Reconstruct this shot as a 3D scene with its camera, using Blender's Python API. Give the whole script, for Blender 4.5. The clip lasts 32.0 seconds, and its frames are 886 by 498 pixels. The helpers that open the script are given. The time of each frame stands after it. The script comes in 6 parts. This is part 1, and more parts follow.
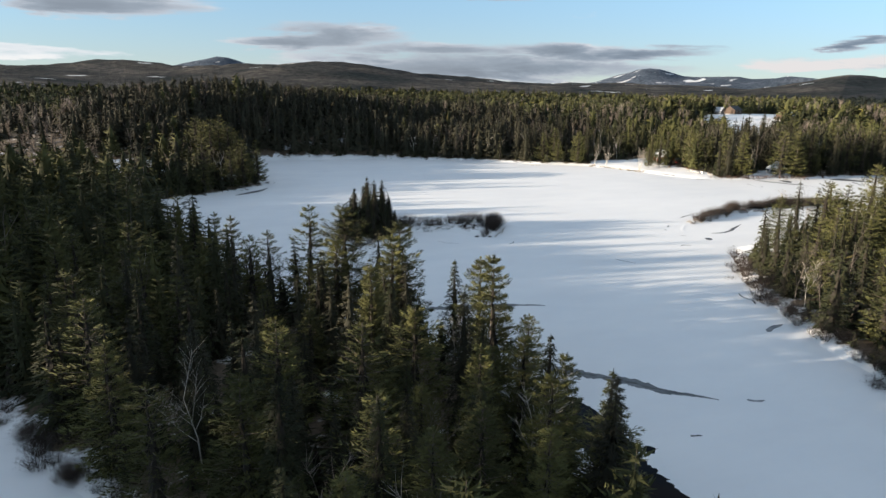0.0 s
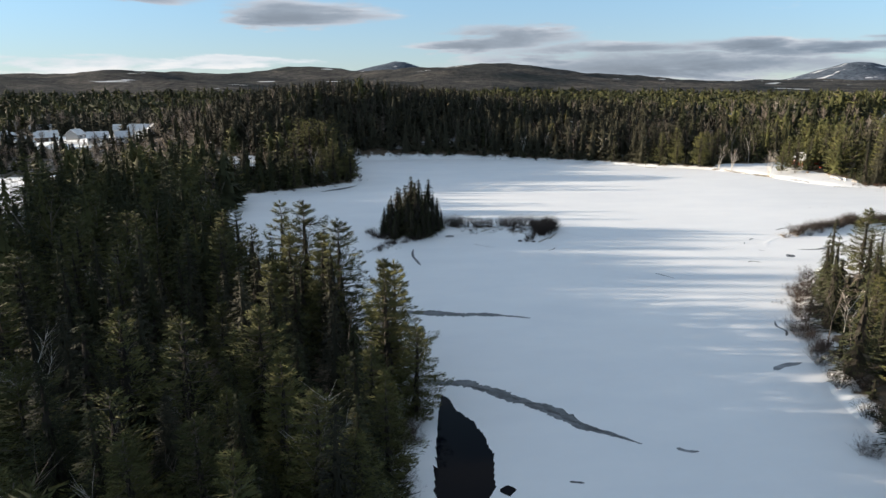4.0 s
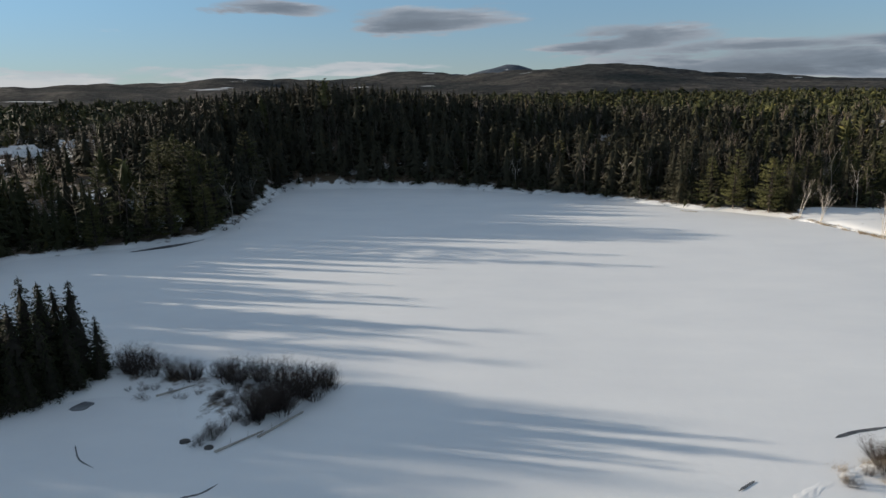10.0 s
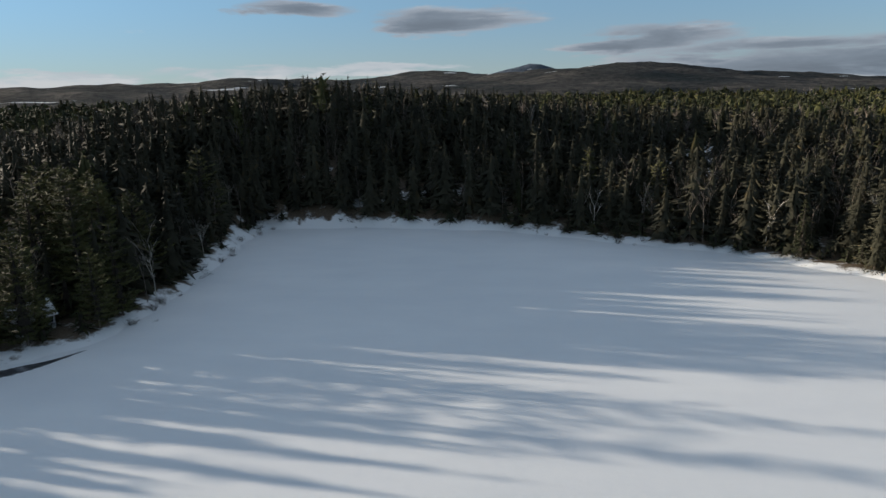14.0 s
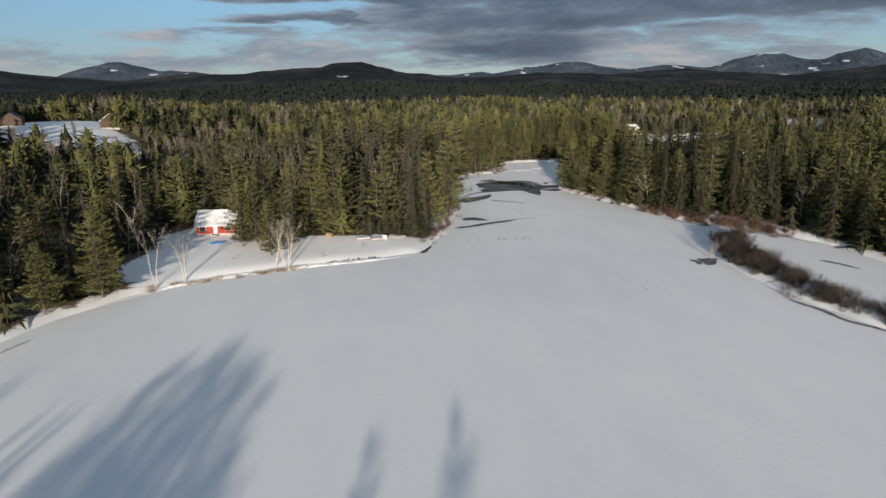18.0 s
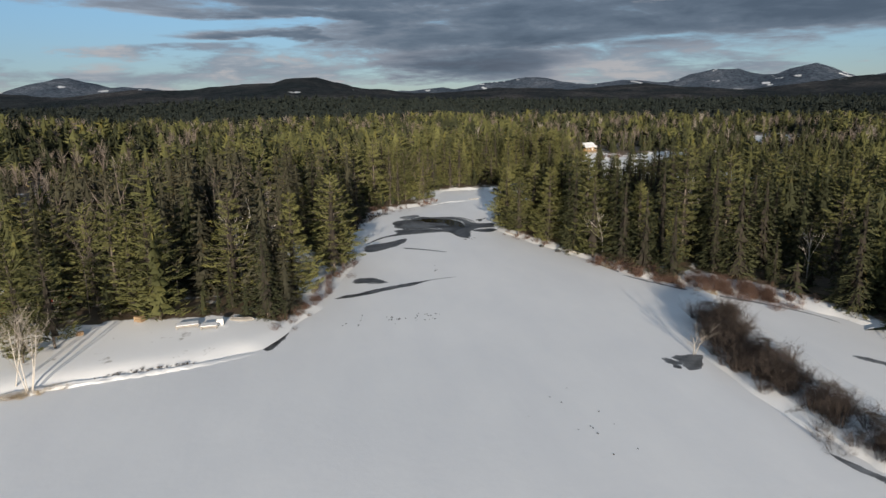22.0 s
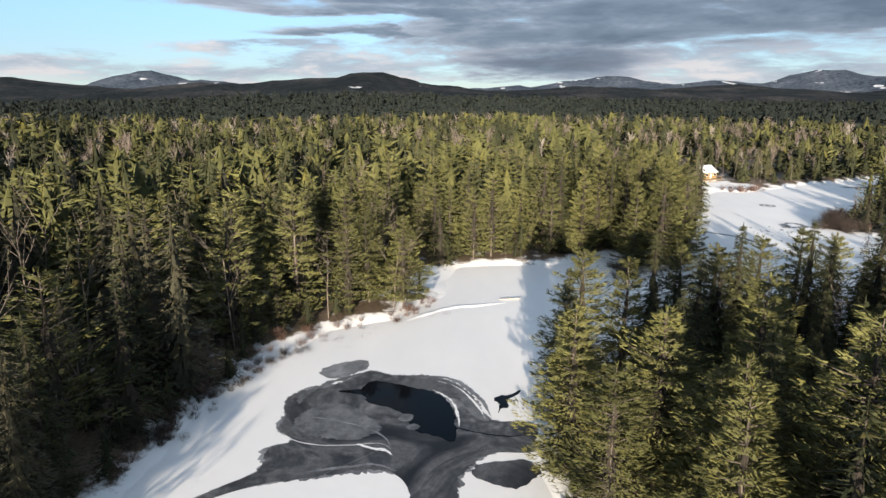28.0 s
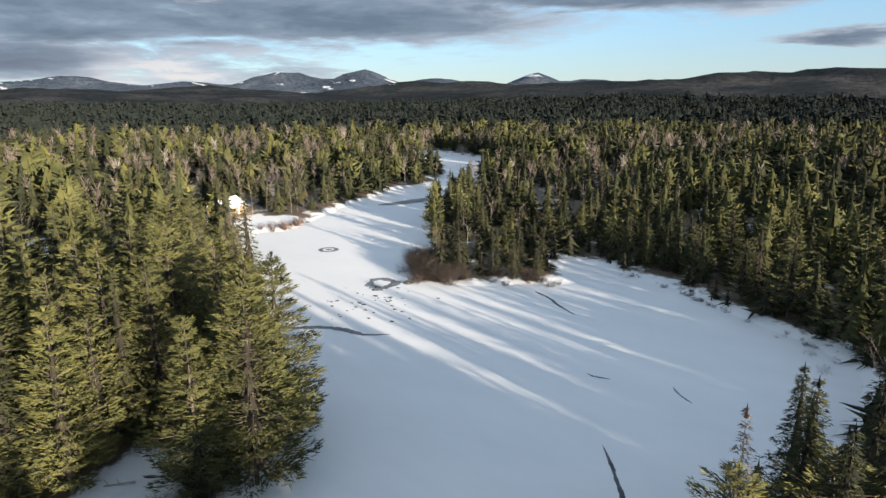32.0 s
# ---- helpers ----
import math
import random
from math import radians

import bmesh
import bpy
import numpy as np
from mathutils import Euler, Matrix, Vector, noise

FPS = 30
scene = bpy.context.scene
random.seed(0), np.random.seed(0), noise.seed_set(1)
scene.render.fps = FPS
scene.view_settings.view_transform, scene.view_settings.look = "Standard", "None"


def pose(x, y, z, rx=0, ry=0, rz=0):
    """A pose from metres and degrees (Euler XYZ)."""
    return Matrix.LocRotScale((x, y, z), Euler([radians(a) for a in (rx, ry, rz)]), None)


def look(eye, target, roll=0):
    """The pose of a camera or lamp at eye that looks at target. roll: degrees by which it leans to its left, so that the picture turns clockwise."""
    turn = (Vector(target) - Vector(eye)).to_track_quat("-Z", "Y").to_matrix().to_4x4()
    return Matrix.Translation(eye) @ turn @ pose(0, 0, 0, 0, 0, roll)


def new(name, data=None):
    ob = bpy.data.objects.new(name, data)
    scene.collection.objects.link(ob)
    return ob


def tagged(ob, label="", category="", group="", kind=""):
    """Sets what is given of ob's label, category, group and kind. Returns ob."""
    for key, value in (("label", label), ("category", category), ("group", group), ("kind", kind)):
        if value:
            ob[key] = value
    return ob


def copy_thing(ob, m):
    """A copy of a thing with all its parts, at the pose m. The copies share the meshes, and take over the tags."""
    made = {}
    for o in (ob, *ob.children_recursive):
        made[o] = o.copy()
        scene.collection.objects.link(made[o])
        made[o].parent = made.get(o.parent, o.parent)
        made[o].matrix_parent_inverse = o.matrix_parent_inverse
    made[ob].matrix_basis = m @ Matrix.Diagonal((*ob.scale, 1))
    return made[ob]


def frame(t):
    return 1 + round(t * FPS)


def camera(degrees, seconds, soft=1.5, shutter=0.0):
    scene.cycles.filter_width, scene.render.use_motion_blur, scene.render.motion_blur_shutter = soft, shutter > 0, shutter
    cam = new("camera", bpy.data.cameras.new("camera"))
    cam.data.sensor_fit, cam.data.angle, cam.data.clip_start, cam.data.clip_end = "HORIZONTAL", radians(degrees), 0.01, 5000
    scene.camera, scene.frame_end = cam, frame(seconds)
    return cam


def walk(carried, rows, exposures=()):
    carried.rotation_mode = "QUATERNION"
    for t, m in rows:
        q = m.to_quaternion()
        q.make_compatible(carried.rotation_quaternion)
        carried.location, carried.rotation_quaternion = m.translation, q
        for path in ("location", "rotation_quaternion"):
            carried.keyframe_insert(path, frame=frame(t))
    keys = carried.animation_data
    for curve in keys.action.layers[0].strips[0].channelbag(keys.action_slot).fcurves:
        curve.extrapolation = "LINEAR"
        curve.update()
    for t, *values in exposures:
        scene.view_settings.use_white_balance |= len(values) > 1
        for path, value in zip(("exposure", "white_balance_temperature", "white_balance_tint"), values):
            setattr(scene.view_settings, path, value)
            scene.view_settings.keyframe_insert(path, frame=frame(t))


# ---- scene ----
cam = camera(69.3, 32.0)

PATH = [
    (0, (-72.052, -32.078, 40.182), (-71.358, -30.269, 39.685), 0.7),
    (0.5, (-67.878, -34.729, 40.117), (-67.376, -32.858, 39.618), 0.6),
    (1, (-63.76, -36.43, 40.052), (-63.411, -34.525, 39.553), 0.5),
    (1.5, (-59.584, -37.439, 39.986), (-59.347, -35.517, 39.486), 0.4),
    (2, (-55.292, -37.787, 39.927), (-55.105, -35.86, 39.428), 0.2),
    (2.5, (-51.185, -37.596, 39.725), (-51.013, -35.667, 39.228), 0.1),
    (3, (-46.907, -37.009, 39.607), (-46.737, -35.079, 39.109), -0.0),
    (3.5, (-42.689, -36.043, 39.433), (-42.507, -34.114, 38.937), -0.1),
    (4, (-38.22, -34.581, 39.177), (-38.027, -32.653, 38.682), -0.3),
    (4.5, (-29.548, -31.186, 38.933), (-29.345, -29.258, 38.442), -0.5),
    (6.5, (-0.581, -5.516, 38.592), (-0.57, -3.576, 38.106), -1.0),
    (7, (5.116, 3.343, 38.903), (5.091, 5.283, 38.419), -1.0),
    (7.5, (10.665, 12.668, 38.887), (10.619, 14.608, 38.403), -1.0),
    (8, (15.558, 21.932, 39.063), (15.504, 23.872, 38.582), -0.9),
    (8.5, (20.558, 32.249, 39.185), (20.485, 34.188, 38.702), -1.1),
    (9, (24.835, 41.51, 39.125), (24.723, 43.448, 38.643), -1.1),
    (9.5, (29.37, 50.775, 38.543), (29.218, 52.711, 38.064), -1.0),
    (10, (33.227, 60.822, 38.294), (33.055, 62.756, 37.814), -1.2),
    (10.5, (36.121, 70.512, 38.5), (35.897, 72.441, 38.021), -1.2),
    (11, (37.408, 79.696, 38.921), (37.102, 81.614, 38.443), -1.3),
    (11.5, (35.647, 89.96, 39.102), (35.324, 91.874, 38.622), -1.1),
    (12, (33.942, 101.085, 38.94), (33.614, 102.999, 38.461), -1.0),
    (12.5, (31.872, 110.778, 38.744), (31.535, 112.69, 38.265), -1.1),
    (13, (27.653, 120.476, 38.521), (27.315, 122.389, 38.043), -1.1),
    (13.5, (24.138, 129.653, 38.543), (23.813, 131.568, 38.065), -1.2),
    (15.5, (4.945, 170.076, 36.082), (5.576, 171.912, 35.6), -0.6),
    (16, (1.148, 178.088, 36.464), (2.187, 179.727, 35.979), -0.8),
    (16.5, (-2.544, 185.976, 37.05), (-1.11, 187.281, 36.557), -0.8),
    (17, (-6.667, 193.554, 37.83), (-4.934, 194.419, 37.33), -0.5),
    (17.5, (-5.9, 201.22, 38.23), (-3.993, 201.547, 37.724), -0.9),
    (18, (-3.738, 207.972, 38.424), (-1.815, 207.765, 37.915), -0.8),
    (18.5, (0.485, 211.723, 38.4), (2.392, 211.391, 37.897), -0.8),
    (19, (5.715, 211.803, 38.239), (7.618, 211.439, 37.742), -0.9),
    (19.5, (11.052, 209.644, 38.02), (12.955, 209.268, 37.533), -1.0),
    (20, (16.359, 205.599, 37.785), (18.262, 205.212, 37.306), -1.1),
    (20.5, (22.267, 200.584, 37.58), (24.17, 200.192, 37.107), -1.1),
    (21, (28.663, 195.214, 37.498), (30.569, 194.826, 37.029), -1.1),
    (21.5, (35.764, 190.374, 37.525), (37.669, 189.986, 37.057), -1.1),
    (22, (43.56, 185.318, 37.498), (45.48, 185.005, 37.032), -1.0),
    (22.5, (51.994, 180.569, 37.463), (53.929, 180.368, 37.001), -0.9),
    (23, (60.773, 176.155, 37.606), (62.711, 175.989, 37.144), -0.9),
    (23.5, (70.058, 172.463, 37.898), (71.996, 172.313, 37.43), -0.6),
    (24, (79.174, 168.964, 37.562), (81.116, 168.83, 37.1), -0.8),
    (24.5, (89.471, 166.139, 37.391), (91.412, 166.016, 36.926), -0.6),
    (25, (99.179, 163.684, 37.551), (101.12, 163.57, 37.085), -0.5),
    (25.5, (109.293, 161.514, 37.489), (111.234, 161.406, 37.019), -0.5),
    (27.5, (150.648, 155.206, 36.608), (152.589, 155.1, 36.137), -0.1),
    (28, (161.063, 153.788, 36.909), (163.005, 153.693, 36.438), -0.0),
    (28.5, (171.241, 152.328, 37.193), (173.183, 152.243, 36.724), -0.1),
    (29, (181.131, 150.873, 37.542), (183.072, 150.754, 37.075), -0.1),
    (29.5, (191.689, 149.089, 37.528), (193.571, 148.599, 37.06), -0.4),
    (30, (202.244, 146.866, 37.658), (204.005, 146.043, 37.186), -0.5),
    (30.5, (211.745, 143.757, 37.997), (213.434, 142.795, 37.526), -0.6),
    (31, (220.343, 139.92, 38.805), (221.933, 138.803, 38.332), -0.8),
    (31.5, (229.056, 135.716, 39.07), (230.476, 134.389, 38.596), -0.6),
    (32, (236.96, 130.414, 39.607), (238.298, 129.006, 39.132), -0.5),
]
EXPOSURES = [(0, 1.46, 6550, 7), (4, 1.44, 6500, 7), (7, 1.08, 6450, 7), (9, 0.74, 6350, 6), (13, 0.76, 6300, 6), (16, 0.82, 6150, 5), (17.5, 0.59, 6250, 6), (19, 0.49, 6300, 7), (22, 0.58, 6280, 7), (25, 1.00, 6280, 7), (28, 1.40, 6450, 8), (32, 1.48, 6450, 7)]
walk(cam, [(t, look(e, g, r)) for t, e, g, r in PATH], EXPOSURES)


# ---- light and sky ----
SUN_AZ, SUN_EL = math.atan2(0.14, -0.99), radians(9.2)
sun_way = Vector((math.cos(SUN_EL) * math.cos(SUN_AZ), math.cos(SUN_EL) * math.sin(SUN_AZ), math.sin(SUN_EL)))
lamp = bpy.data.lights.new("sun", "SUN")
lamp.energy, lamp.angle, lamp.color = 5.0, radians(0.6), (1.0, 0.84, 0.67)
sun = new("sun", lamp)
sun.matrix_world = look((0, 0, 400), Vector((0, 0, 400)) - sun_way)

world = bpy.data.worlds.new("world")
scene.world = world
world.use_nodes = True


def build_sky(tree):
    """Low winter sun sky with long streaks of stratocumulus."""
    n, l = tree.nodes, tree.links
    n.clear()
    out, bg = n.new("ShaderNodeOutputWorld"), n.new("ShaderNodeBackground")
    sky = n.new("ShaderNodeTexSky")
    sky.sky_type, sky.sun_disc = "NISHITA", False
    sky.sun_elevation, sky.sun_rotation = SUN_EL, math.pi / 2 - SUN_AZ
    sky.air_density, sky.dust_density, sky.ozone_density = 0.9, 0.0, 2.5
    co = n.new("ShaderNodeTexCoord")
    sep = n.new("ShaderNodeSeparateXYZ")
    l.new(co.outputs["Generated"], sep.inputs[0])

    def op(kind, a, b, clamp=False):
        k = n.new("ShaderNodeMath")
        k.operation, k.use_clamp = kind, clamp
        for socket, value in zip(k.inputs, (a, b)):
            if isinstance(value, (int, float)):
                socket.default_value = value
            else:
                l.new(value, socket)
        return k.outputs[0]

    def span(value, a, b, c=0.0, d=1.0):
        k = n.new("ShaderNodeMapRange")
        k.interpolation_type = "SMOOTHSTEP"
        for name, v in (("From Min", a), ("From Max", b), ("To Min", c), ("To Max", d)):
            k.inputs[name].default_value = v
        l.new(value, k.inputs["Value"])
        return k.outputs[0]

    def puffs(scale, place, detail=9.0, rough=0.55):
        mp = n.new("ShaderNodeMapping")
        mp.inputs["Scale"].default_value, mp.inputs["Location"].default_value = scale, place
        l.new(co.outputs["Generated"], mp.inputs["Vector"])
        nz = n.new("ShaderNodeTexNoise")
        nz.inputs["Scale"].default_value, nz.inputs["Detail"].default_value = 1.0, detail
        nz.inputs["Roughness"].default_value, nz.inputs["Distortion"].default_value = rough, 0.3
        l.new(mp.outputs[0], nz.inputs["Vector"])
        return nz.outputs["Fac"]

    def tint(fac, *stops):
        r = n.new("ShaderNodeValToRGB")
        e = r.color_ramp.elements
        while len(e) < len(stops):
            e.new(0.5)
        for k, (p, c) in zip(e, stops):
            k.position, k.color = p, (*c, 1)
        l.new(fac, r.inputs["Fac"])
        return r.outputs["Color"]

    def blend(fac, a, b, mode="MIX"):
        k = n.new("ShaderNodeMix")
        k.data_type, k.blend_type = "RGBA", mode
        if isinstance(fac, float):
            k.inputs["Factor"].default_value = fac
        else:
            l.new(fac, k.inputs["Factor"])
        l.new(a, k.inputs["A"])
        l.new(b, k.inputs["B"])
        return k.outputs["Result"]

    z, east = sep.outputs["Z"], sep.outputs["X"]
    south = op("MULTIPLY", sep.outputs["Y"], -1.0)
    clear = blend(1.0, sky.outputs[0], tint(span(z, 0.0, 0.5), (0.0, (0.54, 0.66, 0.91)), (0.2, (0.76, 0.87, 0.98)), (1.0, (1.42, 1.30, 1.08))), "MULTIPLY")
    # low clouds that lie where the day had them: bearing, height, half width and half height in degrees, greyness
    bearing = op("MULTIPLY", op("ARCTAN2", east, sep.outputs["Y"]), 57.2958)
    height = op("MULTIPLY", z, 57.2958)
    torn = op("SUBTRACT", puffs((9.0, 9.0, 44.0), (2.0, 5.0, 0.3), 14.0, 0.62), 0.5)
    rolls = op("SUBTRACT", puffs((4.0, 4.0, 30.0), (4.0, 1.0, 0.6), 10.0, 0.6), 0.5)
    bearing = op("ADD", bearing, op("MULTIPLY", rolls, 16.0))
    height = op("ADD", height, op("MULTIPLY", rolls, 3.6))

    def cloud(az, el, wide, tall):
        u = op("DIVIDE", op("SUBTRACT", bearing, az), wide)
        v = op("DIVIDE", op("SUBTRACT", height, el), tall)
        return op("SUBTRACT", 1.0, op("ADD", op("MULTIPLY", u, u), op("MULTIPLY", v, v)))

    def bank(clouds, ragged):
        field = cloud(*clouds[0])
        for c in clouds[1:]:
            field = op("MAXIMUM", field, cloud(*c))
        return op("ADD", op("MAXIMUM", field, -1.5), op("ADD", op("MULTIPLY", torn, ragged), op("MULTIPLY", rolls, 2.5)))

    veil = n.new("ShaderNodeRGB")
    veil.outputs[0].default_value = (2.3, 2.55, 2.9, 1)
    clear = blend(span(z, 0.13, 0.0, 0.26, 0.5), clear, veil.outputs[0])
    pale = bank([(-24, 1.7, 10, 0.35), (-38, 1.4, 12, 0.5), (-12, 1.9, 7, 0.3), (58, 2.2, 9, 0.7), (72, 1.6, 9, 0.9), (86, 2.2, 12, 1.2), (117, 2.2, 9, 0.9),
                 (78, 3.7, 7, 0.5), (112, 3.0, 10, 1.0), (118, 1.3, 12, 0.7), (96, 3.3, 8, 0.7)], 5.5)
    grey = bank([(-5, 5.9, 7, 1.0), (-19, 6.7, 5, 0.7), (11, 3.8, 6, 1.0), (19, 2.5, 9, 0.8), (24, 1.5, 16, 0.8), (31, 2.7, 7, 0.8), (38, 2.9, 5, 0.6), (24, 7.0, 4, 0.5), (53, 3.4, 1.8, 0.3), (90, 6.7, 13, 0.7), (86, 4.9, 8, 0.5), (112, 6.4, 26, 3.0), (110, 4.7, 25, 1.6), (128, 6.2, 20, 2.9),
                 (152, 7.2, 24, 1.3), (102, 2.6, 9, 1.9), (168, 3.8, 5, 0.5), (108, 7.8, 38, 1.5)], 2.7)
    pale_c = tint(span(op("ADD", op("MULTIPLY", rolls, 1.2), torn), -0.14, 0.16), (0.0, (1.65, 1.85, 2.25)), (0.6, (2.4, 2.5, 2.8)), (1.0, (3.3, 3.05, 3.1)))
    sunny = n.new("ShaderNodeRGB")
    sunny.outputs[0].default_value = (4.3, 4.3, 4.4, 1)
    pale_c = blend(span(bearing, 40.0, 5.0, 0.0, 0.55), pale_c, sunny.outputs[0])
    one = blend(op("MULTIPLY", span(pale, -0.5, 0.9), 0.88, True), clear, pale_c)
    core = op("ADD", op("ADD", span(grey, 0.0, 2.0), 0.34), op("MULTIPLY", op("ADD", torn, rolls), -0.9))
    grey_c = tint(core, (0.0, (3.3, 3.15, 3.25)), (0.35, (1.8, 1.95, 2.3)), (0.7, (0.92, 1.12, 1.46)), (1.0, (0.56, 0.71, 0.98)))
    grey_c = blend(span(bearing, 48.0, 15.0, 0.0, 0.13), grey_c, sunny.outputs[0])
    two = blend(op("MULTIPLY", span(grey, -0.6, 0.6), 0.95, True), one, grey_c)
    # streaks overhead, thickest to the south-east
    heading = op("ADD", op("MULTIPLY", east, 0.94), op("MULTIPLY", south, 0.34))
    cover = op("ADD", op("ADD", span(heading, 0.72, 0.97, -0.01, 0.12), span(heading, 0.5, 0.2, 0.0, 0.035)), span(z, 0.13, 0.22, -0.3, 0.1))
    high = op("ADD", puffs((2.6, 2.6, 17.0), (7.3, 1.9, 2.2), 11.0, 0.60), op("ADD", cover, span(z, 0.25, 0.45, 0.0, -0.12)))
    high_c = tint(span(high, 0.5, 0.8), (0.0, (4.0, 3.75, 3.75)), (0.35, (2.1, 2.15, 2.4)), (1.0, (0.75, 0.9, 1.2)))
    l.new(blend(op("MULTIPLY", span(high, 0.50, 0.63), 0.95, True), two, high_c), bg.inputs["Color"])
    bg.inputs["Strength"].default_value = 0.092
    l.new(bg.outputs[0], out.inputs["Surface"])


build_sky(world.node_tree)


# ---- materials ----
def material(name, rough=0.8, metallic=0.0):
    m = bpy.data.materials.new(name)
    m.use_nodes = True
    b = m.node_tree.nodes["Principled BSDF"]
    b.inputs["Roughness"].default_value, b.inputs["Metallic"].default_value = rough, metallic
    b.inputs["Specular IOR Level"].default_value = 0.3
    return m, m.node_tree.nodes, m.node_tree.links, b


def noise_node(n, l, scale, detail=4.0, rough=0.55, stretch=None, source="Position"):
    tex = n.new("ShaderNodeTexNoise")
    tex.inputs["Scale"].default_value, tex.inputs["Detail"].default_value, tex.inputs["Roughness"].default_value = scale, detail, rough
    if source == "Position":
        geo = n.new("ShaderNodeNewGeometry").outputs["Position"]
    else:
        geo = n.new("ShaderNodeTexCoord").outputs["Object"]
    if stretch:
        mp = n.new("ShaderNodeMapping")
        mp.inputs["Scale"].default_value = stretch
        l.new(geo, mp.inputs["Vector"])
        geo = mp.outputs[0]
    l.new(geo, tex.inputs["Vector"])
    return tex.outputs["Fac"]


def ramp(n, l, fac, *stops):
    r = n.new("ShaderNodeValToRGB")
    e = r.color_ramp.elements
    while len(e) < len(stops):
        e.new(0.5)
    for k, (p, c) in zip(e, stops):
        k.position, k.color = p, (*c, 1)
    l.new(fac, r.inputs["Fac"])
    return r.outputs["Color"]


def mixed(n, l, fac, a, b, mode="MIX"):
    m = n.new("ShaderNodeMix")
    m.data_type, m.blend_type = "RGBA", mode
    if isinstance(fac, float):
        m.inputs["Factor"].default_value = fac
    else:
        l.new(fac, m.inputs["Factor"])
    l.new(a, m.inputs["A"])
    l.new(b, m.inputs["B"])
    return m.outputs["Result"]


def bump(n, l, b, height, strength, dist):
    k = n.new("ShaderNodeBump")
    k.inputs["Strength"].default_value, k.inputs["Distance"].default_value = strength, dist
    l.new(height, k.inputs["Height"])
    l.new(k.outputs[0], b.inputs["Normal"])


def two_tone(name, c1, c2, scale, rough=0.8, detail=5.0, bump_size=0.0, fine=None, lo=0.35, hi=0.65, source="Position", stretch=None):
    """A surface that varies at two scales between two colours."""
    m, n, l, b = material(name, rough)
    big = noise_node(n, l, scale, detail, 0.6, stretch, source)
    col = ramp(n, l, big, (lo, c1), (hi, c2))
    small = noise_node(n, l, fine or scale * 9, 3.0, 0.6, None, source)
    grey = ramp(n, l, small, (0.25, (0.72, 0.72, 0.72)), (0.75, (1.0, 1.0, 1.0)))
    l.new(mixed(n, l, 1.0, col, grey, "MULTIPLY"), b.inputs["Base Color"])
    if bump_size:
        bump(n, l, b, small, 0.6, bump_size)
    return m


def needle_material(name, dark, light, brown):
    """Conifer foliage: tone drifts from tree to tree and from spray to spray."""
    m, n, l, b = material(name, 0.75)
    info = n.new("ShaderNodeObjectInfo")
    tree_tone = noise_node(n, l, 0.16, 2.0, 0.5)
    add = n.new("ShaderNodeMath")
    add.operation = "MULTIPLY_ADD"
    add.inputs[1].default_value = 0.35
    l.new(info.outputs["Random"], add.inputs[0])
    l.new(tree_tone, add.inputs[2])
    col = ramp(n, l, add.outputs[0], (0.42, dark), (0.85, light))
    geo = n.new("ShaderNodeNewGeometry")
    spray = ramp(n, l, geo.outputs["Random Per Island"], (0.0, (0.85, 0.85, 0.85)), (0.9, (1.06, 1.06, 1.03)), (0.99, brown))
    l.new(mixed(n, l, 1.0, col, spray, "MULTIPLY"), b.inputs["Base Color"])
    b.inputs["Specular IOR Level"].default_value = 0.12
    b.inputs["Diffuse Roughness"].default_value = 1.0
    return m


M_SPRUCE = needle_material("spruce_needles", (0.024, 0.028, 0.016), (0.052, 0.056, 0.028), (1.5, 1.15, 0.8))
M_PINE = needle_material("pine_needles", (0.050, 0.054, 0.023), (0.125, 0.126, 0.049), (1.25, 1.1, 0.8))
# far south-east needles, darkened to stand in for cloud shade
M_FAR_SHADE = needle_material("cloud_shade_needles", (0.009, 0.013, 0.013), (0.021, 0.026, 0.023), (1.3, 1.1, 0.9))
# darker needles for woods lying in shade; the shade is in the colour
M_SHADED_CONIFER = needle_material("shaded_conifer_needles", (0.030, 0.030, 0.022), (0.060, 0.058, 0.039), (1.4, 1.15, 0.85))
M_LARCH = two_tone("larch_twigs", (0.16, 0.105, 0.078), (0.26, 0.18, 0.14), 0.3, 0.9)
M_BARK = two_tone("conifer_bark", (0.060, 0.048, 0.038), (0.15, 0.125, 0.10), 1.2, 0.9)
M_PINEBARK = two_tone("pine_bark", (0.085, 0.07, 0.057), (0.19, 0.16, 0.135), 1.2, 0.9)
# inner twigs, coloured dark to stand in for shade inside the crowns
M_INNER_SHADE = two_tone("shade_dark_inner_twigs", (0.020, 0.017, 0.013), (0.042, 0.035, 0.028), 0.8, 0.95)
M_BIRCH = two_tone("birch_bark", (0.46, 0.42, 0.37), (0.64, 0.60, 0.55), 1.5, 0.7)
M_PALEBARK = two_tone("weathered_birch_bark", (0.22, 0.195, 0.17), (0.34, 0.305, 0.27), 0.6, 0.8)
M_GREYBARK = two_tone("hardwood_bark", (0.10, 0.083, 0.070), (0.21, 0.175, 0.15), 0.4, 0.85)
M_SNAG = two_tone("bleached_wood", (0.38, 0.35, 0.31), (0.55, 0.52, 0.47), 1.0, 0.8)
M_TWIG = two_tone("shrub_twigs", (0.036, 0.028, 0.024), (0.080, 0.062, 0.053), 0.25, 0.9)
M_TWIG_RED = two_tone("alder_twigs", (0.085, 0.050, 0.038), (0.19, 0.12, 0.092), 0.25, 0.9)
M_REED = two_tone("dry_grass", (0.26, 0.19, 0.11), (0.42, 0.33, 0.20), 0.5, 0.9)


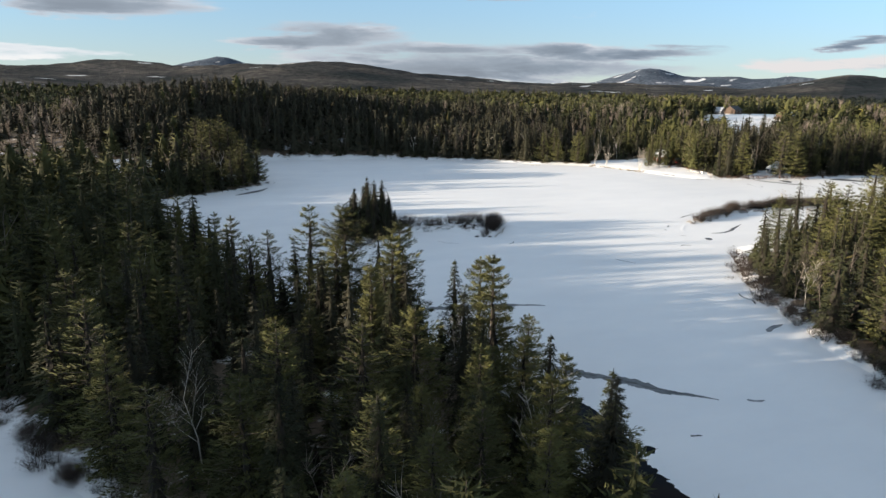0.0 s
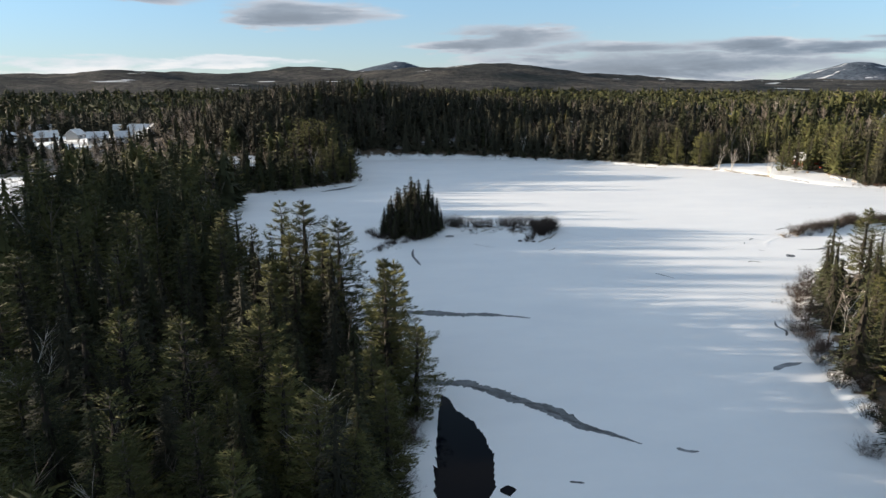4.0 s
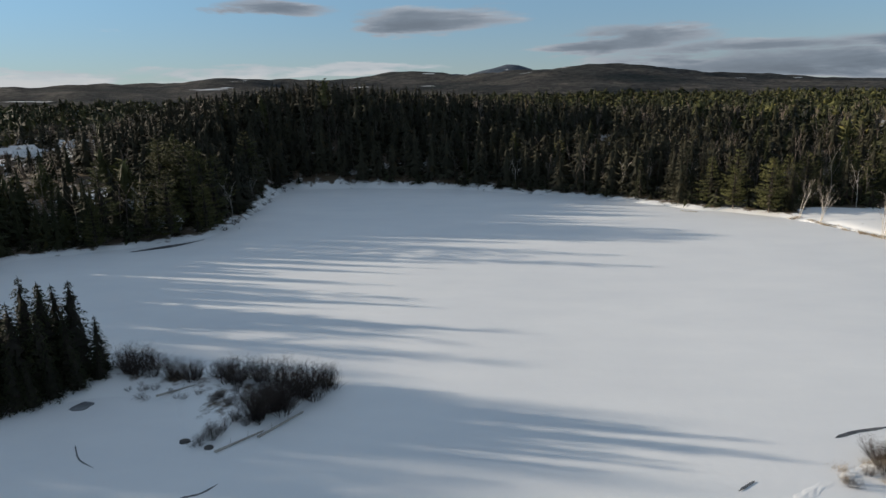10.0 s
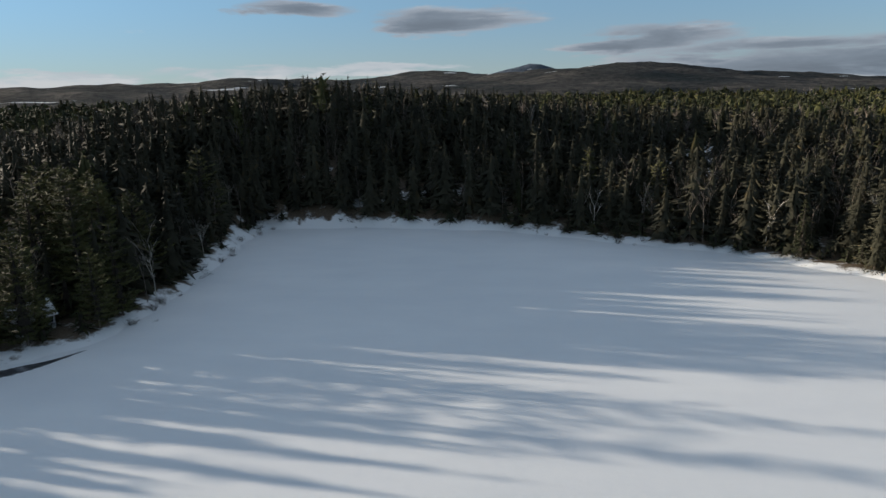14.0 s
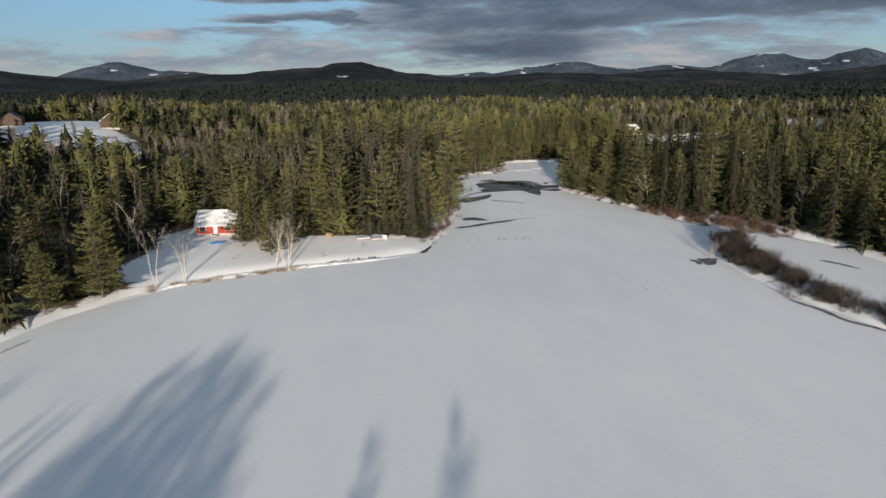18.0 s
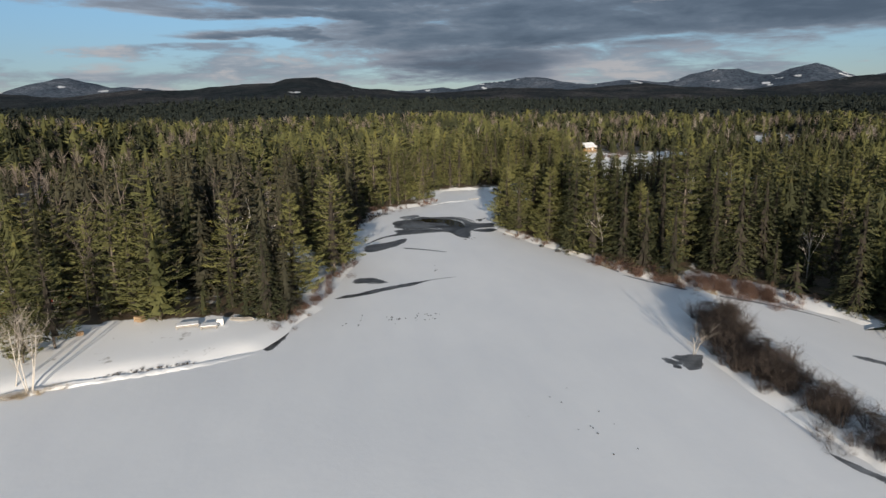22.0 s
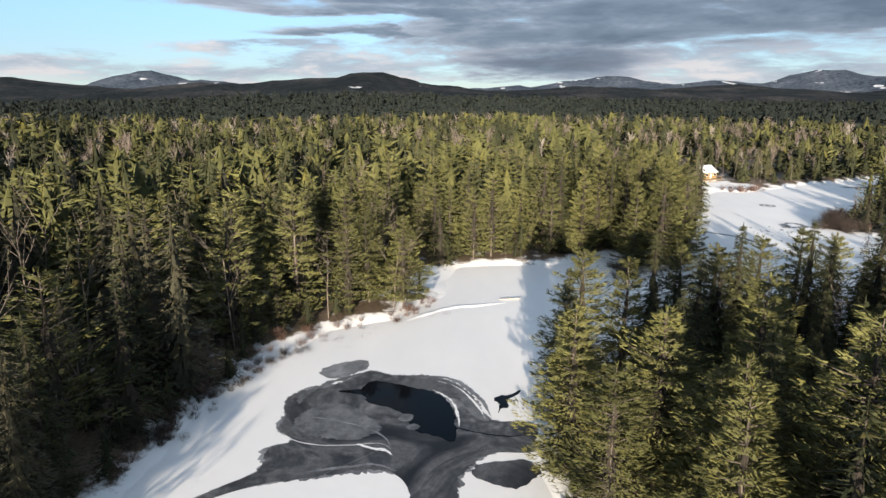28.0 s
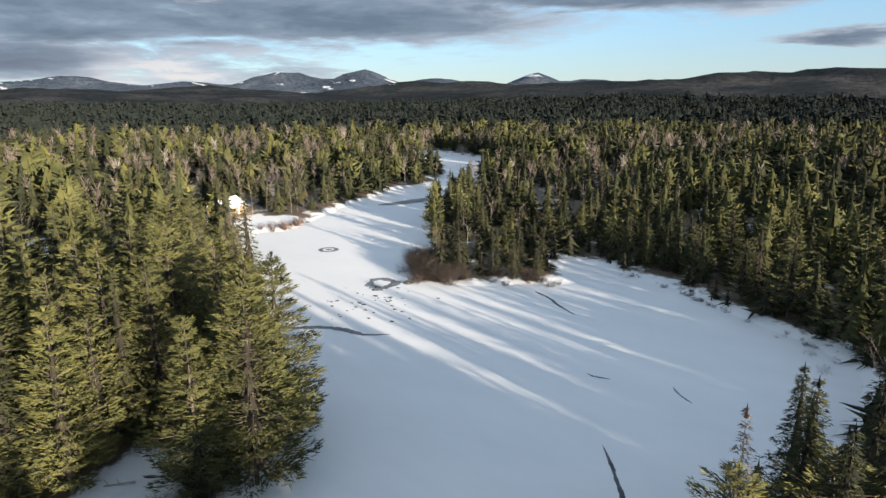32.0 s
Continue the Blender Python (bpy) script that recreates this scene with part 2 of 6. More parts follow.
def snow_material(name, litter):
    m, n, l, b = material(name, 0.6)
    big = noise_node(n, l, 0.02, 5.0, 0.55)
    base = ramp(n, l, big, (0.3, (0.79, 0.80, 0.815)), (0.7, (0.87, 0.87, 0.875)))
    if litter:
        patch = noise_node(n, l, 0.22, 7.0, 0.68)
        soil = ramp(n, l, noise_node(n, l, 2.5, 5.0, 0.7), (0.3, (0.055, 0.040, 0.028)), (0.7, (0.17, 0.13, 0.09)))
        k = n.new("ShaderNodeMapRange")
        k.inputs["From Min"].default_value, k.inputs["From Max"].default_value = litter - 0.05, litter + 0.06
        share = n.new("ShaderNodeAttribute")
        share.attribute_name = "litter"
        less = n.new("ShaderNodeMath")
        less.operation = "MULTIPLY_ADD"
        less.inputs[1].default_value = 0.31
        l.new(share.outputs["Fac"], less.inputs[0])
        l.new(patch, less.inputs[2])
        away = n.new("ShaderNodeMath")
        away.operation = "SUBTRACT"
        away.inputs[1].default_value = 0.31
        l.new(less.outputs[0], away.inputs[0])
        l.new(away.outputs[0], k.inputs["Value"])
        base = mixed(n, l, k.outputs[0], base, soil)
    else:
        streak = noise_node(n, l, 0.05, 6.0, 0.6, (1.0, 2.4, 1.0))
        tone = ramp(n, l, streak, (0.3, (0.93, 0.935, 0.95)), (0.7, (1.0, 1.0, 1.0)))
        base = mixed(n, l, 1.0, base, tone, "MULTIPLY")
    l.new(base, b.inputs["Base Color"])
    bump(n, l, b, noise_node(n, l, 0.7, 7.0, 0.62), 0.22, 0.11)
    return m


M_SNOW_ICE = snow_material("snow_on_ice", 0)
M_SNOW_LAND = snow_material("snowy_forest_floor", 0.37)


def canopy_material(name, dark, middle, pale, fields):
    """Forest seen from kilometres away: conifers, bare hardwoods and a few snowy fields."""
    m, n, l, b = material(name, 0.95)
    patch = noise_node(n, l, 0.0045, 7.0, 0.62)
    col = ramp(n, l, patch, (0.36, dark), (0.50, middle), (0.64, pale))
    fine = ramp(n, l, noise_node(n, l, 0.05, 6.0, 0.8), (0.36, (0.25, 0.28, 0.32)), (0.64, (1.5, 1.42, 1.32)))
    col = mixed(n, l, 1.0, col, fine, "MULTIPLY")
    field = n.new("ShaderNodeMapRange")
    field.inputs["From Min"].default_value, field.inputs["From Max"].default_value = fields, fields + 0.012
    l.new(noise_node(n, l, 0.0055, 3.0, 0.4, (1.0, 2.2, 1.0)), field.inputs["Value"])
    white = n.new("ShaderNodeRGB")
    white.outputs[0].default_value = (0.6, 0.62, 0.65, 1)
    l.new(mixed(n, l, field.outputs[0], col, white.outputs[0]), b.inputs["Base Color"])
    b.inputs["Specular IOR Level"].default_value = 0.05
    bump(n, l, b, noise_node(n, l, 0.06, 5.0, 0.7), 1.0, 9.0)
    return m


def swirled_ice(name):
    """Dark refrozen ice with drawn-out bands of frost and blown snow."""
    m, n, l, b = material(name, 0.45)
    warp = n.new("ShaderNodeTexNoise")
    warp.inputs["Scale"].default_value, warp.inputs["Detail"].default_value = 0.075, 7.0
    warp.inputs["Roughness"].default_value, warp.inputs["Distortion"].default_value = 0.55, 1.6
    geo = n.new("ShaderNodeNewGeometry")
    l.new(geo.outputs["Position"], warp.inputs["Vector"])
    col = ramp(n, l, warp.outputs["Fac"], (0.33, (0.010, 0.011, 0.014)), (0.42, (0.045, 0.047, 0.052)), (0.50, (0.115, 0.118, 0.126)), (0.55, (0.040, 0.042, 0.047)), (0.60, (0.085, 0.088, 0.096)), (0.65, (0.19, 0.195, 0.205)), (0.72, (0.46, 0.47, 0.49)))
    fine = ramp(n, l, noise_node(n, l, 1.1, 9.0, 0.78), (0.3, (0.42, 0.42, 0.44)), (0.7, (1.3, 1.3, 1.3)))
    l.new(mixed(n, l, 1.0, col, fine, "MULTIPLY"), b.inputs["Base Color"])
    b.inputs["Specular IOR Level"].default_value = 0.25
    return m


M_CANOPY = canopy_material("far_mixed_forest", (0.018, 0.024, 0.027), (0.048, 0.049, 0.050), (0.10, 0.094, 0.088), 0.68)
# south-east version of the far forest with cloud shade put into its colour
M_CANOPY_SHADED = canopy_material("cloud_shaded_far_forest", (0.014, 0.020, 0.024), (0.026, 0.031, 0.036), (0.060, 0.060, 0.064), 0.76)
# the bluish grey of the peaks is distance haze put into the colour
M_PEAK = canopy_material("hazy_far_mountain", (0.055, 0.075, 0.108), (0.080, 0.102, 0.140), (0.125, 0.148, 0.19), 0.655)
M_THIN_ICE = swirled_ice("thin_ice")
M_FROST_ICE = two_tone("frosted_ice", (0.075, 0.080, 0.088), (0.19, 0.20, 0.215), 0.5, 0.5, 6.0, fine=3.0)
M_GREY_ICE = two_tone("grey_ice", (0.11, 0.117, 0.13), (0.30, 0.315, 0.34), 0.35, 0.5, 6.0, fine=2.5)
M_WATER, _n, _l, _b = material("open_water", 0.06)
_b.inputs["Base Color"].default_value, _b.inputs["Specular IOR Level"].default_value = (0.002, 0.003, 0.006, 1), 0.04
bump(_n, _l, _b, noise_node(_n, _l, 1.4, 3.0, 0.5), 0.05, 0.05)
M_ROCK = two_tone("wet_rock", (0.035, 0.035, 0.036), (0.12, 0.115, 0.11), 0.8, 0.6, bump_size=0.1)

M_RED = two_tone("red_siding", (0.30, 0.035, 0.022), (0.40, 0.055, 0.035), 0.6, 0.7, stretch=(1, 1, 12))
M_YELLOW = two_tone("ochre_siding", (0.27, 0.16, 0.06), (0.36, 0.23, 0.10), 0.6, 0.7, stretch=(1, 1, 12))
M_WHITE = two_tone("white_paint", (0.70, 0.70, 0.68), (0.80, 0.79, 0.77), 0.6, 0.6)
M_BROWN = two_tone("brown_siding", (0.060, 0.038, 0.026), (0.105, 0.068, 0.046), 0.6, 0.7, stretch=(1, 1, 12))
M_GREYWALL = two_tone("grey_siding", (0.26, 0.27, 0.28), (0.36, 0.37, 0.38), 0.6, 0.7, stretch=(1, 1, 12))
M_ROOF_SNOW = two_tone("thin_roof_snow", (0.62, 0.64, 0.67), (0.80, 0.81, 0.83), 0.5, 0.7)
M_ROOF = two_tone("dark_shingles", (0.045, 0.045, 0.05), (0.09, 0.09, 0.095), 0.8, 0.8)
M_CONCRETE = two_tone("concrete_block", (0.40, 0.39, 0.37), (0.52, 0.51, 0.48), 0.9, 0.85)
M_WOOD = two_tone("bare_timber", (0.24, 0.165, 0.10), (0.38, 0.27, 0.165), 0.9, 0.8)
M_GREYWOOD = two_tone("weathered_timber", (0.22, 0.20, 0.18), (0.38, 0.36, 0.33), 0.8, 0.85)
M_BLUE = two_tone("blue_paint", (0.04, 0.16, 0.40), (0.06, 0.22, 0.52), 1.0, 0.4)
M_BLACK = two_tone("black_rubber", (0.015, 0.015, 0.016), (0.03, 0.03, 0.03), 1.0, 0.7)
M_ROAD = two_tone("packed_snow_road", (0.45, 0.45, 0.46), (0.62, 0.62, 0.63), 0.25, 0.7)
M_GLASS, _n, _l, _b = material("window_glass", 0.05)
_b.inputs["Base Color"].default_value, _b.inputs["Specular IOR Level"].default_value = (0.02, 0.025, 0.03, 1), 0.6


# ---- plan ----
WEST_SHORE = [(-40, -90), (-38, 0), (-37, 16), (-36, 30), (-33.5, 41), (-36, 58), (-46, 68), (-56, 84), (-66, 98), (-64, 108), (-75, 130),
              (-83, 165), (-86, 202), (-66, 214), (-53, 221), (-46, 232), (-47, 259), (-53, 299), (-52, 316), (-23, 319), (14, 315), (43, 302),
              (67, 291), (83, 278), (97, 266)]
NORTH_SHORE = [(112, 258), (117, 253), (124, 245), (131, 227), (135, 209), (139, 198), (147, 194), (157, 190), (172, 186), (191, 182), (210, 182),
               (232, 179), (245, 175), (257, 168), (264, 157), (274, 149), (296, 144), (297, 130), (298, 120), (304, 107), (296, 103), (303, 90),
               (317, 80), (336, 71), (362, 57)]
RIVER_EAST = [(388, 49), (404, 34), (398, 28), (408, 10), (418, -8), (427, -33), (437, -52), (432, -66), (447, -95), (490, -128), (530, -150), (545, -185), (470, -168),
              (450, -142), (427, -82), (409, -54), (390, -27), (373, -5), (349, 20), (338, 34), (324, 35), (306, 17), (322, 0), (303, 3), (289, 7), (274, 15),
              (259, 21), (251, 31), (250, 48)]
SOUTH_SHORE = [(251, 75), (249, 100), (245, 119), (238, 136), (223, 140.5), (216, 141.5), (201, 137), (187, 132), (171, 127), (160, 122), (154, 116),
               (145, 108), (134, 103), (114, 101), (92, 96), (68, 95), (55, 90), (48, 82), (38, 71), (31, 60), (25, 46), (19, 33),
               (16, 22), (14, 0), (12, -90)]
LAKE = WEST_SHORE + NORTH_SHORE + RIVER_EAST + SOUTH_SHORE
WEST_LAKE = [(-64, -90), (-73, 10), (-78, 22), (-86, 33), (-92.5, 45), (-102, 59.5), (-114, 82), (-126, 106), (-143, 155), (-161, 207), (-168, 236),
             (-190, 252), (-210, 262), (-280, 268), (-296, 205), (-234, 193), (-226, 100), (-222, -90)]
SANDBAR = [(66, 120), (74, 125.5), (84, 130.5), (96, 133.5), (111, 135), (123, 134), (132, 130), (152, 122), (156, 115), (142, 117), (127, 119),
           (108, 121), (91, 124), (80, 122.5)]
ISLET = [(-40, 134), (-35, 128), (-29, 125), (-24, 131), (-18, 135), (-8, 133), (-4, 127), (1, 122.5), (5, 126), (10, 135), (8, 142), (-5, 143),
         (-18, 145), (-26, 146), (-37, 141)]
LUMP = [(-41, 119), (-38, 113.5), (-35, 115), (-32.5, 123), (-37, 126)]
# open ground without trees: centre, half sizes and turn in degrees
LAKE_CLEARINGS = [(165, 189, 15, 6, 20), (182, 193, 9, 9, 0), (158, 116.5, 23, 4.5, 38), (-200, 258, 26, 5, 10), (139, 203, 5, 6, 0), (60, 91, 15, 8, 15), (132, 245, 14, 17, 0), (146, 247, 13, 13, 0), (141, 222, 12, 16, 0), (146, 207, 7, 11, 0), (181, 193, 6, 6, 0),
                  (173, 190, 10, 4.5, 18), (157, 251, 9, 8, 0), (350, 372, 82, 30, 25), (305, 330, 40, 14, 30)]
FIELD_CLEARINGS = [(-262, 420, 78, 44, -14), (-215, 372, 40, 20, -14), (-96, 262, 14, 12, 0), (417, 36, 16, 12, 0), (410, 26, 12, 10, 0), (75, 362, 9, 16, -25), (93, 390, 8, 22, -30), (96, 440, 16, 8, 0), (-5, 331, 20, 1.0, 10), (430, 95, 22, 12, 20), (300, 108, 6, 6, 0),
                   (285, 151, 14, 3.5, -30), (250, 450, 70, 14, 20), (60, 480, 14, 20, 0)]
CLEARINGS = LAKE_CLEARINGS + FIELD_CLEARINGS


def inside_distance(poly, x, y):
    """Signed distance to a closed outline: positive inside."""
    p = np.array(poly, float)
    q = np.roll(p, -1, axis=0)
    best = np.full(x.shape, 1e18)
    odd = np.zeros(x.shape, bool)
    for (ax, ay), (bx, by) in zip(p, q):
        dx, dy = bx - ax, by - ay
        t = np.clip(((x - ax) * dx + (y - ay) * dy) / (dx * dx + dy * dy), 0, 1)
        best = np.minimum(best, (x - ax - t * dx) ** 2 + (y - ay - t * dy) ** 2)
        if ay != by:
            odd ^= ((ay > y) != (by > y)) & (x < (bx - ax) * (y - ay) / (by - ay) + ax)
    return np.where(odd, 1, -1) * np.sqrt(best)


def wobble(x, y, size, seed=0.0):
    """Smooth variation of about -1 to 1 from crossed waves."""
    a, b = x / size + seed, y / size - seed * 1.7
    return (np.sin(a * 1.7 + 1.3 * np.sin(b * 1.1)) + np.sin(b * 2.1 + 1.7 * np.sin(a * 0.9 + 2)) + 0.6 * np.sin(a * 3.9 + b * 3.1)) / 2.6


def land_distance(x, y):
    """How far a place lies inside the land (negative: on the ice)."""
    lake = np.maximum(inside_distance(LAKE, x, y), inside_distance(WEST_LAKE, x, y))
    land = -lake + 0.9 * wobble(x, y, 5.0)
    for low in (SANDBAR, ISLET, LUMP):
        land = np.maximum(land, inside_distance(low, x, y) + 0.5 * wobble(x, y, 2.5))
    return land


# far hills: seen from (x, y) at that bearing, distance, degrees above the camera, and their half widths across and along
NORTH_HILLS = [(15, 22, -36, 2300, 0.7, 420, 500), (15, 22, -27, 2500, 0.85, 420, 500), (15, 22, -19.5, 2300, 1.05, 380, 450), (15, 22, -7, 2600, 1.15, 420, 500), (15, 22, 2, 2500, 1.25, 330, 450), (15, 22, 8.2, 2450, 1.62, 300, 500), (15, 22, 14.5, 2500, 0.85, 260, 420), (15, 22, 20, 2600, 0.6, 240, 400), (15, 22, -48, 2300, 0.6, 500, 500), (-7, 193, 35, 3000, 0.3, 400, 400)]
EAST_HILLS = [(-7, 193, 55.7, 2600, 0.95, 130, 380), (-7, 193, 62.5, 2500, 0.97, 150, 380), (-7, 193, 67, 2900, 0.35, 260, 300), (29, 195, 77, 2000, 0.65, 210, 300), (29, 195, 83.5, 1950, 1.05, 130, 300), (29, 195, 87.2, 1950, 1.45, 130, 300), (29, 195, 91.5, 2100, 0.5, 150, 300), (29, 195, 94.8, 2300, 0.35, 60, 250), (29, 195, 105.5, 2600, 0.55, 210, 300), (29, 195, 111, 2600, 0.1, 260, 300)]
SOUTH_HILLS = [(237, 130, 117, 2900, 0.81, 170, 300), (237, 130, 134, 3300, 0.95, 190, 300), (237, 130, 139, 3200, 0.9, 200, 300), (237, 130, 148, 2400, 0.8, 260, 300), (237, 130, 156, 1900, 0.9, 220, 300), (237, 130, 161, 1900, 1.2, 180, 320), (237, 130, 167.5, 1900, 1.43, 200, 320), (237, 130, 176, 1900, 0.95, 250, 320)]
HILLS = NORTH_HILLS + EAST_HILLS + SOUTH_HILLS
NORTH_PEAKS = [(15, 22, 1.2, 4350, 2.02, 190, 260), (15, 22, -3.5, 4350, 1.2, 220, 260), (-7, 193, 39.2, 4300, 1.72, 130, 260), (-7, 193, 44, 4200, 0.95, 260, 260), (-7, 193, 50, 4200, 0.85, 260, 260), (29, 195, 69.5, 4300, 1.66, 150, 260), (29, 195, 74, 4200, 1.1, 190, 260), (29, 195, 99, 4300, 0.6, 240, 260), (29, 195, 107, 4300, 1.35, 230, 260)]
SOUTH_PEAKS = [(29, 195, 115.5, 4200, 1.05, 190, 260), (237, 130, 123, 4050, 1.74, 170, 260), (237, 130, 129.6, 3900, 1.80, 125, 260), (237, 130, 126.5, 4000, 1.15, 200, 260), (237, 130, 136, 4000, 1.15, 190, 260), (237, 130, 144.2, 3900, 1.38, 110, 260), (237, 130, 150, 4000, 0.95, 300, 260), (237, 130, 160, 4000, 0.9, 300, 260)]
PEAKS = NORTH_PEAKS + SOUTH_PEAKS


def hill_height(x, y, hills):
    z = np.zeros_like(x)
    for cx, cy, bearing, far, up, wide, deep in hills:
        a = radians(bearing)
        hx, hy = cx + far * math.sin(a), cy + far * math.cos(a)
        wide, deep = wide * 1.7, deep * 1.2
        along, across = (x - hx) * math.sin(a) + (y - hy) * math.cos(a), (x - hx) * math.cos(a) - (y - hy) * math.sin(a)
        top = 38 + far * math.tan(radians(up)) - 14
        z = np.maximum(z, top * np.exp(-np.abs(across / wide) ** 1.5 * 0.6 - (along / deep) ** 2 * 0.5)) + 0.04 * np.minimum(z, top * np.exp(-np.abs(across / wide) ** 1.5 * 0.6 - (along / deep) ** 2 * 0.5))
    return z


def ground_height(x, y, land=None):
    land = land_distance(x, y) if land is None else land
    inland = np.clip(land, 0, None)
    bank = np.where(land < 0, np.maximum(land * 0.35, -0.8), 0.75 * (1 - np.exp(-inland / 1.6)))
    swell = 0.012 * np.clip(inland - 8, 0, 400) + (1 - np.exp(-inland / 60)) * (1.5 + 1.6 * wobble(x, y, 46.0, 0.7))
    north = 18 * np.exp(-0.5 * (((x + 30) / 130) ** 2 + ((y - 430) / 75) ** 2)) + 14 * np.exp(-0.5 * (((x - 355) / 110) ** 2 + ((y - 380) / 60) ** 2))
    # rise hidden in the north-west woods, added to shade the north shore
    north += 5 * np.exp(-0.5 * (((x + 100) / 38) ** 2 + ((y - 312) / 38) ** 2))
    north -= 3 * np.exp(-0.5 * (((x + 250) / 130) ** 2 + ((y - 440) / 80) ** 2))
    knoll = 15 * np.exp(-0.5 * (((x + 58) / 58) ** 2 + ((y - 354) / 46) ** 2))
    z = bank + swell + north * (1 - np.exp(-inland / 40)) + knoll * (1 - np.exp(-inland / 18))
    # unseen western ridge, added and raised for the shade it casts eastward
    z = z + (34 + 9 * np.clip((72 - y) / 28, 0, 1)) * np.exp(-0.5 * ((x + 268) / 27) ** 2) * np.clip((196 - y) / 14, 0, 1) * np.clip((y + 150) / 60, 0, 1) * (land > 0)
    r = np.hypot(x - 90, y - 140)
    rough = np.clip((r - 900) / 500, 0, 1)
    hills = np.maximum(hill_height(x, y, HILLS), hill_height(x, y, PEAKS))
    bumps = wobble(x, y, 90.0, 2.2) * 4 + wobble(x, y, 33.0, 5.1) * 2.5 + wobble(x, y, 310.0, 1.1) * 7
    hills = hills * (1 + 0.07 * wobble(x, y, 260.0, 3.3) + 0.10 * wobble(x, y, 110.0, 0.4) + 0.05 * wobble(x, y, 45.0, 1.4)) 
    return z * (1 - rough) + rough * (13 + hills + bumps * np.clip((r - 900) / 900, 0, 1))


def open_ground(x, y):
    free = np.zeros(x.shape, bool)
    for cx, cy, a, b, turn in CLEARINGS:
        c, s = math.cos(radians(turn)), math.sin(radians(turn))
        u, v = ((x - cx) * c + (y - cy) * s) / a, (-(x - cx) * s + (y - cy) * c) / b
        free |= u * u + v * v + 0.12 * wobble(x, y, 6.0, 3.0) < 1
    return free


def spot(x, y):
    """The height of the ground at one place."""
    return float(ground_height(np.array([float(x)]), np.array([float(y)]))[0])


# ---- mesh helpers ----
def mesh_from(name, verts, faces, mats, index=None):
    """A mesh from arrays: triangles or lists of corners."""
    me = bpy.data.meshes.new(name)
    verts = np.asarray(verts, np.float32)
    if isinstance(faces, np.ndarray):
        k = faces.shape[1]
        me.vertices.add(len(verts))
        me.vertices.foreach_set("co", verts.ravel())
        me.loops.add(faces.size)
        me.loops.foreach_set("vertex_index", faces.astype(np.int32).ravel())
        me.polygons.add(len(faces))
        me.polygons.foreach_set("loop_start", np.arange(0, faces.size, k, dtype=np.int32))
        me.polygons.foreach_set("loop_total", np.full(len(faces), k, np.int32))
        if index is not None:
            me.polygons.foreach_set("material_index", np.asarray(index, np.int32))
        me.update(calc_edges=True)
    else:
        me.from_pydata(verts.tolist(), [], faces)
    for m in mats:
        me.materials.append(m)
    return me


def part(name, bm, mat, parent, label=""):
    """Links a bmesh, or a mesh, as one object under a thing."""
    if isinstance(bm, bmesh.types.BMesh):
        me = bpy.data.meshes.new(name)
        bmesh.ops.recalc_face_normals(bm, faces=bm.faces)
        bm.to_mesh(me)
        bm.free()
    else:
        me = bm
    if not me.materials:
        me.materials.append(mat)
    ob = new(name, me)
    ob.parent = parent
    return tagged(ob, label) if label else ob


def block(bm, x0, x1, y0, y1, z0, z1):
    vs = [bm.verts.new((x, y, z)) for z in (z0, z1) for x, y in ((x0, y0), (x1, y0), (x1, y1), (x0, y1))]
    for f in ((3, 2, 1, 0), (4, 5, 6, 7), (0, 1, 5, 4), (1, 2, 6, 5), (2, 3, 7, 6), (3, 0, 4, 7)):
        bm.faces.new([vs[i] for i in f])
    return bm


def box(x0, x1, y0, y1, z0, z1, soft=0.0):
    bm = block(bmesh.new(), x0, x1, y0, y1, z0, z1)
    if soft:
        bmesh.ops.bevel(bm, geom=bm.edges[:], offset=soft, segments=1, affect="EDGES")
    return bm


# ---- ground and ice ----
def build_ground():
    turns = 400
    radii = list(np.arange(3.0, 420.0, 2.6))
    while radii[-1] < 4650:
        radii.append(radii[-1] * 1.031)
    r, a = np.meshgrid(np.array(radii), np.linspace(0, 2 * math.pi, turns, endpoint=False), indexing="ij")
    x, y = 90 + r * np.cos(a), 140 + r * np.sin(a)
    land = land_distance(x, y)
    z = ground_height(x, y, land)
    verts = np.stack([x.ravel(), y.ravel(), z.ravel()], 1)
    i, j = np.meshgrid(np.arange(len(radii) - 1), np.arange(turns), indexing="ij")
    k = (j + 1) % turns
    quads = np.stack([i * turns + j, (i + 1) * turns + j, (i + 1) * turns + k, i * turns + k], -1).reshape(-1, 4)
    c = verts[quads].mean(1)
    far = np.hypot(c[:, 0] - 90, c[:, 1] - 140)
    litter = np.clip((land - 0.8) / 3.5, 0, 1) * ~open_ground(x, y)
    for low in (SANDBAR, ISLET, LUMP):
        litter = np.where(inside_distance(low, x, y) > -3, 0.45 * litter, litter)
    index = np.zeros(len(c), int)
    index = np.where(far > 1150, 2, index)
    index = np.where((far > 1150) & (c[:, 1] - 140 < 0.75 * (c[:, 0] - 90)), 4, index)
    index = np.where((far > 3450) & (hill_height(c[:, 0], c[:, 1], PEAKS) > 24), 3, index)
    middle = np.array([[90, 140, -0.8]])
    verts = np.concatenate([verts, middle])
    me = mesh_from("ground", verts, quads, [M_SNOW_LAND, M_SNOW_LAND, M_CANOPY, M_PEAK, M_CANOPY_SHADED], index)
    me.attributes.new("litter", "FLOAT", "POINT").data.foreach_set("value", np.append(litter.ravel(), 0.0).astype(np.float32))
    me.polygons.foreach_set("use_smooth", np.ones(len(quads), bool))
    ob = new("ground", me)
    tagged(ob, "snow-covered forest floor rising to wooded hills on the horizon", "ground", kind="structure")


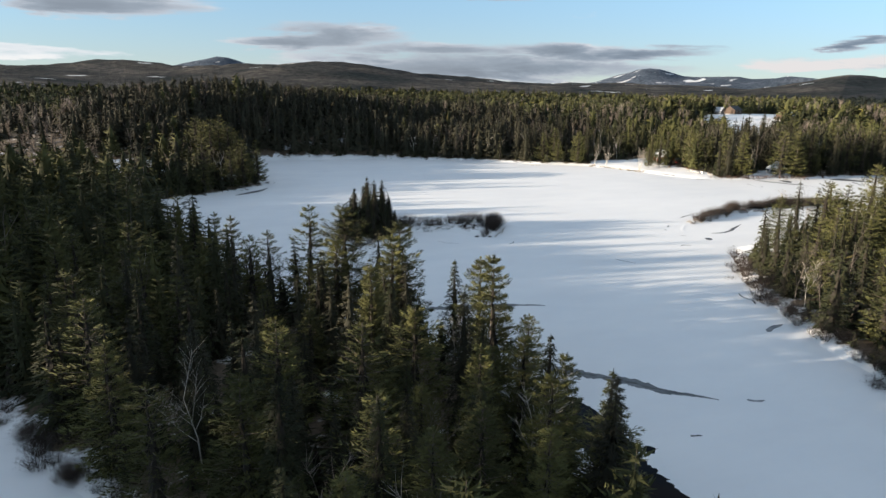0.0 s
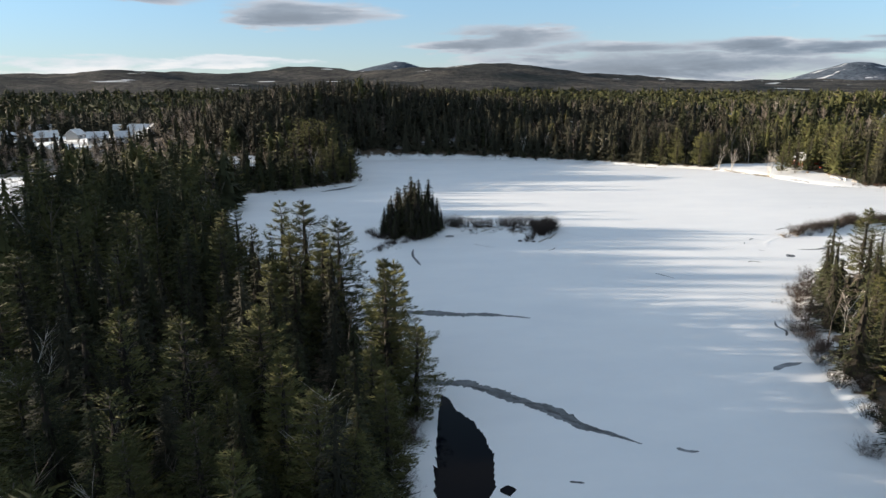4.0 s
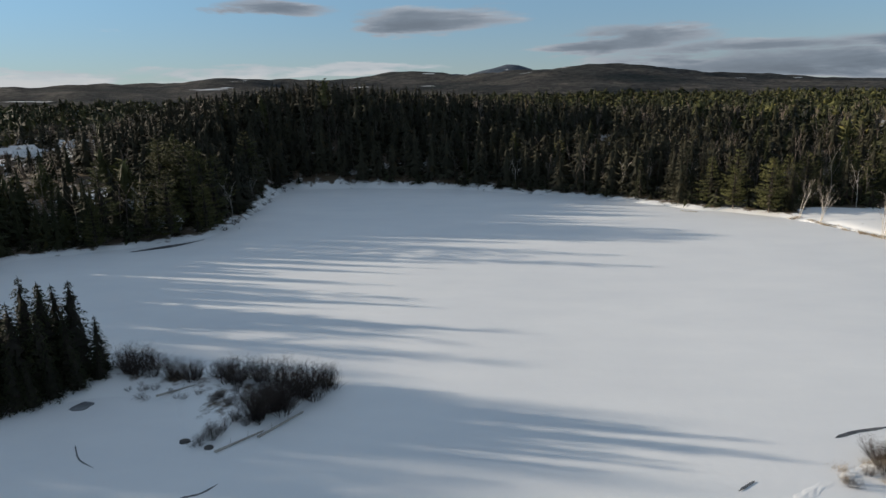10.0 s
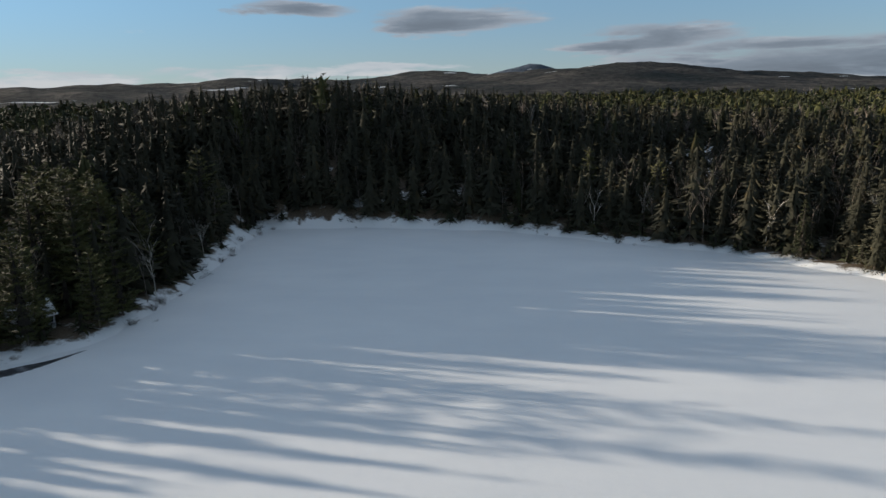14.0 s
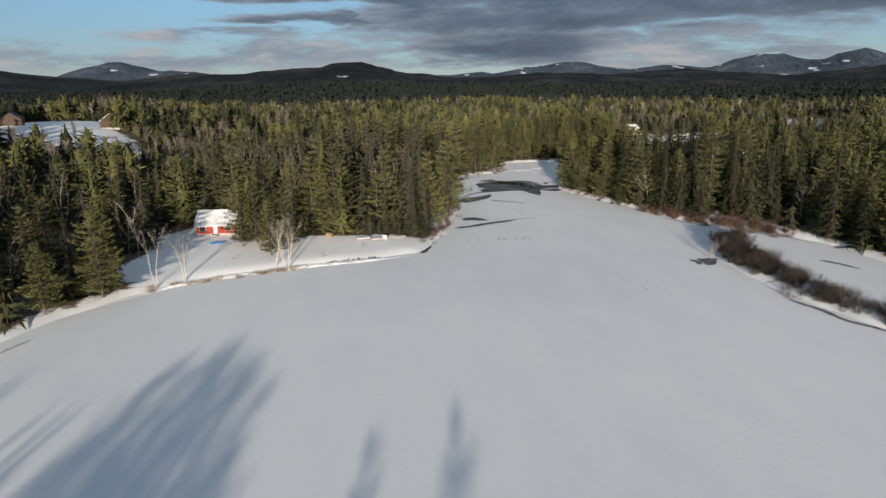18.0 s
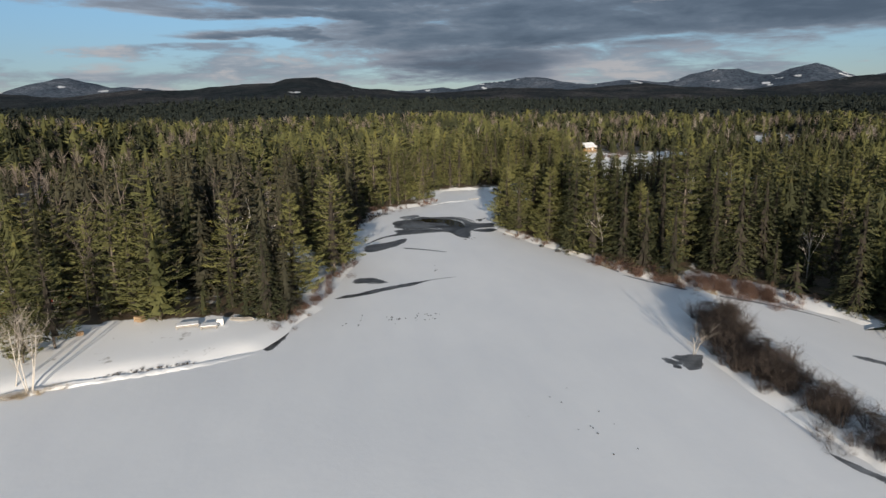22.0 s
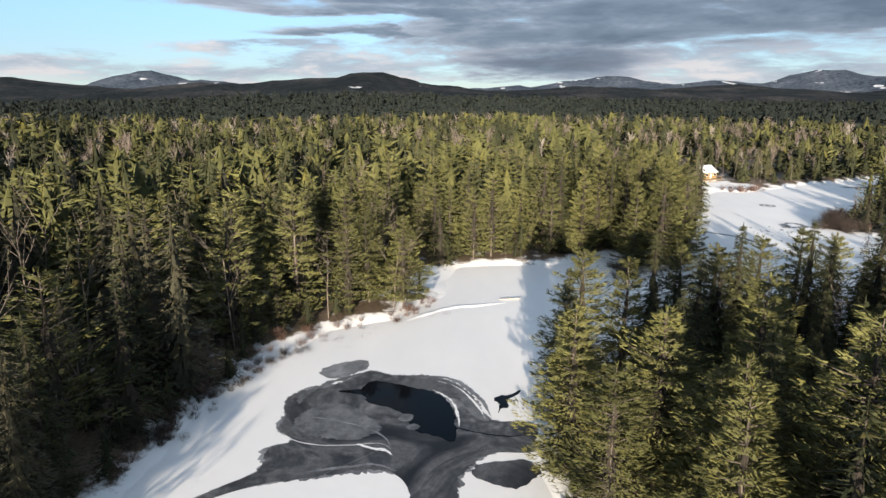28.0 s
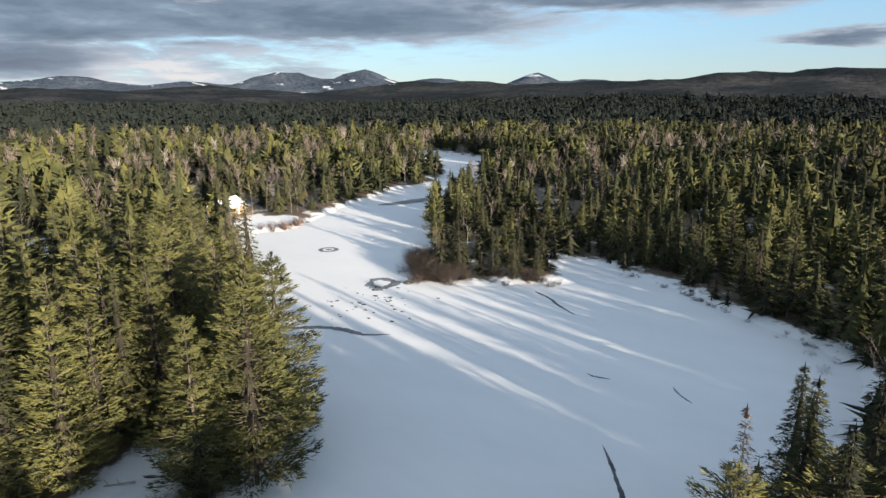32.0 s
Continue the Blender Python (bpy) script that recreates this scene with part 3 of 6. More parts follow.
def build_ice():
    n = 60
    xs, ys = np.linspace(-430, 620, n), np.linspace(-230, 340, n)
    gx, gy = np.meshgrid(xs, ys, indexing="ij")
    verts = np.stack([gx.ravel(), gy.ravel(), np.zeros(n * n)], 1)
    i, j = np.meshgrid(np.arange(n - 1), np.arange(n - 1), indexing="ij")
    quads = np.stack([i * n + j, (i + 1) * n + j, (i + 1) * n + j + 1, i * n + j + 1], -1).reshape(-1, 4)
    ob = new("lake_ice", mesh_from("lake_ice", verts, quads, [M_SNOW_ICE]))
    tagged(ob, "frozen lake surface under smooth wind-packed snow", "lake ice", kind="structure")


build_ground()
build_ice()


# ---- trees: shapes ----
none = (np.zeros((0, 3), np.float32), np.zeros((0, 3), np.int32))


class Soup:
    """Triangles gathered for one mesh."""

    def __init__(self):
        self.v, self.f = [], []

    def tri(self, a, b, c):
        k = len(self.v)
        self.v += [a, b, c]
        self.f.append((k, k + 1, k + 2))

    def tube(self, a, b, ra, rb, sides=5):
        a, b = Vector(a), Vector(b)
        w = (b - a).normalized()
        u = w.orthogonal().normalized()
        v = w.cross(u)
        k = len(self.v)
        for p, r in ((a, ra), (b, rb)):
            for i in range(sides):
                t = 2 * math.pi * i / sides
                self.v.append(tuple(p + u * (r * math.cos(t)) + v * (r * math.sin(t))))
        for i in range(sides):
            j = (i + 1) % sides
            self.f += [(k + i, k + j, k + sides + j), (k + i, k + sides + j, k + sides + i)]

    def arrays(self):
        return (np.array([tuple(p) for p in self.v], np.float32), np.array(self.f, np.int32)) if self.f else none


def leaf(s, at, way, face, length, half):
    """One pointed tip of foliage that lies across its facing direction."""
    flat = way.cross(face)
    flat = flat.normalized() * half
    s.tri(at - flat, at + flat, at + way.normalized() * length)


def plume(s, rng, base, turn, length, rise, curl, fan, count, size, half, lift, shelf):
    """One conifer branch: a thin spreading shelf of small tufts that point every way but inwards."""
    cx, cy = math.cos(turn), math.sin(turn)
    out, side, up = Vector((cx, cy, 0)), Vector((-cy, cx, 0)), Vector((0, 0, 1))
    for i in range(count):
        t = 0.14 + 0.86 * ((i + rng.random()) / count) ** 0.62
        u = rng.uniform(-1, 1)
        w = fan * length * min(1.0, 1.35 * t) * (1.03 - t * t) ** 0.45
        at = base + out * (length * t * (1 - 0.10 * u * u)) + side * (u * w) + up * (length * (rise * t + curl * t * t) - 0.22 * w * u * u + rng.gauss(0, shelf))
        way = out * 0.85 + side * (u * 0.75 + rng.gauss(0, 0.22)) + up * (lift + rng.gauss(0, 0.24))
        face = up * 0.5 + out * 0.35 + Vector((rng.gauss(0, 0.45), rng.gauss(0, 0.45), rng.gauss(0, 0.35)))
        reach = size * rng.uniform(0.6, 1.3) * (1.12 - 0.35 * t)
        leaf(s, at - way * (reach * 0.3), way, face, reach, half * rng.uniform(0.7, 1.2))


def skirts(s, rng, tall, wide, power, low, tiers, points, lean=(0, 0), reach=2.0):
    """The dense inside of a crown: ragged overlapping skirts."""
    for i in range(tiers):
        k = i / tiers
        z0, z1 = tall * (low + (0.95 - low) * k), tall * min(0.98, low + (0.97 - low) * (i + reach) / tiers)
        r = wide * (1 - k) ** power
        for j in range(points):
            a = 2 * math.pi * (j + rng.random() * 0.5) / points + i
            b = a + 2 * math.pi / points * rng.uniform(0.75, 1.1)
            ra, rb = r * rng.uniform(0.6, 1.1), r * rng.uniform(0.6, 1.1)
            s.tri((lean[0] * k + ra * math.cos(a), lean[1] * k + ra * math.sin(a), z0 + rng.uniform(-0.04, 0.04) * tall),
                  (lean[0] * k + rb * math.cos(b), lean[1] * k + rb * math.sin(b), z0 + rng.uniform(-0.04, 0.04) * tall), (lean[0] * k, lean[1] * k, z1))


def spruce_shape(seed, tall, wide, whorls, arms, count, size, half, bare=0.03, inner=0.28, leafy=False):
    """A pointed conifer: tapered trunk, dark inner twigs and drooping whorls."""
    rng = random.Random(seed)
    trunk, crown, dead = Soup(), Soup(), Soup()
    lean = (rng.uniform(-0.02, 0.02) * tall, rng.uniform(-0.02, 0.02) * tall)
    trunk.tube((0, 0, -0.6), (lean[0] * 0.5, lean[1] * 0.5, tall * 0.5), 0.011 * tall, 0.006 * tall)
    trunk.tube((lean[0] * 0.5, lean[1] * 0.5, tall * 0.5), (lean[0], lean[1], tall * 0.97), 0.006 * tall, 0.001 * tall)
    phase = rng.uniform(0, 6.3)
    # unless leafy, the skirts are the dark core with painted inner shade
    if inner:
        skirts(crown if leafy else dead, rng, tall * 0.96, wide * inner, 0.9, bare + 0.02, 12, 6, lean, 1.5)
    for i in range(whorls):
        h = bare + (0.985 - bare) * (i + rng.uniform(0, 0.6)) / whorls
        r = wide * (1 - h) ** 0.9 * (0.7 + 0.3 * min(1, h * 5)) * rng.uniform(0.86, 1.12) + 0.010 * tall
        n = max(4, round(arms * (1.0 - 0.35 * h)))
        for j in range(n):
            turn = 2 * math.pi * (j + rng.random() * 0.7) / n + i * 1.3
            length = r * rng.uniform(0.74, 1.14) * (1 + 0.12 * math.sin(2 * turn + phase + 5 * h))
            base = Vector((lean[0] * h, lean[1] * h, h * tall + rng.uniform(-0.01, 0.01) * tall))
            plume(crown, rng, base, turn, length, rng.uniform(-0.10, 0.12) + 0.7 * max(0, h - 0.75), rng.uniform(-0.42, -0.2), 0.40,
                  max(4, round(count * (1.2 - 0.75 * h))), size * (1.1 - 0.4 * h), half * (1.05 - 0.3 * h), -0.2, 0.006 * tall)
    for k in range(4):
        a = 0.8 * k
        crown.tri((lean[0] - 0.008 * tall * math.cos(a), lean[1] - 0.008 * tall * math.sin(a), tall * 0.945), (lean[0] + 0.008 * tall * math.cos(a), lean[1] + 0.008 * tall * math.sin(a), tall * 0.945), (lean[0], lean[1], tall * 1.01))
    return trunk.arrays(), crown.arrays(), dead.arrays()


def pine_shape(seed, tall, wide, whorls, arms, count, size, half, bare=0.1, limbs=True, inner=0.22, leafy=False):
    """A white pine: well-parted tiers of long limbs, each a level shelf of soft plumes that turns up at its end."""
    rng = random.Random(seed)
    trunk, crown, dead = Soup(), Soup(), Soup()
    bend = (rng.uniform(-0.03, 0.03) * tall, rng.uniform(-0.03, 0.03) * tall)
    trunk.tube((0, 0, -0.6), (bend[0], bend[1], tall * 0.45), 0.012 * tall, 0.008 * tall, 6)
    trunk.tube((bend[0], bend[1], tall * 0.45), (bend[0] * 0.7, bend[1] * 0.7, tall * 0.96), 0.008 * tall, 0.0012 * tall)
    phase = rng.uniform(0, 6.3)
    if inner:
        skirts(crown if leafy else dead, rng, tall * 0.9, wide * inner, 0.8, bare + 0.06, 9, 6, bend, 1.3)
    for i in range(whorls):
        h = bare + (0.97 - bare) * (i + rng.uniform(0, 0.4)) / whorls
        k = (h - bare) / (1 - bare)
        tier = rng.uniform(0.78, 1.15)
        for j in range(arms):
            if rng.random() < 0.12:
                continue
            turn = 2 * math.pi * (j + rng.random() * 0.8) / arms + i * 2.1
            r = (wide * min(1, (1 - k) * 1.35) ** 0.85 * min(1, 0.75 + 0.9 * k) + 0.3) * tier * rng.uniform(0.7, 1.18) * (1 + 0.18 * math.sin(2 * turn + phase + 6 * h))
            root = Vector((bend[0] * 0.85, bend[1] * 0.85, h * tall + rng.gauss(0, 0.008) * tall))
            rise, curl = 0.02 + 0.55 * max(0, k - 0.4) + rng.gauss(0, 0.05), rng.uniform(0.04, 0.22)
            if limbs:
                end = root + Vector((math.cos(turn) * r, math.sin(turn) * r, r * (rise + curl * 0.6))) * 0.8
                trunk.tube(root, end, 0.003 * tall, 0.0008 * tall, 3)
            plume(crown, rng, root, turn, r, rise, curl, 0.52, max(4, round(count * (1.3 - 0.85 * k))), size * (1.08 - 0.3 * k), half * (1.05 - 0.25 * k), 0.3, 0.007 * tall)
    top = Vector((bend[0] * 0.7, bend[1] * 0.7, tall * 0.955))
    for k in range(9):
        a = rng.uniform(0, 6.3)
        leaf(crown, top, Vector((math.cos(a) * 0.5, math.sin(a) * 0.5, 1)), Vector((math.cos(a), math.sin(a), 0.2)), 0.035 * tall, 0.006 * tall)
    return trunk.arrays(), crown.arrays(), dead.arrays()


def crown_shape(seed, tall, wide, count, power, low=0.05, up=0.5, tiers=5, points=6, slim=0.19, cover=0.85, leafy=False):
    """A conifer of the further woods: dense skirts bristling with slim tips."""
    rng = random.Random(seed)
    s, dead = Soup(), Soup()
    phase = rng.uniform(0, 6.3)
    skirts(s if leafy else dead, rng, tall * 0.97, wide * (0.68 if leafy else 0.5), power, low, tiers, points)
    area = math.pi * wide * tall * (1 - low) * cover / max(count, 1)
    for i in range(count):
        k = 1 - math.sqrt(max(0.0, 1 - (i + rng.random()) / count))
        h = low + (1 - low) * min(k, 0.95)
        a = i * 2.39996 + rng.uniform(-0.5, 0.5)
        r = wide * ((1 - k) ** power) * rng.uniform(0.55, 0.98) * (1 + 0.18 * math.sin(2 * a + phase + 6 * h))
        out = Vector((math.cos(a), math.sin(a), 0))
        way = out * 0.8 + Vector((rng.gauss(0, 0.3), rng.gauss(0, 0.3), up + rng.gauss(0, 0.25)))
        face = out * 0.5 + Vector((rng.gauss(0, 0.45), rng.gauss(0, 0.45), 0.45 + rng.gauss(0, 0.35)))
        reach = math.sqrt(area / slim) * rng.uniform(0.75, 1.2) * (1.1 - 0.45 * k)
        leaf(s, out * r + Vector((0, 0, h * tall)) - way * (reach * 0.4), way, face, reach, reach * slim)
    for k in range(2 if power > 0.6 else 0):
        a = 1.57 * k
        s.tri((-0.06 * wide * math.cos(a), -0.06 * wide * math.sin(a), tall * 0.9), (0.06 * wide * math.cos(a), 0.06 * wide * math.sin(a), tall * 0.9), (0, 0, tall * 1.01))
    return none, s.arrays(), dead.arrays()


def fuzzy_shape(seed, tall, wide, count):
    """A distant leafless tree: a trunk and a haze of twigs."""
    rng = random.Random(seed)
    stem, s = Soup(), Soup()
    stem.tri((-0.012 * tall, 0, 0), (0.012 * tall, 0, 0), (0, 0, tall * 0.9))
    stem.tri((0, -0.012 * tall, 0), (0, 0.012 * tall, 0), (0, 0, tall * 0.9))
    for _ in range(count):
        z, a, b = rng.uniform(0.35, 0.8) * tall, rng.uniform(0, 6.3), rng.uniform(0, 6.3)
        r = wide * rng.uniform(0.35, 1.0)
        side = Vector((math.cos(b), math.sin(b), rng.uniform(-0.5, 0.5))) * 0.0085 * tall
        at = Vector((0.1 * r * math.cos(a), 0.1 * r * math.sin(a), z))
        s.tri(at + side, at - side, Vector((r * math.cos(a), r * math.sin(a), min(tall, z + tall * rng.uniform(0.12, 0.35)))))
    return stem.arrays(), s.arrays()


def bare_shape(seed, tall, stems, forks, twigs, wide=0.32, sides=4):
    """A leafless broadleaf: one or more stems, forked limbs and fine twigs."""
    rng = random.Random(seed)
    s, trunks = Soup(), []

    def limb(at, way, length, thick, depth):
        bend = (way + Vector((rng.uniform(-0.18, 0.18), rng.uniform(-0.18, 0.18), rng.uniform(0, 0.15)))).normalized()
        mid, end = at + way * length * 0.5, at + way * length * 0.5 + bend * length * 0.5
        into = trunks[-1] if depth == top else s
        into.tube(at, mid, thick, thick * 0.75, sides if depth > 1 else 3)
        into.tube(mid, end, thick * 0.75, thick * 0.4, sides if depth > 1 else 3)
        if depth <= 0:
            return
        for k in range(forks):
            t = rng.uniform(0.35, 1.0)
            a = rng.uniform(0, 2 * math.pi)
            new_way = (bend + Vector((math.cos(a), math.sin(a), rng.uniform(-0.1, 0.4))) * wide * 2.0).normalized()
            start = at.lerp(mid, t * 2) if t < 0.5 else mid.lerp(end, t * 2 - 1)
            limb(start, new_way, length * rng.uniform(0.38, 0.6), thick * 0.42, depth - 1)
        for k in range(twigs):
            t = rng.uniform(0.3, 1.0)
            start = mid.lerp(end, t)
            a = rng.uniform(0, 2 * math.pi)
            w = (bend * 0.8 + Vector((math.cos(a), math.sin(a), rng.uniform(0, 0.6))) * 0.8).normalized()
            side = w.orthogonal().normalized() * 0.0022 * tall
            s.tri(start + side, start - side, start + w * length * rng.uniform(0.25, 0.5))

    top = 2 if twigs > 3 else 1
    for k in range(stems):
        a = rng.uniform(0, 2 * math.pi)
        tilt = 0.05 if stems == 1 else rng.uniform(0.1, 0.3)
        trunks.append(Soup())
        limb(Vector((math.cos(a) * 0.15 * (stems > 1), math.sin(a) * 0.15 * (stems > 1), -0.4)), Vector((math.cos(a) * tilt, math.sin(a) * tilt, 1)).normalized(),
             tall * rng.uniform(0.75, 0.95), 0.009 * tall, top)
    return trunks[0].arrays() if stems == 1 else [k.arrays() for k in trunks], s.arrays()


def thicket_shape(seed, tall, wide, stems, twigs=3):
    """A many-stemmed leafless shrub."""
    rng = random.Random(seed)
    s = Soup()
    for _ in range(stems):
        a, b = rng.uniform(0, 2 * math.pi), rng.uniform(0, 2 * math.pi)
        r = wide * 0.2 * math.sqrt(rng.random())
        foot = Vector((r * math.cos(a), r * math.sin(a), -0.1))
        lean = rng.random() ** 0.8
        h = tall * rng.uniform(0.65, 1.0) * (1 - 0.38 * lean * lean)
        tip = foot + Vector((math.cos(a) * wide * 0.6 * lean, math.sin(a) * wide * 0.6 * lean, h))
        side = Vector((math.cos(b), math.sin(b), 0)) * (0.008 + 0.005 * tall)
        s.tri(foot + side, foot - side, tip)
        for _ in range(twigs):
            at = foot.lerp(tip, rng.uniform(0.25, 0.9))
            c = rng.uniform(0, 2 * math.pi)
            s.tri(at + side * 0.75, at - side * 0.75, at + Vector((math.cos(c) * 0.26 * tall, math.sin(c) * 0.26 * tall, tall * rng.uniform(0.02, 0.24))))
    return s.arrays()


def soften(v, f, amount):
    """Turns foliage faces outwards and bends their shading towards the crown's round outer form."""
    if not len(f):
        return f, np.zeros((0, 3), np.float32)
    r = np.hypot(v[:, 0], v[:, 1])
    out = np.stack([v[:, 0] / np.maximum(r, 0.6), v[:, 1] / np.maximum(r, 0.6), np.full(len(v), 0.3)], -1)
    out /= np.linalg.norm(out, axis=1)[:, None]
    fn = np.cross(v[f[:, 1]] - v[f[:, 0]], v[f[:, 2]] - v[f[:, 0]])
    fn /= np.maximum(np.linalg.norm(fn, axis=1), 1e-9)[:, None]
    back = (fn * out[f[:, 0]]).sum(1) < 0
    f = f.copy()
    f[back] = f[back][:, ::-1]
    fn[back] *= -1
    n = out * amount
    for k in range(3):
        n[f[:, k]] += fn * (1 - amount)
    n /= np.maximum(np.linalg.norm(n, axis=1), 1e-9)[:, None]
    return f, n.astype(np.float32)


# ---- trees: planting ----
def category_of_needles(mat):
    return mat in (M_SPRUCE, M_PINE, M_FAR_SHADE, M_SHADED_CONIFER, M_LARCH)


def tree_thing(name, shape, mats, label, category, group):
    """A tree with trunk and crown, at the origin."""
    trunks, crown = shape[:2]
    root = new(name)
    root.empty_display_size = 0.5
    tagged(root, label, category, group)
    for tv, tf in trunks if isinstance(trunks, list) else [trunks]:
        part("trunk", mesh_from("trunk", tv, tf, [mats[0]]), mats[0], root)
    if category_of_needles(mats[1]):
        faces, normals = soften(crown[0], crown[1], 0.68)
        me = mesh_from("crown", crown[0], faces, [mats[1]])
        me.normals_split_custom_set_from_vertices(normals)
    else:
        me = mesh_from("crown", crown[0], crown[1], [mats[1]])
    part("crown", me, mats[1], root)
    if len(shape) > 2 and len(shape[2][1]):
        part("inner_growth", mesh_from("inner_growth", *shape[2], [M_INNER_SHADE]), M_INNER_SHADE, root, "dark inner twigs with the crown's shade in their colour")
    return root


def plant(root, used, x, y, z, size, turn, lean=0.0):
    m = pose(x, y, z, lean, 0, turn) @ Matrix.Diagonal((size, size, size, 1))
    if root not in used:
        used.add(root)
        root.matrix_basis = m
        return root
    made = copy_thing(root, pose(x, y, z, lean, 0, turn))
    made.scale = (size, size, size)
    return made


def scatter_mesh(name, shapes, x, y, z, size, stretch, turn, pick, mats, label, category):
    """Many trees of few shapes, joined into one piece of greenery."""
    vs, fs, mi, ns, count = [], [], [], [], 0
    soft = len(mats) > 1 and category_of_needles(mats[1])
    for k, parts_ in enumerate(shapes):
        chosen = np.nonzero(pick == k)[0]
        if not len(chosen):
            continue
        c, s = np.cos(turn[chosen])[:, None], np.sin(turn[chosen])[:, None]
        for slot, (v, f) in enumerate(parts_):
            px = (v[:, 0] * c - v[:, 1] * s) * (size * stretch)[chosen][:, None] + x[chosen][:, None]
            py = (v[:, 0] * s + v[:, 1] * c) * (size * stretch)[chosen][:, None] + y[chosen][:, None]
            pz = v[:, 2][None, :] * size[chosen][:, None] + z[chosen][:, None]
            if soft and slot == 1:
                f, n = soften(v, f, 0.65)
                ns.append(np.stack([n[:, 0] * c - n[:, 1] * s, n[:, 0] * s + n[:, 1] * c, np.broadcast_to(n[:, 2], px.shape)], -1).reshape(-1, 3))
            else:
                ns.append(np.zeros((len(v) * len(chosen), 3), np.float32))
            vs.append(np.stack([px, py, pz], -1).reshape(-1, 3))
            fs.append((f[None] + (np.arange(len(chosen)) * len(v))[:, None, None]).reshape(-1, 3) + count)
            mi.append(np.full(len(f) * len(chosen), slot))
            count += len(v) * len(chosen)
    if not vs:
        return None
    me = mesh_from(name, np.concatenate(vs), np.concatenate(fs), mats, np.concatenate(mi))
    if soft:
        me.normals_split_custom_set_from_vertices(np.concatenate(ns).astype(np.float32))
    return tagged(new(name, me), label, category, kind="stuff")


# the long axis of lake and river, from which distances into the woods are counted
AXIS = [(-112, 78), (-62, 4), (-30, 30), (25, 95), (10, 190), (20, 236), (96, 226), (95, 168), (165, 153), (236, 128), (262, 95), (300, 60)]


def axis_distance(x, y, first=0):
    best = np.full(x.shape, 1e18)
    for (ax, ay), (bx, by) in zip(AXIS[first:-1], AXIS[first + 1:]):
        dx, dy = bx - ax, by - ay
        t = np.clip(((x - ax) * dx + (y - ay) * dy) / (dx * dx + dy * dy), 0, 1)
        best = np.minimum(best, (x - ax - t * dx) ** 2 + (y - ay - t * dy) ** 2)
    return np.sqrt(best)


rnd = np.random.default_rng(11)


def candidates(x0, x1, y0, y1, step):
    gx, gy = np.meshgrid(np.arange(x0, x1, step), np.arange(y0, y1, step), indexing="ij")
    x = (gx + rnd.uniform(-0.48, 0.48, gx.shape) * step).ravel()
    y = (gy + rnd.uniform(-0.48, 0.48, gy.shape) * step).ravel()
    return x, y


def forest(x0, x1, y0, y1, step, near, far):
    """Places for trees on wooded land between two distances from the axis."""
    x, y = candidates(x0, x1, y0, y1, step)
    d = axis_distance(x, y) + 4 * wobble(x, y, 9.0)
    keep = (d >= near) & (d < far)
    x, y = x[keep], y[keep]
    land = land_distance(x, y)
    low = np.maximum(np.maximum(inside_distance(SANDBAR, x, y), inside_distance(ISLET, x, y)), inside_distance(LUMP, x, y)) > -2
    keep = (land > np.where((x < -65) & (y < 135), 2.6, 2.0)) & ~open_ground(x, y) & ~low
    return x[keep], y[keep], land[keep]


def stand_height(x, y):
    """How tall the woods grow: old pines by the river, lower spruce on the west shore and in the south."""
    tall = np.full(x.shape, 17.5)
    tall += 4.0 * np.exp(-0.5 * (((x - 170) / 20) ** 2 + ((y - 212) / 16) ** 2))
    tall += 5.5 * np.exp(-0.5 * (((x - 215) / 75) ** 2 + ((y - 165) / 65) ** 2))
    tall -= 5.0 * np.exp(-0.5 * (((x - 330) / 130) ** 2 + ((y + 40) / 55) ** 2))
    tall -= 4.5 * np.exp(-0.5 * (((x - 233) / 30) ** 2 + ((y - 98) / 36) ** 2))
    tall -= 4.5 * np.exp(-0.5 * (((x - 328) / 18) ** 2 + ((y - 14) / 20) ** 2))
    tall += (x < -38) * (0.5 * np.clip((y - 85) / 20, 0, 1) - (2.2 - 1.0 * np.clip((y - 245) / 20, 0, 1)) * np.clip((y - 195) / 15, 0, 1) * np.clip((330 - y) / 20, 0, 1))
    tall -= 7.0 * np.exp(-0.5 * (((x + 185) / 38) ** 2 + ((y - 325) / 55) ** 2))
    tall -= 2.5 * np.exp(-0.5 * (((x + 68) / 17) ** 2 + ((y - 38) / 40) ** 2))
    tall += 3.5 * np.exp(-0.5 * (((x - 175) / 24) ** 2 + ((y - 103) / 16) ** 2))
    tall -= 5.0 * np.exp(-0.5 * (((x - 245) / 60) ** 2 + ((y - 300) / 40) ** 2))
    tall -= 4.5 * np.exp(-0.5 * (((x - 45) / 40) ** 2 + ((y - 55) / 40) ** 2))
    tall -= 1.0 * np.exp(-0.5 * (((x + 60) / 50) ** 2 + ((y - 20) / 60) ** 2))
    return tall


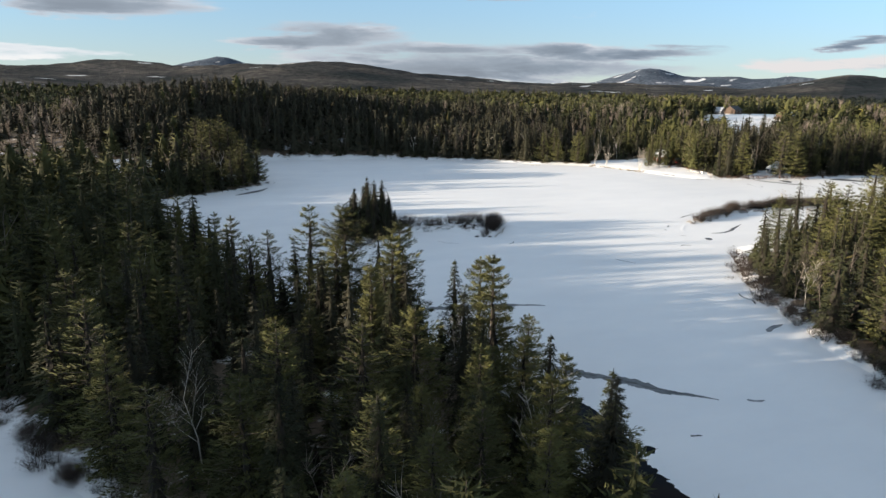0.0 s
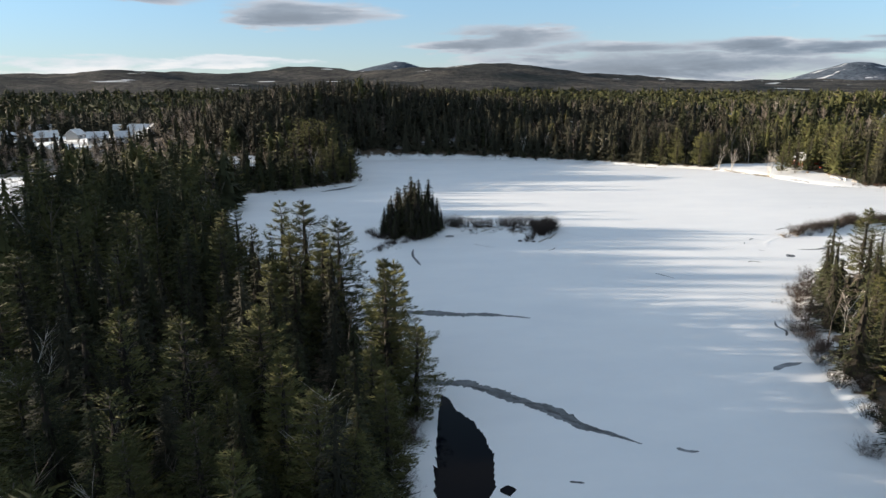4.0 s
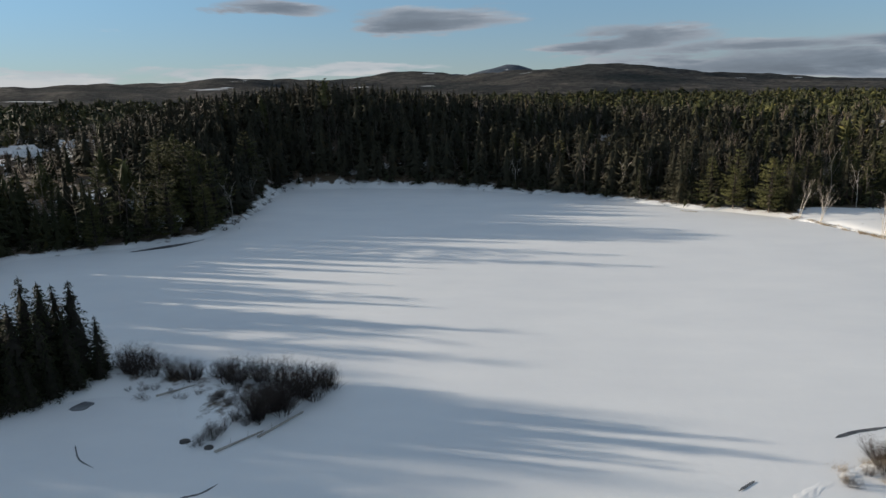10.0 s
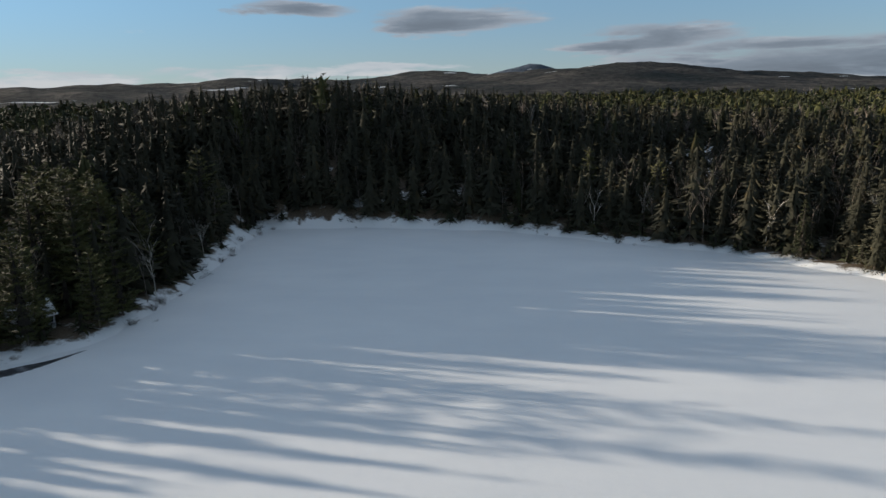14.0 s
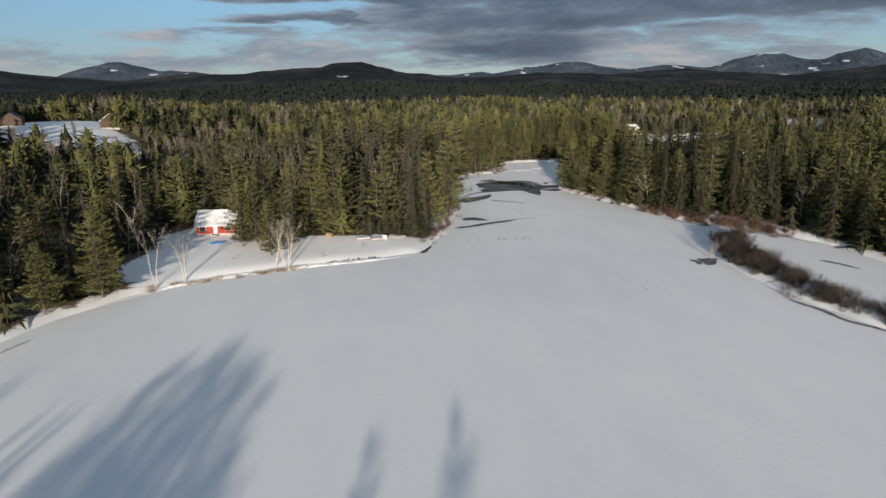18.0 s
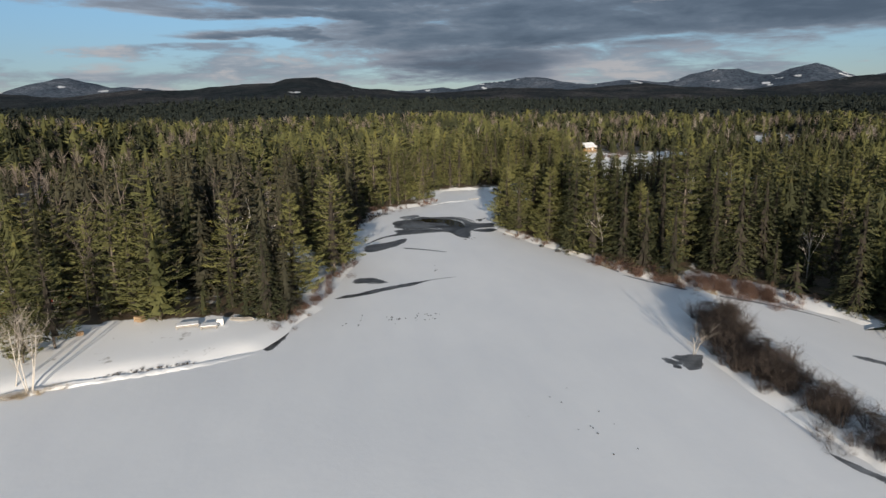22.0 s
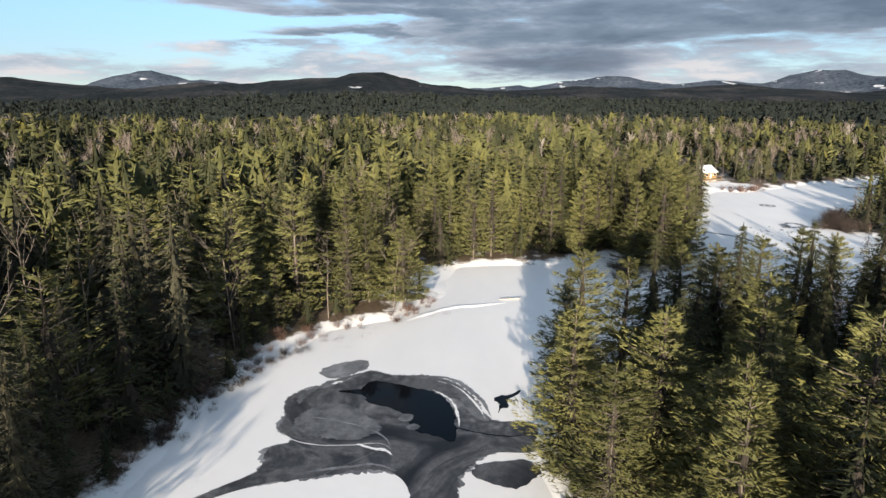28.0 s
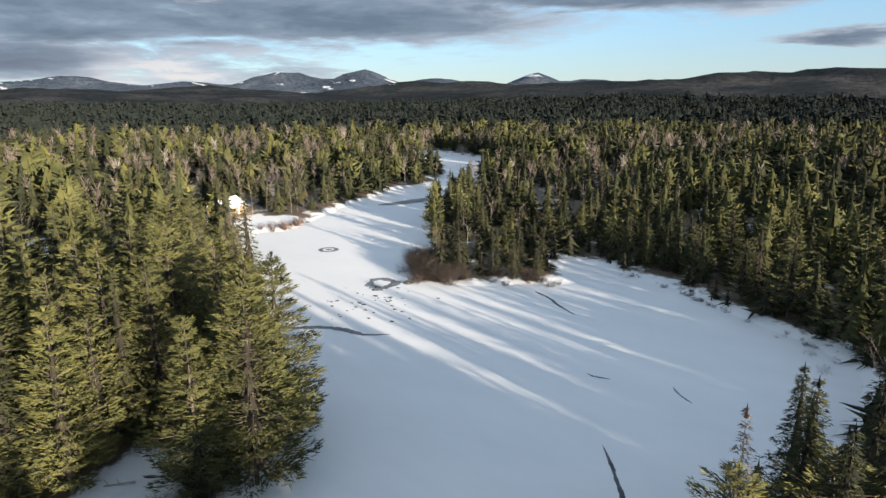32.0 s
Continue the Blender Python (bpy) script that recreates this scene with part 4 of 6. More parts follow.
def hardwood_share(x, y):
    """Where leafless trees stand among the conifers."""
    share = 0.17 + 0.36 * wobble(x, y, 38.0, 1.9) + 0.10 * wobble(x, y, 11.0, 4.0)
    share += 0.34 * np.exp(-0.5 * (((x - 85) / 55) ** 2 + ((y - 315) / 38) ** 2)) + 0.25 * np.exp(-0.5 * (((x + 175) / 45) ** 2 + ((y - 300) / 50) ** 2))
    share += 0.32 * np.exp(-0.5 * (((x - 40) / 70) ** 2 + ((y - 345) / 45) ** 2))
    share += 0.30 * np.exp(-0.5 * (((x + 140) / 60) ** 2 + ((y - 300) / 60) ** 2))
    share += 0.25 * np.exp(-0.5 * (((x - 250) / 90) ** 2 + ((y - 300) / 50) ** 2))
    share += 0.30 * np.exp(-0.5 * (((x - 420) / 120) ** 2 + ((y - 0) / 60) ** 2)) + 0.25 * np.exp(-0.5 * (((x - 345) / 30) ** 2 + ((y - 100) / 25) ** 2))
    share += 0.16 * np.exp(-0.5 * (((x - 208) / 52) ** 2 + ((y - 236) / 30) ** 2))
    share -= 0.3 * np.exp(-0.5 * (((x - 200) / 50) ** 2 + ((y - 130) / 40) ** 2))
    share -= 0.5 * np.exp(-0.5 * (((x - 105) / 22) ** 2 + ((y - 272) / 20) ** 2))
    share -= 0.45 * np.exp(-0.5 * (((x - 310) / 30) ** 2 + ((y - 112) / 22) ** 2)) + 0.2 * np.exp(-0.5 * (((x - 290) / 60) ** 2 + ((y + 15) / 30) ** 2))
    share += 0.16 * np.clip((axis_distance(x, y) - 120) / 150, 0, 1)
    share -= 0.25 * np.exp(-0.5 * (((x + 50) / 25) ** 2 + ((y - 30) / 45) ** 2))
    return np.clip(share, 0.02, 0.7)


def north_stand(x, y):
    """Where conifers take the shade-darkened needle colour: on the north shore, behind the yard and on the western
    point.
    """
    north = np.clip((y - 262 - 0.12 * np.abs(x - 20)) / 20, 0, 1) * np.clip((200 - x) / 60, 0, 1)
    north = np.maximum(north, np.exp(-0.5 * (((x - 205) / 48) ** 2 + ((y - 226) / 24) ** 2)))
    north = np.maximum(north, 0.9 * np.exp(-0.5 * (((x + 72) / 16) ** 2 + ((y - 276) / 22) ** 2)))
    north = np.maximum(north, 0.8 * np.exp(-0.5 * (((x - 236) / 18) ** 2 + ((y - 197) / 16) ** 2)))
    return np.maximum(north, 0.6 * np.exp(-0.5 * (((x + 55) / 20) ** 2 + ((y - 58) / 24) ** 2)))


def pine_share(x, y):
    """Where white pine outnumbers spruce."""
    share = 0.36 + 0.3 * wobble(x, y, 30.0, 6.0)
    share += 0.3 * np.exp(-0.5 * (((x - 258) / 45) ** 2 + ((y - 185) / 35) ** 2)) - 0.26 * np.exp(-0.5 * (((x - 195) / 50) ** 2 + ((y - 228) / 36) ** 2)) - 0.2 * np.exp(-0.5 * (((x - 228) / 25) ** 2 + ((y - 105) / 35) ** 2))
    share -= 0.25 * np.exp(-0.5 * (((x - 330) / 90) ** 2 + ((y + 50) / 60) ** 2))
    share += 0.45 * np.exp(-0.5 * (((x - 320) / 50) ** 2 + ((y - 135) / 32) ** 2))
    return np.clip(share, 0.05, 0.9)


used = set()
SPRUCE_TEXT = "tall dark green spruce with drooping ragged branches in snowy woods"
PINE_TEXT = "olive green white pine with tiers of upswept plumes"
FINE_SPRUCE = [tree_thing("spruce", spruce_shape(400 + i, 18, w, 30, 8, 34, 0.66, 0.066, inner=0.32), (M_BARK, M_SPRUCE), SPRUCE_TEXT, "tree", "shore conifers")
               for i, w in enumerate((4.0, 4.8, 3.3))]
FINE_PINE = [tree_thing("white_pine", pine_shape(420 + i, 20, w, 16, 7, 92, 0.84, 0.072, b, inner=0.2), (M_PINEBARK, M_PINE), PINE_TEXT, "tree", "shore conifers")
             for i, (w, b) in enumerate(((5.4, 0.05), (6.2, 0.10), (4.7, 0.04)))]
NEAR_SPRUCE = [tree_thing("spruce", spruce_shape(40 + i, 18, w, 19, 7, 15, 0.95, 0.105, inner=0.36), (M_BARK, M_SPRUCE), SPRUCE_TEXT, "tree", "shore conifers")
               for i, w in enumerate((3.9, 4.5, 3.3, 5.0))]
SHADED_TEXT = "conifer in the shore woods, shade darkening its needle colour"
FINE_SHADED = [tree_thing("hemlock", spruce_shape(440 + i, 18, w, 30, 8, 34, 0.66, 0.066, inner=0.32, leafy=True), (M_BARK, M_SHADED_CONIFER), SHADED_TEXT, "tree", "shore conifers") for i, w in enumerate((4.4, 5.0))]
NEAR_SHADED = [tree_thing("hemlock", spruce_shape(40 + i, 18, w, 19, 7, 15, 0.95, 0.105, inner=0.36, leafy=True), (M_BARK, M_SHADED_CONIFER), SHADED_TEXT, "tree", "shore conifers")
                for i, w in enumerate((4.1, 4.7, 3.5))]
NEAR_PINE = [tree_thing("white_pine", pine_shape(60 + i, 20, w, 14, 6, 37, 1.12, 0.105, b, inner=0.24), (M_PINEBARK, M_PINE), PINE_TEXT, "tree", "shore conifers")
             for i, (w, b) in enumerate(((5.4, 0.05), (6.2, 0.10), (4.7, 0.04), (5.8, 0.07)))]


NEAR_BARE = [tree_thing("bare_tree", bare_shape(80 + i, 15, 1, 4, 5), (M_GREYBARK, M_GREYBARK), "leafless grey hardwood standing among conifers", "tree", "bare hardwoods") for i in range(3)]
NEAR_BARE += [tree_thing("birch", bare_shape(90 + i, 14, 1, 4, 5, 0.26), (M_BIRCH, M_BIRCH), "leafless white-barked birch at the edge of the woods", "tree", "bare hardwoods") for i in range(2)]

# 1. the woods along the water: every tree a thing
x, y, land = forest(-150, 410, -70, 345, 6.3, 0, 90)
mx, my, ml = forest(-125, -28, -15, 130, 7.5, 0, 90)
x, y, land = np.concatenate([x, mx]), np.concatenate([y, my]), np.concatenate([land, ml])
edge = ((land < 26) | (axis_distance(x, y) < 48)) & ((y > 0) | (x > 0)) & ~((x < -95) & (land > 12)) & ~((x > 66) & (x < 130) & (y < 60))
nx, ny, nl = x[edge], y[edge], land[edge]
deep = (x[~edge], y[~edge])
share, pines, tall, gz = hardwood_share(nx, ny), pine_share(nx, ny), stand_height(nx, ny), ground_height(nx, ny, nl)
dark = north_stand(nx, ny)
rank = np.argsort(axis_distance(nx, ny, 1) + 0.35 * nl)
room = {"bare": 110, "pine": 280, "spruce": 240}
rest = []
for i in rank:
    u = rnd.random(4)
    small = 0.70 + 0.45 * u[3] if u[2] > 0.25 else 0.32 + 0.4 * u[3]
    kind_ = "bare" if u[0] < share[i] else "pine" if u[1] < pines[i] else "spruce"
    if room[kind_] <= 0:
        rest.append(i)
        continue
    room[kind_] -= 1
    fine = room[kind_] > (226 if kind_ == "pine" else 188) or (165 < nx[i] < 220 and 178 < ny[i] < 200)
    if kind_ == "bare":
        plant(NEAR_BARE[int(u[1] * (3 if nx[i] > 225 else 5))], used, nx[i], ny[i], gz[i], tall[i] / 17 * (0.6 + 0.4 * u[3]), u[1] * 3600)
    elif (u[1] * 371) % 1 < 0.85 * dark[i]:
        plant(FINE_SHADED[int(u[0] * 40) % 2] if fine else NEAR_SHADED[int(u[0] * 40) % 3], used, nx[i], ny[i], gz[i], tall[i] / 18 * small, u[0] * 3600)
    elif kind_ == "pine":
        plant(FINE_PINE[int(u[0] * 40) % 3] if fine else NEAR_PINE[int(u[0] * 40) % 4], used, nx[i], ny[i], gz[i], tall[i] / 20 * small, u[0] * 3600)
    else:
        plant(FINE_SPRUCE[int(u[0] * 40) % 3] if fine else NEAR_SPRUCE[int(u[0] * 40) % 4], used, nx[i], ny[i], gz[i], tall[i] / 18 * small, u[0] * 3600)
deep = (np.concatenate([deep[0], nx[rest]]), np.concatenate([deep[1], ny[rest]]))

# 2. the woods behind them, joined
MID_SPRUCE = [crown_shape(140 + i, 18, w, 130, 0.85, 0.02, -0.30, 7, 7, leafy=True) for i, w in enumerate((3.7, 4.4, 3.1, 4.9))]
MID_PINE = [crown_shape(160 + i, 20, w, 150, 0.58, 0.10, 0.35, 5, 7, leafy=True) for i, w in enumerate((5.4, 6.4, 4.8, 6.0))]
MID_BARE = [bare_shape(180 + i, 15, 1, 5, 3, 0.3, 3) for i in range(3)]
FAR_CONE = [crown_shape(200 + i, 17, w, 40, 0.8, 0.04, -0.1, 4, 6, 0.16, 0.9, True) for i, w in enumerate((3.6, 4.4, 3.2, 5.0))]
FAR_BARE = [fuzzy_shape(220 + i, 15, 3.0, 36) for i in range(4)]
FAR_PINE = [crown_shape(230 + i, 18, w, 48, 0.52, 0.10, 0.35, 4, 6, 0.16, 0.9, True) for i, w in enumerate((5.0, 6.2, 4.5))]


def join_forest(tag, x, y, land, spruces, pines_, bares):
    gz, tall = ground_height(x, y, land), stand_height(x, y)
    u, v, w, q = rnd.random((4, len(x)))
    leafless, pine = u < hardwood_share(x, y), v < pine_share(x, y)
    size = np.where(w > 0.25, 0.68 + 0.47 * q, 0.35 + 0.4 * q) * tall / 18
    dark = ~leafless & ((v * 371) % 1 < 0.85 * north_stand(x, y))
    if tag != "distant":
        scatter_mesh(tag + "_hemlock_woods", spruces, x[dark], y[dark], gz[dark], size[dark], 0.85 + 0.35 * v[dark], u[dark] * 40, (w[dark] * 997).astype(int) % len(spruces), [M_BARK, M_SHADED_CONIFER, M_INNER_SHADE],
                     "conifer woods on snowy ground, shade darkening their needle colour", "woods")
    dark &= tag != "distant"
    sel = ~leafless & ~pine & ~dark
    scatter_mesh(tag + "_spruce_woods", spruces, x[sel], y[sel], gz[sel], size[sel], 0.85 + 0.35 * v[sel], u[sel] * 40, (w[sel] * 997).astype(int) % len(spruces), [M_BARK, M_SPRUCE, M_INNER_SHADE],
                 "dense dark green spruce woods on snowy ground", "woods")
    sel = ~leafless & pine & ~dark
    scatter_mesh(tag + "_pine_woods", pines_, x[sel], y[sel], gz[sel], size[sel] * 0.95, 0.9 + 0.3 * u[sel], u[sel] * 40, (w[sel] * 997).astype(int) % len(pines_), [M_BARK, M_PINE, M_INNER_SHADE],
                 "olive green white pine woods on snowy ground", "woods")
    sel = leafless
    k = (w[sel] * 997).astype(int) % len(bares)
    pale = v[sel] < 0.08
    for name, mask, mat, text in (("_hardwoods", ~pale, M_GREYBARK, "leafless grey-brown hardwoods among the conifers"), ("_birches", pale, M_PALEBARK, "leafless pale birches among the conifers")):
        a, b, c = x[sel][mask], y[sel][mask], gz[sel][mask]
        scatter_mesh(tag + name, bares, a, b, c, (size[sel] * 1.05)[mask], np.ones(len(a)), (u[sel] * 40)[mask], k[mask], [mat, mat], text, "woods")


# young growth that fills the gaps near the water
x, y, land = forest(-135, 400, -60, 345, 5.2, 0, 110)
keep = (land < 34) & ((y > -5) | (x > 100))
x, y, land = x[keep], y[keep], land[keep]
young = [crown_shape(260 + i, 5, w, 36, 0.8, 0.0, -0.2, 4, 5, 0.14) for i, w in enumerate((1.4, 1.7, 2.0))]
u = rnd.random((3, len(x)))
seedling = [spruce_shape(264 + i, 5, w, 10, 6, 6, 0.62, 0.06, inner=0.4, leafy=True) for i, w in enumerate((1.4, 1.7, 2.0))]
river = (x > 150) & (y > 60)
for mask, shapes in ((river, seedling), (~river, young)):
    scatter_mesh("young_conifers", shapes, x[mask], y[mask], ground_height(x[mask], y[mask], land[mask]), (0.5 + 0.9 * u[0])[mask], (0.9 + 0.4 * u[1])[mask], (u[1] * 40)[mask], ((u[2] * 997).astype(int) % 3)[mask],
                 [M_BARK, M_SPRUCE, M_INNER_SHADE], "young dark green conifers filling the gaps in shore woods", "woods")
dx, dy = deep
DEEP_SPRUCE = [spruce_shape(150 + i, 18, w, 16, 6, 9, 1.45, 0.165, inner=0.5, leafy=True) for i, w in enumerate((4.0, 4.7, 3.4))]
DEEP_PINE = [pine_shape(170 + i, 20, w, 13, 5, 12, 1.65, 0.185, b, False, 0.45, True) for i, (w, b) in enumerate(((5.9, 0.05), (6.8, 0.08), (5.1, 0.04)))]
join_forest("shore", dx, dy, land_distance(dx, dy), DEEP_SPRUCE, DEEP_PINE, MID_BARE)
x, y, land = forest(-230, 470, -120, 420, 6.4, 90, 150)
keep = (x > -215) & ~((x < -30) & (y < -10)) & ~((x < 90) & (y < -20))
join_forest("inner", x[keep], y[keep], land[keep], MID_SPRUCE, MID_PINE, MID_BARE)
x, y, land = forest(-420, 800, -420, 800, 7.6, 150, 420)
keep = (y > -10) | (x > 120)
join_forest("outer", x[keep], y[keep], land[keep], FAR_CONE, FAR_PINE, FAR_BARE)
x, y, land = forest(-900, 1450, -1000, 1400, 15.0, 420, 1150)
keep = (y > 150) | (x > 250)
# trees of the far south-east that get the cloud-shaded needle colour
far_shaded = keep & (y - 140 < 0.75 * (x - 90)) & (axis_distance(x, y) > 440 + 60 * wobble(x, y, 120.0, 0.3))
keep &= ~far_shaded
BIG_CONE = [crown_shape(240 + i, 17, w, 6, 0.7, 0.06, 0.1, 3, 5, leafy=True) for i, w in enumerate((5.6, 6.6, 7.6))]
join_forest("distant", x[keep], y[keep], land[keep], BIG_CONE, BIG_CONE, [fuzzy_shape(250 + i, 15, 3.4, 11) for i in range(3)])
bx, by, u = x[far_shaded], y[far_shaded], rnd.random((2, far_shaded.sum()))
scatter_mesh("black_spruce_woods", BIG_CONE, bx, by, ground_height(bx, by, land[far_shaded]), 0.55 + 0.5 * u[0], 0.9 + 0.5 * u[1], u[1] * 40, (u[0] * 997).astype(int) % 3, [M_BARK, M_FAR_SHADE, M_INNER_SHADE],
             "spruce woods covering the far lowland, cloud shade in their colour", "woods")


# dense stands on north-shore slopes and behind the yard, shade painted into the needles
for x0, x1, y0, y1, gap, low, high in ((-112, -45, 240, 285, 5.2, 0.95, 1.2), (-125, 130, 285, 405, 4.8, 0.75, 1.1), (190, 285, 212, 262, 6.0, 0.75, 1.05)):
    own = np.random.default_rng(77)
    x, y = (k.ravel() for k in np.meshgrid(np.arange(x0, x1, gap), np.arange(y0, y1, gap)))
    x, y = x + own.uniform(-0.45, 0.45, len(x)) * gap, y + own.uniform(-0.45, 0.45, len(y)) * gap
    land = land_distance(x, y)
    keep = (land > 3.5) & ~open_ground(x, y) & (own.random(len(x)) < np.clip(1.5 * north_stand(x, y) - 0.2, 0, 0.85))
    x, y, land = x[keep], y[keep], land[keep]
    u = own.random((3, len(x)))
    gz, size, leafless = ground_height(x, y, land), (low + (high - low) * u[0]) * stand_height(x, y) / 18, own.random(len(x)) < 0.2 + 0.2 * (x > 20)
    for mask, shapes, name, mats, text in ((~leafless, MID_SPRUCE, "old_hemlock_woods", [M_BARK, M_SHADED_CONIFER, M_INNER_SHADE], "dense conifer woods on a snowy slope, shade in their colour"),
                                           (leafless, MID_BARE, "old_hardwoods", [M_GREYBARK, M_GREYBARK], "leafless brown hardwoods among the shade-darkened conifers")):
        scatter_mesh(name, shapes, x[mask], y[mask], gz[mask], size[mask], (0.9 + 0.35 * u[1])[mask], (u[1] * 40)[mask], ((u[2] * 997).astype(int) % len(shapes))[mask], mats, text, "woods")


# ---- ice: cracks, thin ice and open water ----
def smooth_outline(points, step, closed=True):
    """A rounded line through the given corners, with about one point a step."""
    p = [Vector(q) for q in points]
    n = len(p)
    out = []
    for i in range(n if closed else n - 1):
        a, b, c, d = (p[(i + k) % n] if closed else p[min(max(i + k, 0), n - 1)] for k in (-1, 0, 1, 2))
        for j in range(max(2, int((c - b).length / step))):
            t = j / max(2, int((c - b).length / step))
            out.append(0.5 * (2 * b + (c - a) * t + (2 * a - 5 * b + 4 * c - d) * t * t + (3 * b - a - 3 * c + d) * t ** 3))
    return out if closed else out + [p[-1]]


def ice_patch(name, points, z, mat, label, ragged=0.35, step=0.35):
    rng = random.Random(len(points) * 7 + int(points[0][0]))
    line = smooth_outline(points, step)
    mid = sum(line, Vector((0, 0))) / len(line)
    verts, drift = [], 0.0
    for q in line:
        drift = 0.72 * drift + rng.uniform(-0.7, 0.7) * ragged
        w = (q - mid).normalized() * (drift + rng.choice((0, 0, 1)) * rng.uniform(-1, 1) * ragged)
        verts.append((q.x + w.x, q.y + w.y, z))
    ob = tagged(new(name, mesh_from(name, verts, [list(range(len(verts)))], [mat])), label, "ice patch")
    if name == "thin_ice" and z < 0.015:
        rim, drift = [], 0.0
        for q in line:
            drift = 0.5 * drift + rng.uniform(-1, 1) * 0.3
            w = (q - mid).normalized() * (0.3 + drift)
            rim.append((q.x + w.x, q.y + w.y, z - 0.005))
        part("frost_rim", mesh_from("frost_rim", rim, [list(range(len(rim)))], [M_GREY_ICE]), M_GREY_ICE, ob, "grey frosted rim of the thin ice")
    return ob


def ice_crack(name, points, wide, z, mat, label, ragged=0.3):
    rng = random.Random(int(points[0][0] * 13))
    line = smooth_outline(points, max(0.16, wide * 0.14), False)
    verts, n, drift = [], len(line), [0.0, 0.0]
    for i, q in enumerate(line):
        way = (line[min(i + 1, n - 1)] - line[max(i - 1, 0)]).normalized()
        side = Vector((-way.y, way.x))
        t = i / (n - 1)
        h = wide * 0.5 * (min(1, 6 * t + 0.15) * min(1, 3 * (1 - t) + 0.08))
        for k in (0, 1):
            drift[k] = 0.86 * drift[k] + rng.uniform(-0.5, 0.5) * ragged
            r = h * max(0.08, 1 + drift[k] + rng.choice((0, 0, 1)) * rng.uniform(-0.8, 0.9) * ragged)
            verts.append((q.x + side.x * r * (1 - 2 * k), q.y + side.y * r * (1 - 2 * k), z))
    faces = [(2 * i, 2 * i + 1, 2 * i + 3, 2 * i + 2) for i in range(n - 1)]
    return tagged(new(name, mesh_from(name, verts, faces, [mat])), label, "ice crack")


GREY = "grey refrozen crack across the snowy ice"
ice_crack("ice_crack", [(-34.5, 46.2), (-32.7, 45.7), (-28.1, 44.4), (-25, 42.3), (-22.8, 40.4), (-19.7, 37.7), (-17.4, 35.7), (-15.2, 32.1), (-12.6, 29.8), (-9.7, 27.2)], 2.0, 0.012, M_FROST_ICE, GREY, 0.45)
ice_crack("ice_crack", [(-27, 43.6), (-23, 40.6), (-19, 37.1), (-15.6, 32.8), (-11, 28.4)], 0.7, 0.016, M_THIN_ICE, GREY, 0.5)
ice_crack("ice_crack", [(-46, 72.6), (-39, 73.2), (-33, 73.3), (-25.4, 71.5), (-19.4, 70.4), (-15.6, 69.2), (-12.8, 68)], 2.1, 0.012, M_FROST_ICE, GREY, 0.45)
ice_crack("ice_crack", [(-29.4, 103.8), (-30, 107.6), (-30.7, 112.7), (-30.2, 118.9)], 0.6, 0.012, M_FROST_ICE, "narrow dark crack in the ice beside the islet")
ice_crack("ice_crack", [(-14.7, 122.4), (-12.3, 119.6), (-9.7, 118.1)], 0.18, 0.012, M_FROST_ICE, "hairline crack in the ice beside the islet")
ice_crack("ice_crack", [(2.1, 113.6), (3.8, 114.4), (4.9, 116.1)], 0.3, 0.012, M_FROST_ICE, "hairline crack in the ice beside the islet")
ice_crack("ice_crack", [(63, 107), (67, 106.8), (71, 108), (75, 110.5), (81, 114)], 0.9, 0.012, M_THIN_ICE, "dark crack in the ice beside the sandbar")
SHORT = "short dark crack in the ice off the sandbar"
ice_crack("ice_crack", [(58.6, 119.4), (57.6, 118.6), (56.4, 117.6)], 0.3, 0.05, M_FROST_ICE, SHORT)
ice_crack("ice_crack", [(53.9, 115.4), (53.5, 114.8), (53.2, 114)], 0.25, 0.03, M_THIN_ICE, SHORT)
ice_crack("ice_crack", [(53.2, 108), (53.5, 107.3), (54.2, 106.9)], 0.3, 0.012, M_THIN_ICE, SHORT)
ice_crack("ice_crack", [(70.5, 128.2), (72.6, 129.3), (74.9, 130.1), (78, 131)], 0.5, 0.012, M_THIN_ICE, SHORT)
ice_crack("ice_crack", [(49.5, 83.5), (51.5, 85), (53, 88), (53.5, 90)], 0.7, 0.012, M_GREY_ICE, "short crack in the ice near the wooded shore")
ice_crack("ice_crack", [(16.5, 43.8), (19, 45), (22, 45.6)], 0.9, 0.012, M_GREY_ICE, "short crack in the ice near the wooded shore")
ice_crack("ice_crack", [(26, 55.5), (27.3, 57.5), (27, 59.5), (28.2, 62)], 0.45, 0.012, M_THIN_ICE, "short crack in the ice near the wooded shore")
ice_crack("ice_crack", [(-6.2, 26), (-5.2, 25.3), (-4, 25.1)], 0.6, 0.012, M_GREY_ICE, "small grey mark in the lake snow")
ice_crack("ice_crack", [(-19.8, 21.2), (-18.3, 20.8)], 0.35, 0.012, M_THIN_ICE, "small grey mark in the lake snow")
ice_crack("ice_crack", [(20, 92), (21, 90), (22.5, 87.5)], 0.35, 0.012, M_GREY_ICE, "small grey mark in the lake snow")
ice_crack("ice_crack", [(44.5, 97.6), (45.6, 98.3), (46.8, 97.8), (47.4, 96.8)], 0.4, 0.012, M_THIN_ICE, "curved crack in the lake snow")
ice_patch("open_water", [(-31, 40.5), (-32.6, 30), (-33.6, 20), (-34.5, 8), (-33, -6), (-27.5, 0), (-28.2, 10), (-28, 19), (-26.6, 27), (-27.2, 33), (-29.3, 37)], 0.012, M_WATER,
          "black open water along the wooded shore", 0.6, 0.4)
ice_patch("open_water", [(-26.2, 21.2), (-25.5, 20.5), (-26.3, 19.6), (-27, 20.4)], 0.012, M_WATER, "small black hole in the ice by the shore", 0.15)

